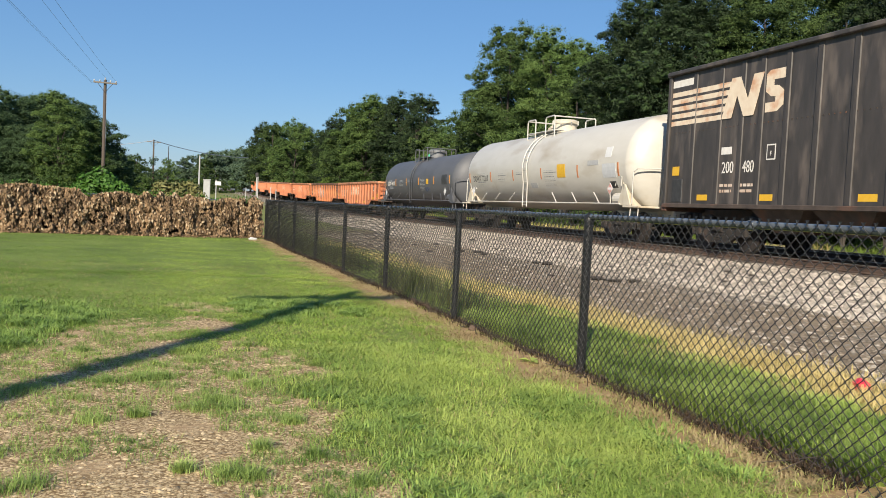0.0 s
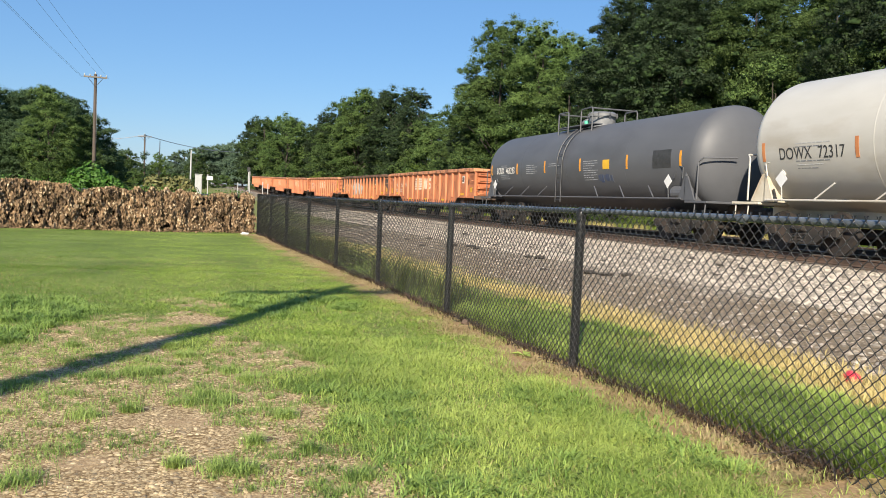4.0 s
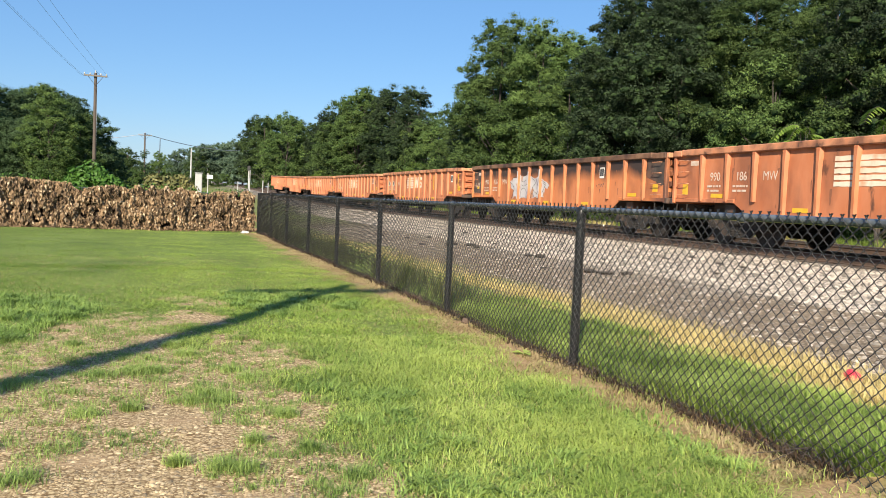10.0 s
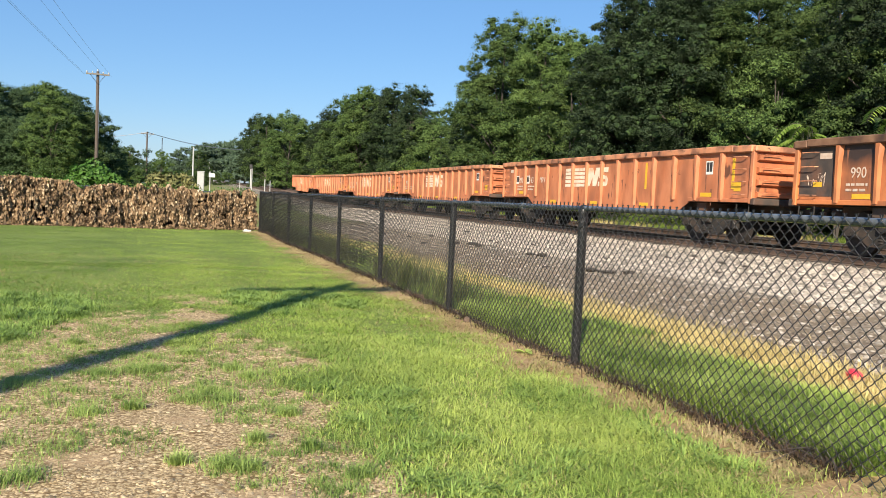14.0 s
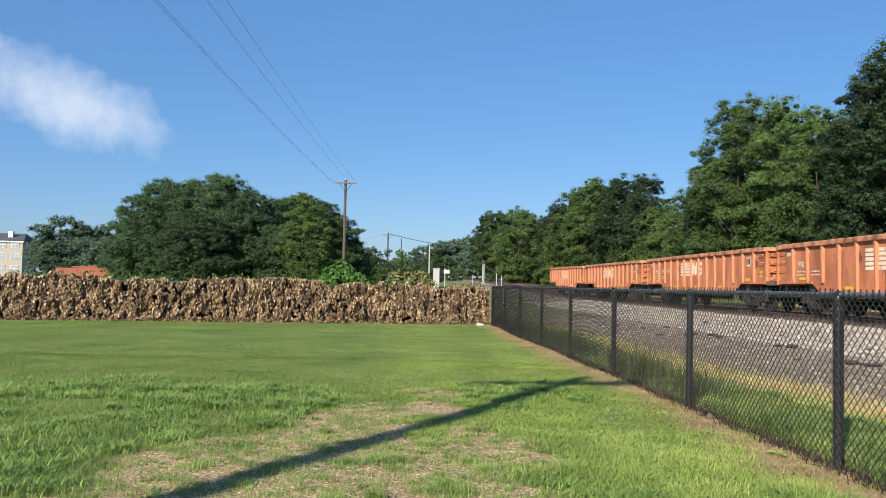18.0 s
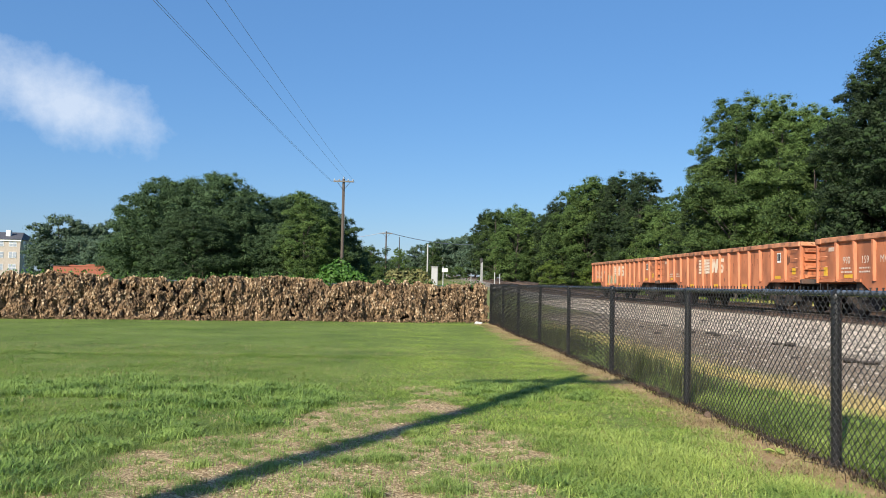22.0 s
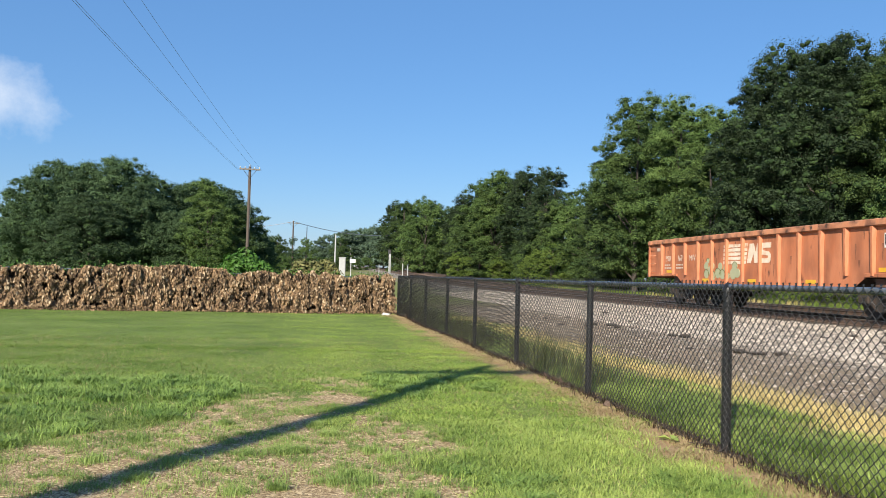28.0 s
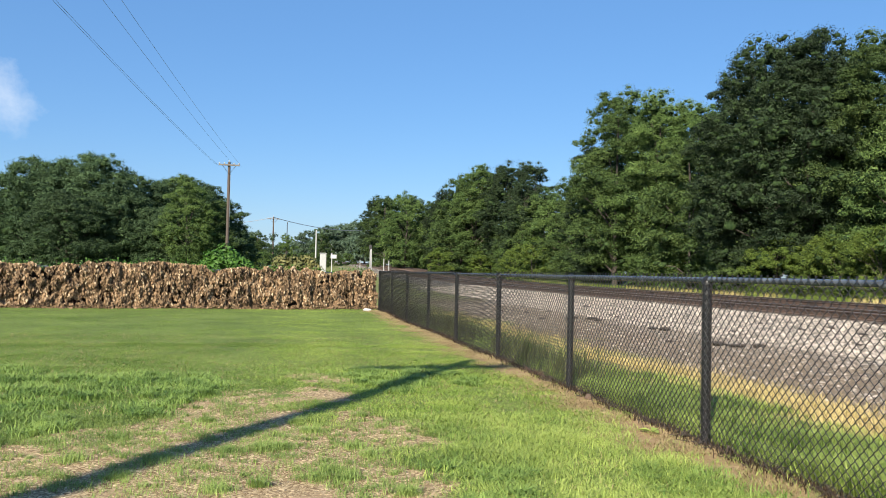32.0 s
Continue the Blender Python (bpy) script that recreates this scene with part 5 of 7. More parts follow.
def gondola_meshes():
    """Shapes that all gondolas share."""
    low, high, edge = 0.66, 1.05, 2.24
    prof = [(-HALF, high), (-5.25, high), (-4.55, low), (4.55, low), (5.25, high), (HALF, high), (HALF, edge), (-HALF, edge)]
    out = {"side": prof}

    def rib(z0):
        return Geo().add([(-0.015, -0.10, edge), (-0.015, 0.10, edge), (-0.105, -0.05, edge), (-0.105, 0.05, edge),
                          (-0.015, -0.06, edge - 0.35), (-0.015, 0.06, edge - 0.35), (-0.105, -0.035, edge - 0.35), (-0.105, 0.035, edge - 0.35),
                          (-0.015, -0.06, z0), (-0.015, 0.06, z0), (-0.085, -0.035, z0), (-0.085, 0.035, z0)],
                         [(0, 2, 6, 4), (2, 3, 7, 6), (3, 1, 5, 7), (4, 6, 10, 8), (6, 7, 11, 10), (7, 5, 9, 11), (0, 1, 3, 2), (8, 10, 11, 9), (0, 4, 5, 1), (4, 8, 9, 5)])
    out["long"], out["short"] = rib(low + 0.03), rib(high + 0.02)
    return out


def make_gondola(label, number, style):
    """An open-top gondola: sheets, ribs, chords, ends, ladders, markings on the near side."""
    paint = {"clean": M_orange, "rusty": M_orange_b}[style]
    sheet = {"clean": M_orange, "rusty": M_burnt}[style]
    car = thing("gondola_car", Matrix.Identity(4), label, "train car", "train")
    sh = gondola_meshes()
    for s in (-1, 1):
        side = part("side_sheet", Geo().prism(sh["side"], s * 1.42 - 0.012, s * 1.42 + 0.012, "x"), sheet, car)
        for y in RIBS:
            me_key = ("long" if abs(y) < 4.3 else "short", style)
            if me_key not in RIB_MESH:
                RIB_MESH[me_key] = sh[me_key[0]].mesh("rib", paint)
            part("rib", RIB_MESH[me_key], None, side, m=pose(s * 1.42, y, 0, 0, 0, 0 if s < 0 else 180))
        g = Geo()
        x0, x1 = sorted((s * 1.37, s * 1.545))
        seg = [(-HALF, -7.0, -0.02), (-7.0, 7.35, 0.0), (7.35, HALF + 0.02, -0.015)]
        for a, b, dz in seg:
            g.box((x0, a, 2.235 + dz), (x1, b, 2.40 + dz), 0.02)
        part("top_chord", g, M_chord if style == "clean" else M_chord_rust, car, "battered top chord")
        g = Geo().box((s * 1.42 - 0.05, -HALF, 1.03), (s * 1.42 + 0.05, -5.2, 1.13), 0.01).box((s * 1.42 - 0.05, 5.2, 1.03), (s * 1.42 + 0.05, HALF, 1.13), 0.01)
        g.box((s * 1.42 - 0.06, -4.5, 0.64), (s * 1.42 + 0.06, 4.5, 0.70), 0.01)
        part("side_sill", g, paint, car)
    part("floor", Geo().box((-1.4, -HALF + 0.05, 1.05), (1.4, HALF - 0.05, 1.12)), M_soot, car)
    part("centre_sill", Geo().box((-0.24, -HALF + 0.1, 0.74), (0.24, HALF - 0.1, 1.05), 0.02).box((-1.3, -5.75, 0.78), (1.3, -5.35, 1.03), 0.03).box((-1.3, 5.35, 0.78), (1.3, 5.75, 1.03), 0.03), M_soot, car)
    for s in (-1, 1):
        e = s * (HALF - 0.02)
        end = part("end_sheet", Geo().box((-1.41, min(e, e - s * 0.03), 1.0), (1.41, max(e, e - s * 0.03), 2.26)), sheet, car)
        for k in range(4):
            z = 1.22 + 0.29 * k
            g = Geo().prism([(e, z - 0.085), (e + s * 0.11, z - 0.05), (e + s * 0.11, z + 0.05), (e, z + 0.085)], -1.36, 1.36, "x")
            part("end_rib", g, paint, end)
        part("end_chord", Geo().box((-1.5, min(e - s * 0.02, e + s * 0.13), 2.23), (1.5, max(e - s * 0.02, e + s * 0.13), 2.37), 0.02), M_chord, car)
        part("end_sill", Geo().box((-1.5, min(e, e + s * 0.16), 0.98), (1.5, max(e, e + s * 0.16), 1.14), 0.02), M_soot, car)
        for q in (-1, 1):
            part("corner_post", Geo().box((q * 1.45 - 0.05, e - 0.06, 1.0), (q * 1.45 + 0.05, e + 0.06, 2.3), 0.015), paint, car)
            for k in range(4):
                z = 1.25 + 0.3 * k
                part("end_rung", ladder_geo(q * 1.08, e + s * 0.19, z, z, 1, 0.5, 0.012, "x"), paint, car)
                rung = ladder_geo(-1.55, e - s * 0.42, z - 0.03, z - 0.03, 1, 0.44, 0.012)
                if q > 0:
                    rung.v = [(-vx, vy, vz) for vx, vy, vz in rung.v]
                part("side_rung", rung, M_chord, car)
        add_coupler(car, e, s)
        part("brake_pipe", Geo().tube([(-0.5, e, 0.95), (-0.5, e + s * 0.3, 0.85), (-0.42, e + s * 0.45, 0.6)], 0.022, 6), M_truck, car)
        part("step", Geo().tube([(-1.42, e - s * 0.1, 1.0), (-1.44, e - s * 0.1, 0.62), (-1.44, e - s * 0.55, 0.62), (-1.42, e - s * 0.55, 1.0)], 0.016, 5), M_truck, car)
        add_truck(car, s * 5.55)
    part("brake_wheel", Geo().lathe([(-HALF - 0.26, 0.02), (-HALF - 0.25, 0.24), (-HALF - 0.22, 0.24), (-HALF - 0.20, 0.02)], 16, "y", (0.8, 0, 1.75)), M_truck, car)
    x = -1.436
    for y in (-5.9, -3.0, 0.0, 3.0, 5.9):
        z = 0.86 if abs(y) < 4 else 1.16
        patch("reflector", car, M_yellow, x, y - 0.23, y + 0.23, z, z + 0.10)
    return car


def mark_gondola(car, number, seed, worn=True):
    """Numbers, company mark and signs on the near side."""
    x = -1.436
    ink = M_decal_worn
    patch("maker_bar", car, ink, x, 7.05, 6.72, 1.98, 2.10)
    for word, y in zip(number, (6.0, 5.0, 4.0)):
        writing("lettering", word, 0.30, ink, car, on_side(x - 0.003, y, 1.67), squeeze=0.9)
    text_rows(car, ink, x, 6.0, 1.42, 2, 0.6, 0.05, 0.11, seed)
    text_rows(car, ink, x, 5.0, 1.42, 2, 0.6, 0.05, 0.11, seed + 1)


def sign_plate(car, x, y, z, size=0.34):
    """White-framed consolidated stencil with dark panels."""
    board = patch("stencil_plate", car, M_decal, x, y - size * 0.42, y + size * 0.42, z, z + size)
    part("stencil_panel", Geo().box((x - 0.007, y + 0.01, z + size * 0.2), (x - 0.004, y + size * 0.34, z + size * 0.9))
         .box((x - 0.007, y - size * 0.34, z + size * 0.2), (x - 0.004, y - 0.01, z + size * 0.9)), M_black_decal, board)


def ragged(pts, seed, amp=0.03, step=0.09):
    """The same outline with an uneven edge."""
    rg = random.Random(seed)
    out = []
    for (a0, b0), (a1, b1) in zip(pts, pts[1:] + pts[:1]):
        n = max(1, int(math.hypot(a1 - a0, b1 - b0) / step))
        for k in range(n):
            t = k / n
            out.append((a0 + (a1 - a0) * t + (rg.uniform(-amp, amp) if k else 0), b0 + (b1 - b0) * t + (rg.uniform(-amp, amp) if k else 0)))
    return out


def curl(pts, n=5):
    """A rounded line through the points."""
    out = []
    for k in range(len(pts) - 1):
        p0, p1, p2, p3 = (Vector(pts[max(0, min(len(pts) - 1, k + q))]) for q in (-1, 0, 1, 2))
        for i in range(n):
            t = i / n
            out.append(tuple(0.5 * (2 * p1 + (p2 - p0) * t + (2 * p0 - 5 * p1 + 4 * p2 - p3) * t * t + (3 * p1 - p0 - 3 * p2 + p3) * t ** 3)))
    return out + [tuple(pts[-1])]


def scrawl(y, z, width, height, seed):
    """A thin sprayed scribble running along the side."""
    rg = random.Random(seed)
    g = Geo()
    n = 5
    for k in range(n):
        c = y - width * k / n
        g.tube(curl([(-1.4345, c + rg.uniform(-.06, .06), z + rg.uniform(-1, 1) * height / 2) for _ in range(rg.randint(3, 5))]), 0.006, 4)
    return g


def spray(car, x, mat, blobs):
    """A spray-painted shape: one flat uneven outline per stroke."""
    for pts in blobs:
        part("spray_paint", Geo().prism(pts, x - 0.004, x - 0.0005, "x"), mat, car)


# positions along the line of each car's middle at the clip's start
CARS = []
LOOKS = [  # left end along the line, number, style, worn, label
    (65.4, ("990", "186", "MW"), "clean", True, "faded orange open gondola car with worn white stripes"),
    (81.2, ("990", "176", "MW"), "rusty", False, "orange gondola car with sooty panels and white spray paint"),
    (98.0, ("990", "143", "MW"), "clean", True, "faded orange gondola car with framed stencils and yellow strips"),
    (114.9, ("990", "", ""), "clean", True, "faded orange gondola car with rust streaks on its ribs"),
    (131.2, ("990", "159", "MW"), "clean", True, "faded orange gondola car with white stripes and yellow squares"),
    (147.7, ("", "", ""), "clean", True, "faded orange gondola car with rust-stained panels and a yellow square"),
    (164.0, ("990", "169", "MW"), "clean", True, "last faded orange gondola car with green spray paint on its side")]
for i, (left, number, style, worn, label) in enumerate(LOOKS):
    car = make_gondola(label, number, style)
    mark_gondola(car, [w for w in number], 40 + i, worn)
    if style == "clean":
        logo(car, -1.436, 2.1 if i != 6 else 1.75, -0.85 if i != 6 else -1.05, 1.44, 2.03, M_brownwhite)
    sign_plate(car, -1.436, -6.0 if i != 1 else -4.05, 1.72)
    patch("yellow_square", car, M_yellow, -1.436, -7.0, -7.25, 1.30, 1.52)
    if i in (0, 4):
        patch("yellow_square", car, M_yellow, -1.436, 7.35, 7.12, 1.22, 1.5)
    if i == 2:
        for yy in (-6.95, -3.05):
            patch("yellow_strip", car, M_yellow, -1.437, yy - 0.05, yy + 0.05, 1.35, 2.1)
        for yy in (6.0, 5.0):
            sign_plate(car, -1.437, yy + 0.3, 1.55, 0.3)
    if i == 1:
        patch("soot_panel", car, M_soot, -1.433, 7.6, 6.66, 1.2, 2.23, "blackened end panel")
        part("soot_panel", Geo().prism(ragged([(-6.66, 2.23), (-6.66, 1.72), (-7.0, 1.62), (-7.3, 1.5), (-7.6, 1.46), (-7.6, 2.23)], 8), -1.437, -1.433, "x"), M_soot, car, "blackened end panel")
        spray(car, -1.4365, M_graf_white, [ragged(p, k) for k, p in enumerate((
            [(3.43, 1.66), (3.1, 1.84), (2.60, 1.80), (2.57, 1.30), (2.58, 1.0), (2.8, 1.1), (3.10, 1.0), (3.02, 1.35), (3.28, 1.42)],
            [(2.43, 1.0), (2.43, 1.95), (2.1, 1.86), (1.8, 1.92), (1.57, 1.86), (1.57, 1.0), (2.0, 1.06)],
            [(1.43, 1.0), (1.43, 1.88), (1.0, 1.78), (0.75, 1.86), (0.57, 1.8), (0.58, 1.5), (0.62, 1.0), (1.0, 1.08)],
            [(0.43, 1.1), (0.43, 1.78), (0.1, 1.66), (-0.22, 1.52), (-0.1, 1.4), (0.1, 1.45), (0.2, 1.05)]))])
        for yy, za, zb in ((2.5, 1.0, 2.08), (1.5, 1.05, 2.16), (0.5, 1.2, 2.1)):
            part("spray_paint", Geo().box((-1.531, yy - 0.036, za), (-1.526, yy + 0.036, zb)), M_graf_white, car)
        g = Geo()
        rg = random.Random(4)
        for arc in ([(3.42, 1.66), (3.0, 1.42), (3.2, 1.02)], [(3.40, 1.64), (3.05, 1.85), (2.62, 1.8)], [(2.2, 1.0), (2.28, 1.3), (2.05, 1.42), (1.8, 1.3), (1.75, 1.0)],
                    [(2.35, 1.72), (2.1, 1.66), (1.9, 1.72)], [(2.25, 1.55), (2.0, 1.5), (1.65, 1.6)], [(1.3, 1.8), (0.95, 1.62), (1.25, 1.4), (0.8, 1.2)], [(1.35, 1.05), (1.2, 1.25), (1.05, 1.1)],
                    [(0.9, 1.75), (0.7, 1.4), (0.85, 1.15), (0.66, 1.02)], [(0.42, 1.7), (0.1, 1.56), (0.35, 1.25)], [(0.3, 1.62), (0.05, 1.5)]):
            g.tube(curl([(-1.4425, a + rg.uniform(-.02, .02), b) for a, b in arc]), 0.008, 4)
        tagged(part("spray_outline", g, M_black_decal, car), kind="stuff")
        tagged(part("scribble", scrawl(7.35, 1.55, 0.55, 0.28, 5), M_decal_worn, car), "thin white scribble", kind="stuff")
        tagged(part("scribble", scrawl(-3.75, 1.50, 0.55, 0.13, 6), M_black_decal, car), "dark scribble", kind="stuff")
        patch("yellow_square", car, M_yellow, -1.4375, 7.2, 6.95, 1.40, 1.5)
    if i == 0:
        tagged(part("scribble", scrawl(-5.3, 1.62, 0.7, 0.42, 7), M_rust_mark, car), "rusty scribble", kind="stuff")
        tagged(part("scribble", scrawl(-1.3, 1.60, 0.5, 0.30, 8), M_rust_mark, car), "rusty scribble", kind="stuff")
    if i == 2:
        tagged(part("scribble", scrawl(-2.3, 1.85, 0.4, 0.18, 9), M_soot, car), "dark scribble", kind="stuff")
        tagged(part("scribble", scrawl(-4.35, 1.80, 0.45, 0.2, 10), M_rust_mark, car), "rusty scribble", kind="stuff")
    # rust runs and dents of bare metal between the ribs
    rg = random.Random(60 + i)
    g = Geo()
    for k in range(26):
        yy = rg.choice(RIBS[:-1]) + rg.uniform(0.14, 0.86)
        if yy < 6.5:
            zt, w = rg.uniform(1.3, 2.2), rg.uniform(0.012, 0.04)
            hgt = rg.uniform(0.08, 0.45)
            g.prism(ragged([(yy - w, zt), (yy + w, zt), (yy + w * 0.4, zt - hgt), (yy - w * 0.3, zt - hgt)], 100 + k, 0.012), -1.4345, -1.4325, "x")
    tagged(part("rust_staining", g, M_rust_mark, car, "thin rust runs"), kind="stuff")
    if i == 6:
        tag = ((4.12, 1.12, 0.17), (4.15, 1.38, 0.15), (4.02, 1.56, 0.10), (3.86, 1.24, 0.16), (3.66, 1.06, 0.17), (3.70, 1.38, 0.13), (3.32, 1.14, 0.19), (3.18, 1.36, 0.14), (3.02, 1.10, 0.18), (2.80, 1.28, 0.15), (2.66, 1.06, 0.12), (2.32, 1.12, 0.20), (2.22, 1.36, 0.16), (2.05, 1.14, 0.16))
        tag = [(a - 1.2, b, r) for a, b, r in tag]
        for k, (a, b, r) in enumerate(tag):
            rim = [(a + r * math.cos(q * 0.4488), b + 0.9 * r * math.sin(q * 0.4488)) for q in range(14)]
            part("spray_paint", Geo().prism(ragged(rim, k, 0.012), -1.4365 - 0.0007 * k, -1.4325, "x"), M_graf_green, car)
        g = Geo()
        for k, (a, b, r) in enumerate(tag):
            if k % 2 == 0:
                g.tube([(-1.447, a + r * math.cos(q * 0.6), b + 0.9 * r * math.sin(q * 0.6)) for q in range(7)], 0.008, 4)
        tagged(part("spray_outline", g, M_weed, car), kind="stuff")
        part("rear_lamp_box", Geo().box((-0.12, HALF + 0.16, 1.15), (0.12, HALF + 0.30, 1.45), 0.02), M_yellow, car)
    CARS.append((car, left - HALF))


def make_tank(label, shell, trim, iron, r, zc, number, refl, ink, plate_mat, white):
    car = thing("tank_car", Matrix.Identity(4), label, "train car", "train")
    half, dome = 7.75, 0.62
    prof = [(-half, 0.05)] + [(-half + dome * (1 - math.cos(a)), r * math.sin(a) ** 0.9) for a in np.linspace(0.16, math.pi / 2, 9)]
    prof += [(-a, b) for a, b in prof[::-1]]
    part("tank", Geo().lathe(prof, 56, "y", (0, 0, zc)), shell, car, smooth=True)
    for yy in (-3.9, 0.0, 3.9):
        part("weld_seam", Geo().lathe([(yy - 0.02, r), (yy - 0.008, r + 0.0025), (yy + 0.008, r + 0.0025), (yy + 0.02, r)], 56, "y", (0, 0, zc)), shell, car, smooth=True)
    side = -1.46
    for s in (-1, 1):
        part("walkway_rail", Geo().tube([(s * 1.46, -6.9, 1.16), (s * 1.46, 6.9, 1.16)], 0.024, 8), trim, car)
        for yy in (-5.6, -4.0, -2.4, 2.2, 3.8, 5.4):
            part("brace", Geo().tube([(s * 1.46, yy, 1.17), (s * (r * 0.93), yy + 0.5 * (1 if yy > 0 else -1) * -1, 1.52)], 0.02, 6), trim, car)
        for e in (-1, 1):
            g = Geo().prism([(e * 6.7, 1.12), (e * 7.45, 1.12), (e * 7.1, 1.75), (e * 6.98, 1.78)], s * 1.40 - 0.02, s * 1.40 + 0.02, "x")
            g.prism([(s * 0.2, 1.12), (s * 1.42, 1.12), (s * 1.42, 1.75), (s * (r * 0.97), 1.85), (s * 1.1, zc - math.sqrt(max(0.01, r * r - 1.21)) + 0.05), (s * 0.6, zc - math.sqrt(r * r - 0.36) + 0.05), (s * 0.2, zc - r + 0.05)], e * 7.0 - 0.02, e * 7.0 + 0.02, "y")
            part("saddle", g, M_tank_cream if white else trim, car, "stained tank saddle")
            part("grab_iron", Geo().tube([(s * 1.44, e * 6.9, 1.70), (s * 1.46, e * 6.95, 1.98), (s * 1.40, e * 6.65, 2.05), (s * 1.36, e * 6.4, 1.72)], 0.018, 6), trim, car)
            part("handrail", Geo().tube([(s * 1.42, e * 7.55, 1.15), (s * 1.42, e * 7.55, 2.12), (s * 1.36, e * 7.68, 2.22), (s * 0.5, e * 7.9, 2.25)], 0.022, 6), trim, car)
            part("step", Geo().tube([(s * 1.42, e * 7.5, 1.1), (s * 1.45, e * 7.5, 0.62), (s * 1.45, e * 7.95, 0.62), (s * 1.42, e * 7.95, 1.1)], 0.018, 5), trim, car)
    for e in (-1, 1):
        part("end_platform", Geo().box((-1.48, min(e * 7.1, e * 8.05), 1.05), (1.48, max(e * 7.1, e * 8.05), 1.11), 0.01), M_tank_cream if white else trim, car)
        part("stub_sill", Geo().box((-0.28, min(e * 4.6, e * 8.05), 0.72), (0.28, max(e * 4.6, e * 8.05), 1.05), 0.03), M_soot if not white else M_tank_cream, car)
        add_coupler(car, e * 8.0, e)
        add_truck(car, e * 6.2)
    part("brake_cylinder", Geo().lathe([(-6.9, 0.05), (-6.86, 0.17), (-6.3, 0.19), (-6.25, 0.05)], 14, "y", (-1.22, 0, 1.32)), trim, car)
    part("outlet_valve", Geo().lathe([(0.62, 0.10), (0.66, 0.16), (0.85, 0.16), (zc - r + 0.05, 0.24)], 14, "z"), shell, car)
    for s in (-1, 1):
        lad = part("ladder", Geo().tube([(s * x, 0.42 + q * 0.20, z) for x, z in [(1.49, 0.98), (1.50, 1.9)] + [(math.cos(a) * (r + 0.06), zc + math.sin(a) * (r + 0.06)) for a in np.linspace(-0.05, 1.25, 9)] for q in (1,)], 0.022, 6)
                   .tube([(s * x, 0.42 - 0.20, z) for x, z in [(1.49, 0.98), (1.50, 1.9)] + [(math.cos(a) * (r + 0.06), zc + math.sin(a) * (r + 0.06)) for a in np.linspace(-0.05, 1.25, 9)]], 0.022, 6), iron, car)
        rungs = [(1.495, 1.05 + 0.30 * k) for k in range(4)] + [(math.cos(a) * (r + 0.06), zc + math.sin(a) * (r + 0.06)) for a in np.linspace(0.0, 1.2, 6)]
        for x, z in rungs:
            part("rung", Geo().tube([(s * x, 0.22, z), (s * x, 0.62, z)], 0.014, 6), iron, lad)
    # top fittings
    top = zc + r
    part("platform", Geo().box((-0.85, -0.7, top - 0.05), (-0.50, 2.0, top - 0.01), 0.01).box((0.50, -0.7, top - 0.05), (0.85, 2.0, top - 0.01), 0.01), trim, car)
    man = part("manway", Geo().lathe([(top - 0.1, 0.46), (top + 0.30, 0.46), (top + 0.31, 0.50), (top + 0.40, 0.50), (top + 0.47, 0.42), (top + 0.50, 0.05)], 26, "z", (0, 0.25, 0)), M_tank_cream if white else M_grey_parts, car, smooth=True)
    for k in range(8):
        a = k * math.pi / 4
        part("bolt", Geo().lathe([(top + 0.26, 0.028), (top + 0.43, 0.028)], 6, "z", (math.cos(a) * 0.52, 0.25 + math.sin(a) * 0.52, 0)), trim, man)
    part("valve_dome", Geo().lathe([(top - 0.1, 0.16), (top + 0.14, 0.16), (top + 0.16, 0.20), (top + 0.22, 0.20), (top + 0.30, 0.1)], 16, "z", (0, 1.4, 0)), M_grey_parts if not white else M_tank_cream, car, smooth=True)
    part("relief_valve", Geo().lathe([(top - 0.1, 0.09), (top + 0.18, 0.09), (top + 0.2, 0.13), (top + 0.28, 0.13), (top + 0.31, 0.06)], 14, "z", (-0.15, 1.0, 0)), M_grey_parts if not white else M_tank_cream, car, smooth=True)
    if not white:
        part("valve_cap", Geo().lathe([(top + 0.05, 0.07), (top + 0.2, 0.08), (top + 0.22, 0.03)], 12, "z", (-0.3, 0.85, 0)), M_green_valve, car, "pale green valve cap")
    rt2 = top + 0.50
    for s in (-1, 1):
        x = s * 0.86
        part("platform_rail", Geo().tube([(x, 1.94, top - 0.28), (x, 1.94, rt2 - 0.06), (x, 1.88, rt2), (x, 1.22, rt2), (x, 1.16, rt2 - 0.06), (x, 1.16, top - 0.28)], 0.026, 6)
             .tube([(x, 1.94, top - 0.10), (x, 1.16, top - 0.10)], 0.018, 6), trim, car)
        part("platform_rail", Geo().tube([(x, 0.20, top - 0.28), (x, 0.20, rt2 - 0.06), (x, 0.14, rt2), (x, -0.55, rt2 + 0.02), (x, -0.62, rt2 - 0.05), (x, -0.62, top - 0.28)], 0.026, 6), trim, car)
    part("cross_rail", Geo().tube([(-0.86, -0.58, rt2), (0.86, -0.58, rt2)], 0.026, 6), trim, car)
    part("cross_rail", Geo().tube([(-0.86, 1.92, rt2 - 0.02), (0.86, 1.92, rt2 - 0.02)], 0.026, 6), trim, car)
    # markings on the near side
    def on_tank(z):
        return -math.sqrt(max(0.0, r * r - (z - zc) ** 2))

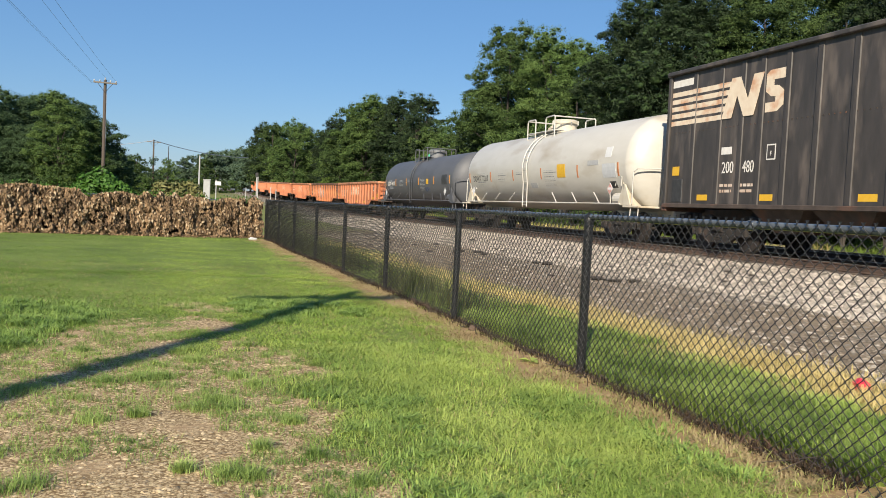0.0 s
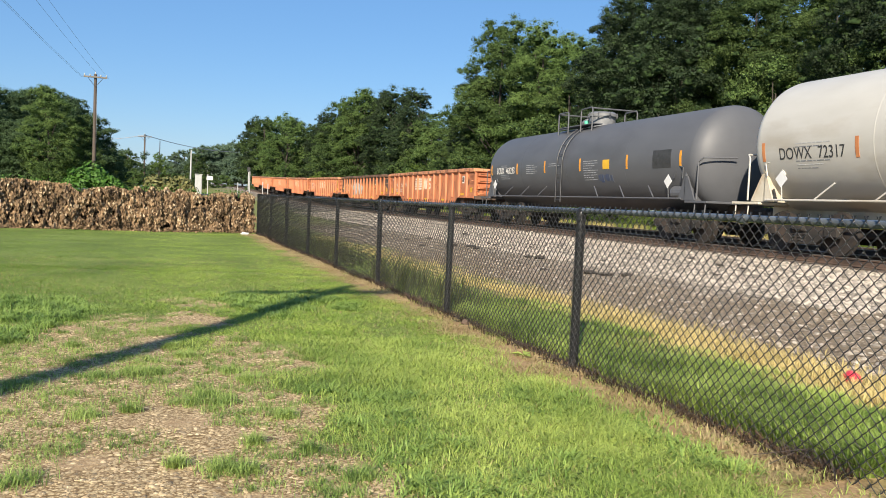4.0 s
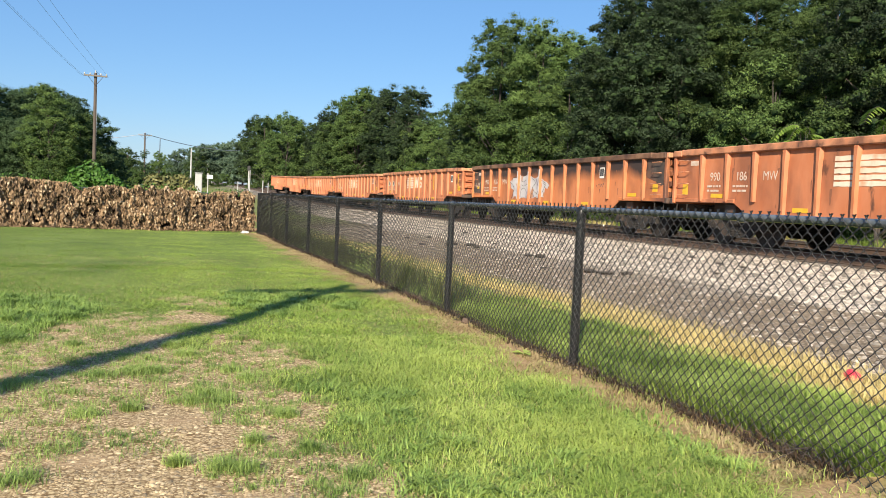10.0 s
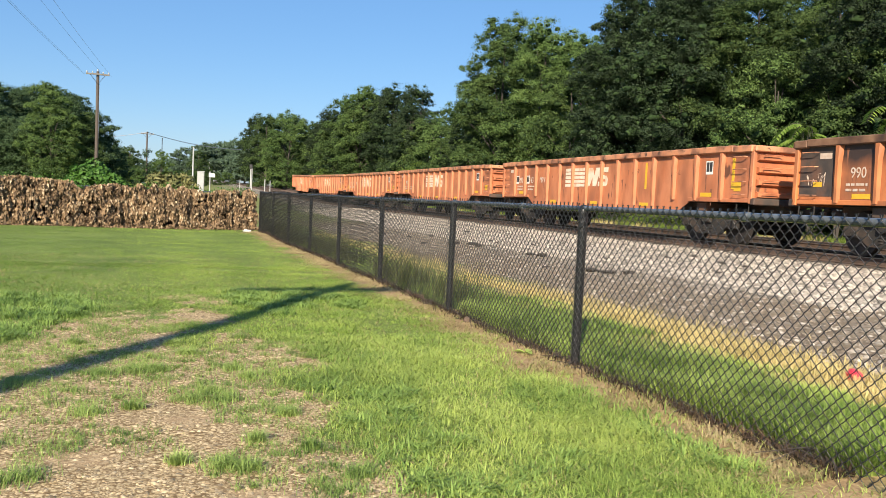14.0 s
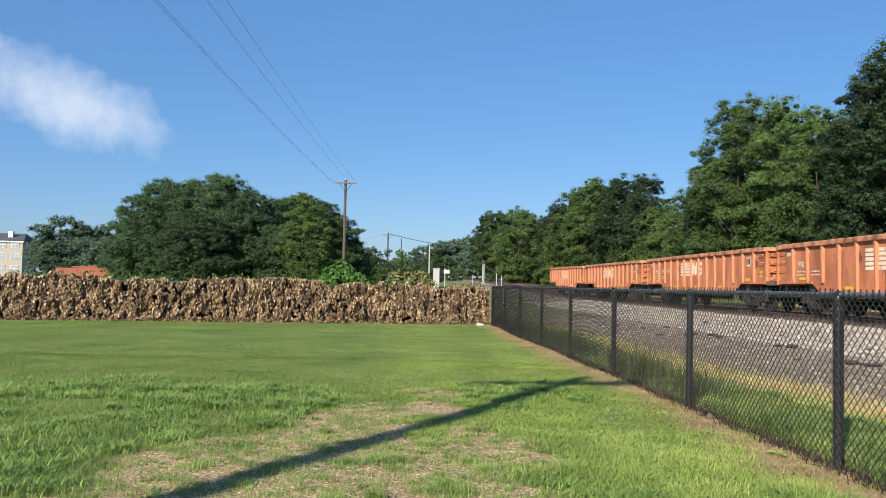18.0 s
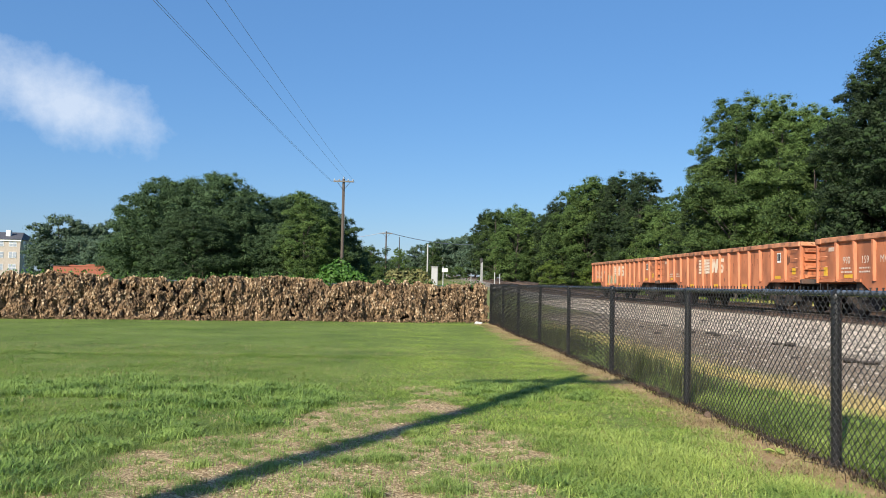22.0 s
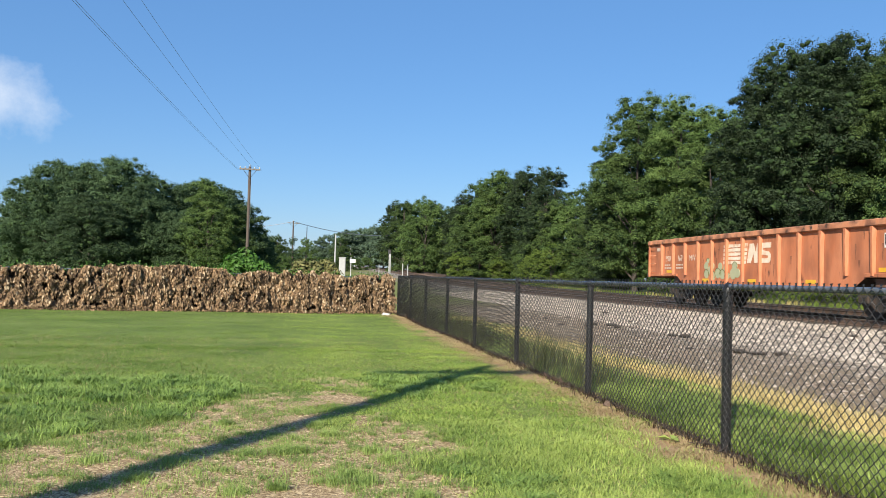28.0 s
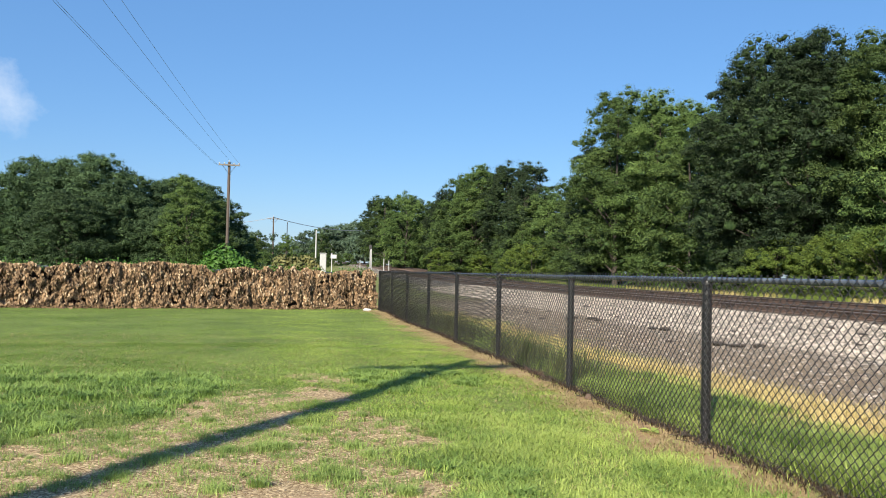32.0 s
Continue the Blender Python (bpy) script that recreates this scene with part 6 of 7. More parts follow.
    def curved(name, y0, y1, z0, z1, mat, label="", lift=0.006):
        n = 4
        g = Geo()
        zs = [z0 + (z1 - z0) * k / n for k in range(n + 1)]
        vs = [(on_tank(z) - lift, y, z) for z in zs for y in (y0, y1)] + [(on_tank(z) + 0.01, y, z) for z in zs for y in (y0, y1)]
        o = 2 * (n + 1)
        fs = [(2 * k, 2 * k + 1, 2 * k + 3, 2 * k + 2) for k in range(n)] + [(2 * k, 2 * k + 2, o + 2 * k + 2, o + 2 * k) for k in range(n)] + [(2 * k + 1, o + 2 * k + 1, o + 2 * k + 3, 2 * k + 3) for k in range(n)]
        return part(name, g.add(vs, fs), mat, car, label)

    for yy in (7.0, 4.3, 1.75, -1.0, -4.0, -6.75):
        curved("reflector", yy - 0.045, yy + 0.045, 2.02, 2.44, refl)
    for word, yy in zip(number.split(), (6.02, 4.98)):
        ob = writing("lettering", word, 0.36, ink, car, on_side(-r, yy, 2.16), squeeze=0.82)
        for v in ob.data.vertices:
            v.co.z += -on_tank(2.16 + v.co.y) - r + 0.005
    for k in range(9):
        zz = (2.42 - 0.075 * k)
        g = Geo()
        rr = random.Random(k + (5 if white else 9))
        for c, n in ((2.9, 4), (-1.75, 6), (0.9, 3 if white else 2), (5.5, 2)):
            if k < (9 if c == -1.75 else 5 if c == 2.9 else 2) or (c == 5.5 and 5 <= k <= 7):
                z = zz - (0.1 if c != 5.5 else 0.05)
                y = c + 0.5
                while y > c - rr.uniform(0.1, 0.5):
                    w = rr.uniform(0.05, 0.2)
                    xx = on_tank(z) - 0.005
                    g.box((xx, y - w, z), (xx + 0.02, y, z + 0.02))
                    y -= w + 0.03
        if g.v:
            tagged(part("small_print", g, (M_grey_parts if k % 2 else M_faint) if white else M_faint_dark, car), kind="stuff")
    curved("placard", -3.05 if white else -2.95, -2.4 if white else -2.55, 2.05, 2.52 if white else 2.34, M_yellow, "yellow warning panel")
    if white:
        curved("paper_label", -5.9, -6.3, 2.62, 2.95, M_white_trim, "white paper label")
        curved("grey_stencil", -4.75, -5.5, 2.40, 2.56, M_faint)
        curved("faded_stencil", 0.1, -0.5, 1.72, 1.90, M_faint)
        curved("test_table", -5.75, -6.6, 1.98, 2.42, M_paper, "pale printed inspection table")
        curved("black_patch", -6.1, -6.5, 1.66, 1.86, M_black_decal, "black painted patch")
    else:
        for q in range(5):
            curved("blue_tag", -3.1 + q * 0.19, -2.97 + q * 0.19 + 0.06 * (q % 2), 1.64 + 0.04 * (q % 3), 1.86 + 0.03 * (q % 2), BLUE_TAG, "blue spray paint")
        curved("dark_stencil", -5.4, -6.3, 2.0, 2.5, M_black_decal)
    for e in (-1, 1):
        d = 0.19
        g = Geo().prism([(e * 6.35, 1.62 - d), (e * 6.35 + d, 1.62), (e * 6.35, 1.62 + d), (e * 6.35 - d, 1.62)], -1.52, -1.51, "x")
        pl = part("hazard_placard", g, M_white_trim, car, "diamond placard")
        if white and e < 0:
            part("placard_face", Geo().prism([(e * 6.35, 1.62 - d * .9), (e * 6.35 + d * .9, 1.62), (e * 6.35, 1.62 + d * .9), (e * 6.35 - d * .9, 1.62)], -1.525, -1.521, "x"), M_pink, pl, "faded pink face")
            part("placard_bar", Geo().box((-1.53, e * 6.35 - 0.12, 1.59), (-1.526, e * 6.35 + 0.12, 1.66)), M_white_trim, pl)
        part("placard_post", Geo().tube([(-1.47, e * 6.35, 1.14), (-1.505, e * 6.35, 1.5)], 0.015, 5), trim, car)
    return car


BLUE_TAG = material("blue_spray_paint", (0.0234, 0.0468, 0.125), (0.078, 0.0858, 0.101), 5, 0.6)
white_tank = make_tank("cream-white tank car with a stained shell and orange strips", M_tank_white, M_tank_white, M_tank_white, 1.52, 2.46, "DOWX  72317", M_rust_refl, M_black_decal, M_yellow, True)
grey_tank = make_tank("slate-grey tank car with bright orange reflector strips", M_tank_grey, M_tank_grey, M_dark_iron, 1.44, 2.27, "ECUX  461213", M_orange_refl, M_decal, M_yellow, False)
CARS += [(white_tank, 24.0), (grey_tank, 41.1)]


def make_hopper():
    car = thing("coal_hopper_car", Matrix.Identity(4), "tall weathered black hopper car with white stripes", "train car", "train")
    half, z0, z1, w = 7.3, 1.14, 4.66, 1.46
    for s in (-1, 1):
        side = part("side_sheet", Geo().box((s * w - 0.012, -half, z0), (s * w + 0.012, half, z1)), M_hopper, car)
        rib = Geo().prism([(-0.028, -0.07), (0.0, -0.085), (0.0, 0.085), (-0.028, 0.07)], z0 + 0.02, z1 - 0.02, "z").mesh("rib", M_hopper)
        for y in (6.15, 5.05, 4.2, 3.5, 2.65, 1.7, 0.7, -0.3, -1.3, -2.3, -3.3, -4.3, -5.3, -6.3):
            part("rib", rib, None, side, m=pose(s * (w + 0.01), y, 0, 0, 0, 0 if s < 0 else 180))
        part("top_chord", Geo().box((s * w - 0.13, -half - 0.05, z1), (s * w + 0.13, half + 0.05, z1 + 0.11), 0.02), M_hopper, car)
        part("side_sill", Geo().box((s * w - 0.10, -half, z0 - 0.06), (s * w + 0.10, half, z0 + 0.05), 0.015), M_soot, car)
        g = Geo()
        y = -half + 0.3
        while y < half - 0.2:
            g.box((s * w - 0.022, y - 0.014, 3.08), (s * w + 0.022, y + 0.014, 3.108))
            y += 0.155
        part("rivet_row", g, M_soot, side)
    for e in (-1, 1):
        part("end_sheet", Geo().box((-w, e * half - 0.02, 2.0), (w, e * half + 0.02, z1)), M_hopper, car)
        part("slope_sheet", Geo().prism([(e * half, 2.05), (e * half, 2.0), (e * (half - 2.2), 1.1), (e * (half - 2.2), 1.15)], -w + 0.02, w - 0.02, "x"), M_hopper, car)
        part("end_chord", Geo().box((-w - 0.1, e * half - 0.09, z1 - 0.02), (w + 0.1, e * half + 0.09, z1 + 0.10), 0.02), M_hopper, car)
        part("end_sill", Geo().box((-1.5, e * half - 0.12, 0.98), (1.5, e * half + 0.14, 1.16), 0.02), M_soot, car)
        for q in (-1, 1):
            part("corner_post", Geo().box((q * w - 0.06, e * half - 0.07, z0), (q * w + 0.06, e * half + 0.07, z1), 0.015), M_hopper, car)
            part("ladder", ladder_geo(q * 1.2, e * half + e * 0.1, 1.4, 4.4, 9, 0.45, 0.012, "x"), M_soot, car)
        add_coupler(car, e * half, e)
        add_truck(car, e * 5.4)
    part("centre_sill", Geo().box((-0.25, -half, 0.74), (0.25, half, 1.08), 0.02), M_soot, car)
    for k in (-3, -1, 1, 3):
        part("hopper_bay", Geo().add([(-1.3, k - 0.9, 1.1), (1.3, k - 0.9, 1.1), (1.3, k + 0.9, 1.1), (-1.3, k + 0.9, 1.1), (-1.0, k - 0.35, 0.55), (1.0, k - 0.35, 0.55), (1.0, k + 0.35, 0.55), (-1.0, k + 0.35, 0.55)],
             [(0, 1, 5, 4), (1, 2, 6, 5), (2, 3, 7, 6), (3, 0, 4, 7), (4, 5, 6, 7)]), M_soot, car)
    x = -w - 0.012
    patch("white_band", car, M_decal, x, 7.2, 6.27, 4.34, 4.52)
    for k in range(5):
        za = 3.30 + 0.195 * k
        for a, b in ((7.2, 6.24), (6.06, 5.14), (4.96, 4.60 - 0.05 * k)):
            patch("stripe", car, M_brownwhite, x, a, b, za, za + 0.125)
        for a in (6.15, 5.05):
            patch("stripe", car, M_brownwhite, -w - 0.036, a + 0.068, a - 0.068, za, za + 0.125)
    for k, pts in enumerate(([(4.95, 3.30), (4.58, 3.30), (4.25, 4.27), (4.62, 4.27)], [(4.62, 4.27), (4.28, 4.27), (3.78, 3.30), (4.12, 3.30)], [(4.12, 3.30), (3.76, 3.30), (3.44, 4.27), (3.80, 4.27)])):
        part("mark_block", Geo().prism(pts, -w - 0.0375 - 0.001 * k, -w - 0.03, "x"), M_brownwhite, car)
    part("mark_scroll", Geo().prism([(3.38, 3.32), (2.98, 3.32), (2.78, 3.45), (2.78, 3.78), (2.95, 3.9), (3.12, 3.92), (3.12, 4.05), (2.75, 4.05), (2.75, 4.28), (3.25, 4.28), (3.38, 4.2), (3.38, 3.8), (3.2, 3.68), (3.05, 3.66), (3.05, 3.54), (3.38, 3.54)], x - 0.004, x, "x"), M_brownwhite, car)
    patch("maker_bar", car, M_decal, x, 4.9, 4.5, 2.42, 2.60)
    writing("lettering", "200", 0.40, M_decal, car, on_side(x - 0.003, 4.62, 2.08), squeeze=0.78)
    writing("lettering", "480", 0.40, M_decal, car, on_side(x - 0.003, 3.85, 2.08), squeeze=0.70)
    text_rows(car, M_decal_worn, x, 4.62, 1.62, 2, 0.55, 0.07, 0.14, 3)
    text_rows(car, M_decal_worn, x, 3.85, 1.62, 2, 0.5, 0.07, 0.14, 4)
    frame_plate = patch("plate_sign", car, M_decal, x, 3.22, 2.92, 2.22, 2.58)
    part("plate_panel", Geo().box((x - 0.007, 2.95, 2.25), (x - 0.004, 3.19, 2.55)), M_hopper, frame_plate)
    writing("lettering", "F", 0.16, M_decal, frame_plate, on_side(x - 0.009, 3.07, 2.36))
    for y, z, a, b in ((6.85, 1.95, 0.16, 0.24), (5.6, 1.28, 0.22, 0.15), (3.15, 1.28, 0.22, 0.15), (0.2, 1.28, 0.24, 0.15), (-2.8, 1.28, 0.24, 0.15)):
        patch("reflector", car, M_yellow, x, y - a, y + a, z, z + b)
    # Black block in place of a recess, whose darkness is put into its colour.
    part("air_box", Geo().box((-w - 0.03, 6.5, 1.22), (-w + 0.2, 6.98, 1.85), 0.02), M_black_decal, car)
    return car


CARS.append((make_hopper(), 14.6 - 7.3))


# ===== poles, wires, signals, buildings =====
def utility_pole(x, y, h, label, r=0.15, arm=2.4, arm_z=0.35, turn=0.0, arms=1):
    z = float(ground_z(x, y))
    pole = thing("utility_pole", pose(x, y, z, 0, 0, turn), label, "pole", "utility poles")
    part("shaft", Geo().tube([(0, 0, -0.5), (0.02, 0, h * 0.4), (0.0, 0, h)], r, 12, True, r * 0.68), M_pole, pole, smooth=True)
    bar = part("crossarm", Geo().box((-arm / 2, -r - 0.10, h - arm_z - 0.06), (arm / 2, -r + 0.0, h - arm_z + 0.06), 0.01), M_arm, pole)
    for k in range(1, arms):
        part("crossarm", Geo().box((-arm / 2, r, h - arm_z - 0.10 - 0.28 * k), (arm / 2, r + 0.1, h - arm_z + 0.06 - 0.28 * k), 0.01), M_arm, pole)
    for q in (-0.92, -0.45, 0.45, 0.92):
        part("insulator", Geo().lathe([(h - arm_z + 0.06, 0.02), (h - arm_z + 0.10, 0.05), (h - arm_z + 0.16, 0.055), (h - arm_z + 0.22, 0.02)], 10, "z", (q * arm / 2, -r - 0.05, 0)), M_grey_box, bar)
    for s in (-1, 1):
        part("brace", Geo().tube([(s * arm * 0.32, -r - 0.06, h - arm_z - 0.05), (0, -r, h - arm_z - 0.75)], 0.018, 5), M_wheel, bar)
    part("insulator_pin", Geo().lathe([(h, 0.03), (h + 0.12, 0.045), (h + 0.2, 0.02)], 10, "z"), M_grey_box, pole)
    part("ground_wire", Geo().tube([(r * 0.9, -0.05, 0), (r * 0.75, -0.05, h * 0.9)], 0.012, 5), M_wire, pole)
    return pole


def sag_wire(a, b, drop, r, label, n=26):
    a, b = Vector(a), Vector(b)
    pts = [a.lerp(b, k / n) - Vector((0, 0, 4 * drop * (k / n) * (1 - k / n))) for k in range(n + 1)]
    return tagged(part("cable", Geo().tube(pts, r, 5), M_wire), label, "cable", "overhead cables")


P1 = by_sight(3.72, 70.0)
P0 = (-6.9, -4.4)
utility_pole(*P1, 9.95, "brown timber utility pole with a pale crossarm behind the hedge", 0.16, 1.7, 0.25, 4)
utility_pole(*P0, 9.6, "brown timber utility pole standing on the lawn", 0.17, 2.3, 0.25, 0, 2)
for dx, z1, z0 in ((-0.98, 9.75, 9.5), (-0.86, 9.75, 9.45), (0.30, 9.9, 9.75), (0.98, 9.75, 9.5)):
    sag_wire((P1[0] + dx, P1[1], z1), (P0[0] + dx * 1.1, P0[1], z0), 0.45, 0.0066, "thin overhead power cable")
P2, P3 = by_sight(0.68, 150), by_sight(-6.0, 175)
utility_pole(*P2, 10.4 - float(ground_z(*P2)) + 0.3, "distant timber utility pole wrapped in dark vines", 0.17, 2.2, 0.4, 10)
ivy = thing("ivy_column", pose(P2[0], P2[1], float(ground_z(*P2))), "dark vines climbing a utility pole", "vine")
rs = np.random.RandomState(5)
c = np.stack([rs.normal(0, 0.35, 26), rs.normal(0, 0.35, 26), rs.uniform(1.0, 6.5, 26)], 1)
c[:, :2] *= (1.6 - c[:, 2:3] / 6)
v, f = leaf_cloud(rs, c, np.full(26, 0.55), 26, 0.3)
part("leaves", raw_mesh("leaves", v, f, M_leaf_dark), None, ivy)
sag_wire((P2[0], P2[1], 10.6), (*by_sight(9, 165), 10.2), 1.2, 0.05, "thick overhead cable far off")
sag_wire((P2[0], P2[1], 10.6), (*by_sight(-7.5, 215), 13.0), 1.6, 0.06, "thick overhead cable far off")
for az, r, h, w in ((-0.26, 210, 13.2, 0.12), (-2.24, 120, 7.0, 0.13), (-1.2, 250, 11.0, 0.14), (-3.6, 260, 11.5, 0.16), (-4.2, 280, 12.0, 0.16)):
    px, py = by_sight(az, r)
    q = thing("metal_pole", pose(px, py, float(ground_z(px, py))), "slim grey metal pole far down the line", "pole", "far poles")
    part("shaft", Geo().tube([(0, 0, -0.4), (0, 0, h - float(ground_z(px, py)))], w, 8, True, w * 0.7), M_grey_box if az < -2 else M_wheel, q)
    part("cap", Geo().lathe([(0, w * 0.75), (0.12, w * 0.3)], 8, "z", (0, 0, h - float(ground_z(px, py)))), M_grey_box, q)
for az, r, h in ((-3.3, 230, 9), (-4.5, 250, 9.6), (-3.9, 240, 9.2)):
    px, py = by_sight(az, r)
    gz = float(ground_z(px, py))
    q = thing("street_lamp", pose(px, py, gz), "pale street lamp far down the line", "street lamp", "street lamps")
    part("post", Geo().tube([(0, 0, -0.3), (0, 0, h - gz), (0.3, 0, h - gz + 0.3), (1.0, 0, h - gz + 0.35)], 0.12, 6), M_grey_box, q)
    part("lamp_head", Geo().box((0.9, -0.2, h - gz + 0.2), (1.9, 0.2, h - gz + 0.42), 0.05), M_grey_box, q)
# signal case, board and marker posts by the line
px, py = by_sight(-2.75, 95)
gz = float(ground_z(px, py))
q = thing("signal_cabinet", pose(px, py, gz), "pale grey signal cabinet by the track", "cabinet")
part("body", Geo().box((-0.36, -0.4, 0), (0.36, 0.4, 3.2 - gz), 0.03), M_grey_box, q)
part("roof", Geo().box((-0.42, -0.48, 3.2 - gz), (0.42, 0.48, 3.28 - gz), 0.02), M_grey_box, q)
part("door", Geo().box((-0.30, -0.43, 0.2), (0.30, -0.4, 3.1 - gz), 0.01), M_grey_box, q)
px, py = by_sight(-3.35, 100)
gz = float(ground_z(px, py))
q = thing("track_sign", pose(px, py, gz), "small white board on a post by the track", "sign")
part("post", Geo().tube([(0, 0, -0.2), (0, 0, 3.4 - gz)], 0.06, 8), M_grey_box, q)
part("board", Geo().box((-0.15, -0.09, 2.75 - gz), (0.55, -0.06, 3.2 - gz), 0.01), M_white_trim, q)
for az, r, top in ((-6.08, 105, 4.1), (-6.95, 100, 2.8), (-7.3, 108, 2.7), (-5.3, 120, 2.9)):
    px, py = by_sight(az, r)
    h = top - float(ground_z(px, py))
    q = thing("marker_post", pose(px, py, float(ground_z(px, py))), "short white marker post beside the line", "post", "marker posts")
    part("post", Geo().lathe([(-0.2, 0.055), (h, 0.055), (h + 0.05, 0.03)], 10, "z"), M_grey_box, q)
px, py = by_sight(-6.0, 150)
gz = float(ground_z(px, py))
q = thing("signal_mast", pose(px, py, gz), "slim railway signal mast with a dark head", "signal")
part("mast", Geo().tube([(0, 0, -0.2), (0, 0, 5.6 - gz)], 0.11, 8), M_grey_box, q)
part("signal_head", Geo().box((-0.25, -0.2, 5.3 - gz), (0.25, 0.2, 6.1 - gz), 0.04), M_black_decal, q)
part("arm", Geo().tube([(0, 0, 4.6 - gz), (1.4, 0, 4.6 - gz)], 0.05, 6), M_wheel, q)


def school():
    """A buff-brick block with a dark hipped roof, far behind the trees."""
    px, py = by_sight(23.97, 250)
    gz = float(ground_z(px, py))
    b = thing("brick_building", pose(px, py, gz, 0, 0, 4), "buff brick building with white windows and a dark hipped roof", "building")
    front, deep, top = 32.0, 10.8, 11.0 - gz
    part("wall", Geo().box((-front, 0, -0.5), (0, deep, top)), M_buff, b)
    roof = part("roof", Geo().add([(-front - 0.5, -0.6, top), (0.5, -0.6, top), (0.5, deep + 0.6, top), (-front - 0.5, deep + 0.6, top), (-front + 4, deep / 2, top + 2.2), (-1.2, deep / 2, top + 2.2)],
         [(0, 1, 5, 4), (1, 2, 5), (2, 3, 4, 5), (3, 0, 4), (0, 3, 2, 1)]), M_slate, b)
    part("chimney", Geo().box((-4.6, 2.0, top + 0.4), (-3.4, 3.2, top + 2.6), 0.03), M_white_trim, roof)
    part("cornice", Geo().box((-front - 0.3, -0.4, top - 0.5), (0.3, -0.02, top - 0.01), 0.02), M_white_trim, b)
    for z in (1.6, 4.9, 8.0):
        for k in range(9):
            x = -1.9 - k * 3.3
            w = part("window", Geo().box((x - 1.0, -0.10, z), (x + 1.0, 0.0, z + 1.7)), M_white_trim, b)
            for i in (0, 1):
                for j in (0, 1):
                    part("pane", Geo().box((x - 0.9 + i * 0.95, -0.13, z + 0.08 + j * 0.82), (x - 0.05 + i * 0.95, -0.095, z + 0.80 + j * 0.82)), M_pane, w)
        for k in range(2):
            y = 2.6 + 5.0 * k
            part("window", Geo().box((0.0, y - 0.7, z), (0.08, y + 0.7, z + 1.7)), M_pane, b)
    px, py = by_sight(20.0, 108)
    gz = float(ground_z(px, py))
    b = thing("red_brick_building", pose(px, py, gz, 0, 0, 20), "low red brick building with a stepped parapet", "building")
    part("wall", Geo().box((-3.9, 0, -0.5), (5.0, 8, 2.52 - gz)), M_brick, b)
    part("parapet", Geo().box((-2.2, -0.05, 2.52 - gz), (2.4, 0.3, 2.68 - gz)).box((-0.3, -0.06, 2.68 - gz), (0.6, 0.3, 2.80 - gz)), M_brick, b)
    for x0, x1 in ((-4.0, -2.2), (2.4, 5.1)):
        part("coping", Geo().box((x0, -0.1, 2.52 - gz), (x1, 0.35, 2.59 - gz)), M_soot, b)


school()


def small_litter():
    rs = random.Random(3)

    def crumple(name, x, y, r, mat, label, cat, flat=0.6, stretch=1.0):
        bm = bmesh.new()
        bmesh.ops.create_icosphere(bm, subdivisions=2, radius=r)
        for vv in bm.verts:
            vv.co *= rs.uniform(0.7, 1.25)
            vv.co.z *= flat
            vv.co.x *= stretch
        me = bpy.data.meshes.new(name)
        bm.to_mesh(me)
        bm.free()
        me.materials.append(mat)
        ob = new(name, me)
        ob.matrix_basis = pose(x, y, float(ground_z(x, y)) + r * flat * 0.6)
        tagged(ob, label, cat)

    crumple("paper_litter", 2.72, 26.5, 0.12, M_litter, "crumpled white litter on the grass by the hedge", "litter", 0.45)
    crumple("red_cup", 5.13, 4.88, 0.068, M_red, "crushed red plastic cup in the dry grass", "litter", 0.8)
    crumple("tan_stone", 3.10, 7.95, 0.042, M_stem, "tan stone at the foot of the fence", "stone", 0.8)
    for k in range(3):
        a = k * 2.0
        g = Geo().add([(0, 0, 0.02), (0.05, 0.035, 0.045), (0.12, 0, 0.03), (0.05, -0.035, 0.045)], [(0, 1, 2, 3)])
        if k == 0:
            leafy_sprig = thing("broad_leaf_weed", pose(2.96, 6.2, float(ground_z(2.96, 6.2))), "pale green broad leaves lying by the fence", "weed")
        part("leaf", g, M_blade_lit, leafy_sprig, m=pose(0, 0, 0, 0, 0, 40 + 115 * k))
    for k in range(30):
        y = 9 + 19 * rs.random()
        x = TRACK_X + TRACK_M * y - rs.uniform(2.4, 7.6)
        crumple("dark_clod", x, y, rs.uniform(0.05, 0.11), M_clod, "dark clod of cinder and rotten tie wood on the gravel", "clod", rs.uniform(0.3, 0.6), rs.uniform(0.9, 1.8))


small_litter()


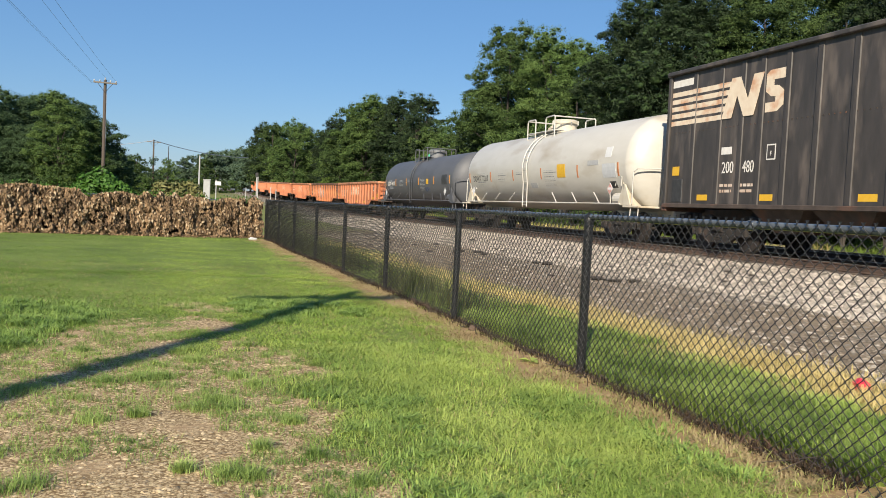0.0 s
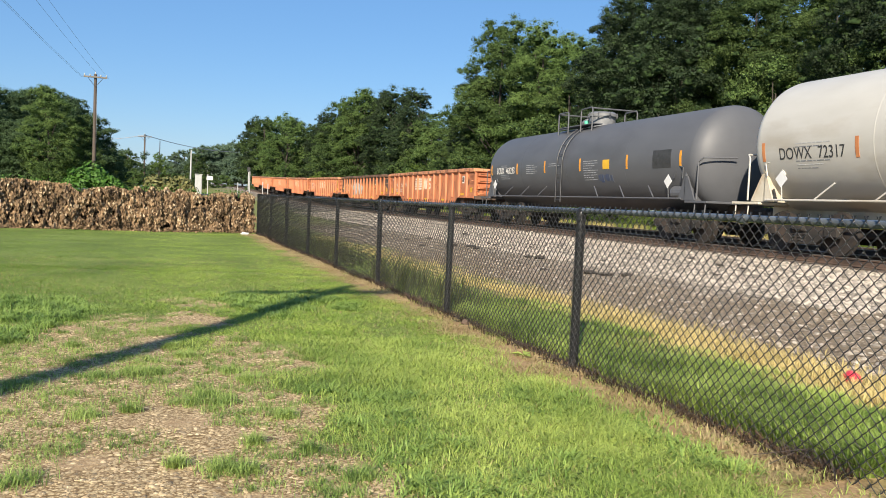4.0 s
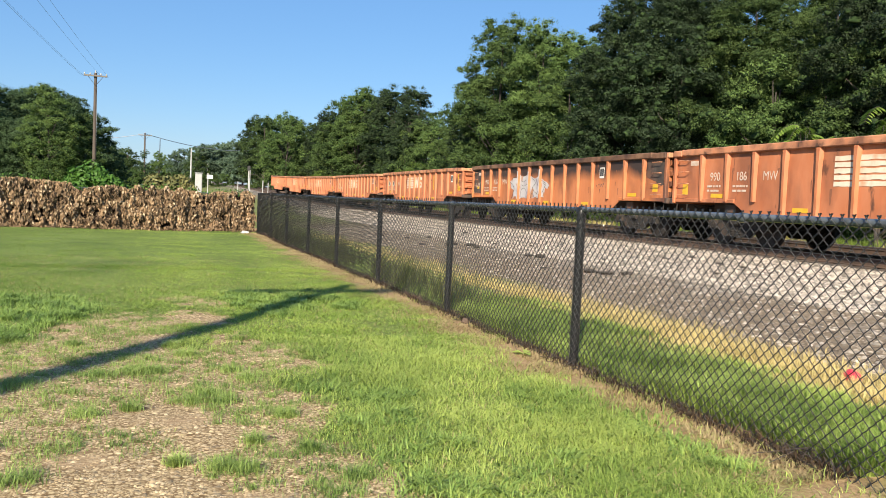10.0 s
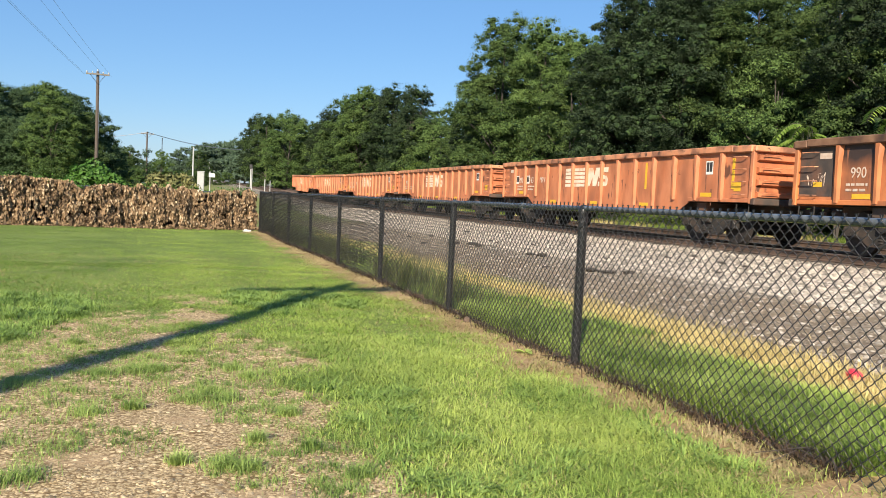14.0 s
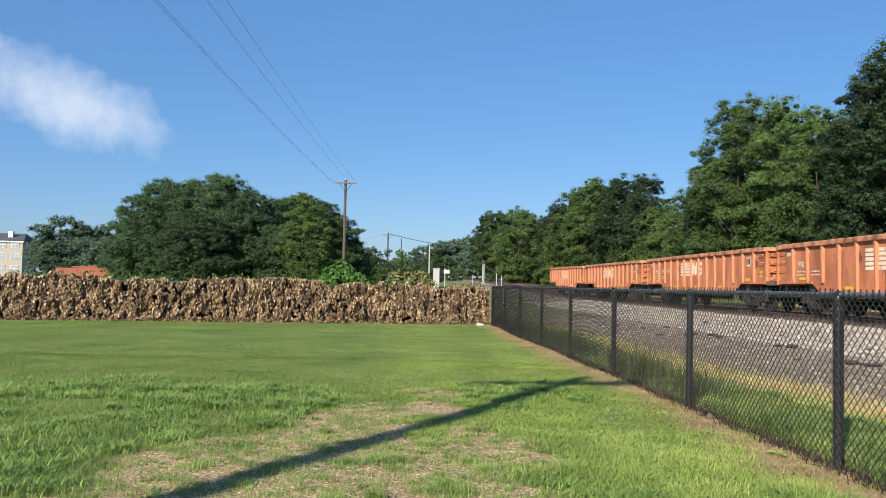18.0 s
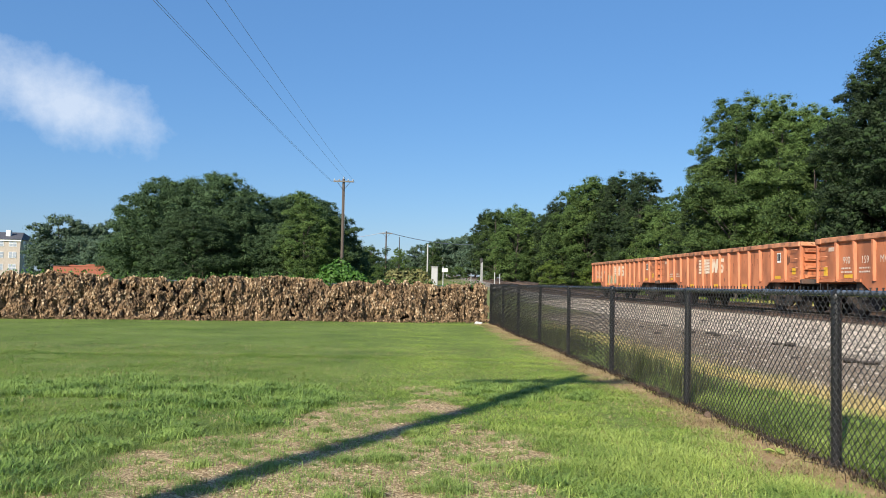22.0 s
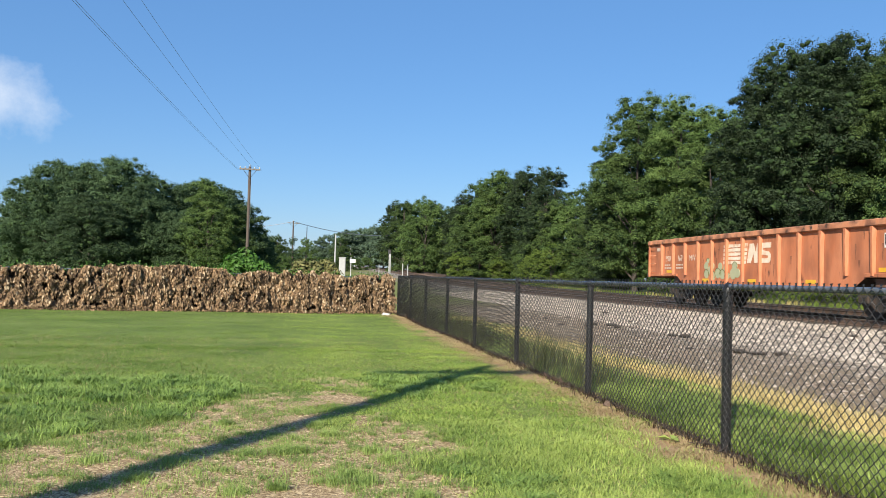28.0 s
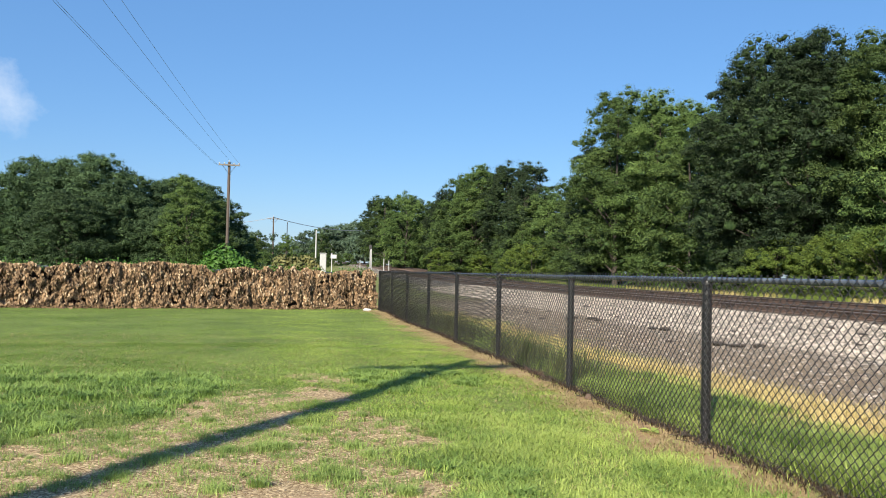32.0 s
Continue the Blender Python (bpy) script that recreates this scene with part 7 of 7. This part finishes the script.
# ===== cloud: a thin far sheet, high up =====
def build_cloud():
    m = bpy.data.materials.new("thin_cloud")
    m.use_nodes = True
    n, l = m.node_tree.nodes, m.node_tree.links
    n.remove(n["Principled BSDF"])
    em, tr, mx = n.new("ShaderNodeEmission"), n.new("ShaderNodeBsdfTransparent"), n.new("ShaderNodeMixShader")
    em.inputs["Color"].default_value, em.inputs["Strength"].default_value = (0.86, 0.92, 1.0, 1), 0.56
    tc = n.new("ShaderNodeTexCoord")
    ns = n.new("ShaderNodeTexNoise")
    ns.inputs["Scale"].default_value, ns.inputs["Detail"].default_value, ns.inputs["Roughness"].default_value = 0.016, 8, 0.62
    l.new(tc.outputs["Object"], ns.inputs["Vector"])
    at = n.new("ShaderNodeAttribute")
    at.attribute_name = "thick"
    ad = n.new("ShaderNodeMath")
    ad.operation = "ADD"
    l.new(ns.outputs["Fac"], ad.inputs[0])
    l.new(at.outputs["Fac"], ad.inputs[1])
    mr = n.new("ShaderNodeMapRange")
    mr.inputs["From Min"].default_value, mr.inputs["From Max"].default_value = 0.72, 1.42
    mr.inputs["To Max"].default_value = 0.75
    l.new(ad.outputs[0], mr.inputs["Value"])
    l.new(mr.outputs["Result"], mx.inputs[0])
    l.new(tr.outputs[0], mx.inputs[1])
    l.new(em.outputs[0], mx.inputs[2])
    l.new(mx.outputs[0], n["Material Output"].inputs["Surface"])
    R = 1500.0
    us, vs = np.linspace(-380, 330, 60), np.linspace(-200, 220, 40)
    gu, gv = np.meshgrid(us, vs)
    k = np.arange(39)[:, None] * 60 + np.arange(59)[None]
    k = k.ravel()
    me = raw_mesh("cloud", np.stack([gu.ravel(), 8 * np.sin(gu.ravel() / 90), gv.ravel()], 1), np.stack([k, k + 1, k + 61, k + 60], 1), m, True)
    main = 1.0 - np.hypot((gu + 25) / 235, (gv + 12 + 0.24 * (gu + 25)) / 98)
    wisp = 0.75 - np.hypot((gu + 150) / 90, (gv - 95 + 0.9 * (gu + 150)) / 50)
    body = np.maximum(main, wisp)
    a = me.attributes.new("thick", "FLOAT", "POINT")
    a.data.foreach_set("value", np.clip(body * 1.1, -1, 0.85).ravel().astype(np.float32))
    x, y = by_sight(21.0, R)
    ob = new("cloud", me)
    ob.matrix_basis = pose(x, y, 1.3 + 0.205 * R, 0, 0, 21.0)
    tagged(ob, "thin white wispy cloud low in the sky", "cloud", kind="structure")


build_cloud()


# ===== what moves =====
def travelled(t):
    return 5.1789 * t + 0.003345 * t * t / 2 - 0.001048 * t ** 3 / 3


def motions():
    k = math.hypot(1, TRACK_M)
    for car, s0 in CARS:
        rows = []
        for i in range(0, 33):
            t = float(i)
            y = 5 + (s0 - travelled(t)) / k
            a, b = float(rail_z(y - 5.5)), float(rail_z(y + 5.5))
            rows.append((t, pose(TRACK_X + TRACK_M * y, y, (a + b) / 2, math.degrees(math.atan2(b - a, 11.0)), 0, HEADING)))
        walk(car, rows)
    spins = []
    n = int(32 * FPS / 4)
    for i in range(n + 1):
        t = i * 4 / FPS
        spins.append((t, math.degrees(travelled(t) / 0.46)))
    for owner, q, wheel in WHEELSETS:
        walk(wheel, [(t, pose(0, q, 0.46, a)) for t, a in spins])


motions()
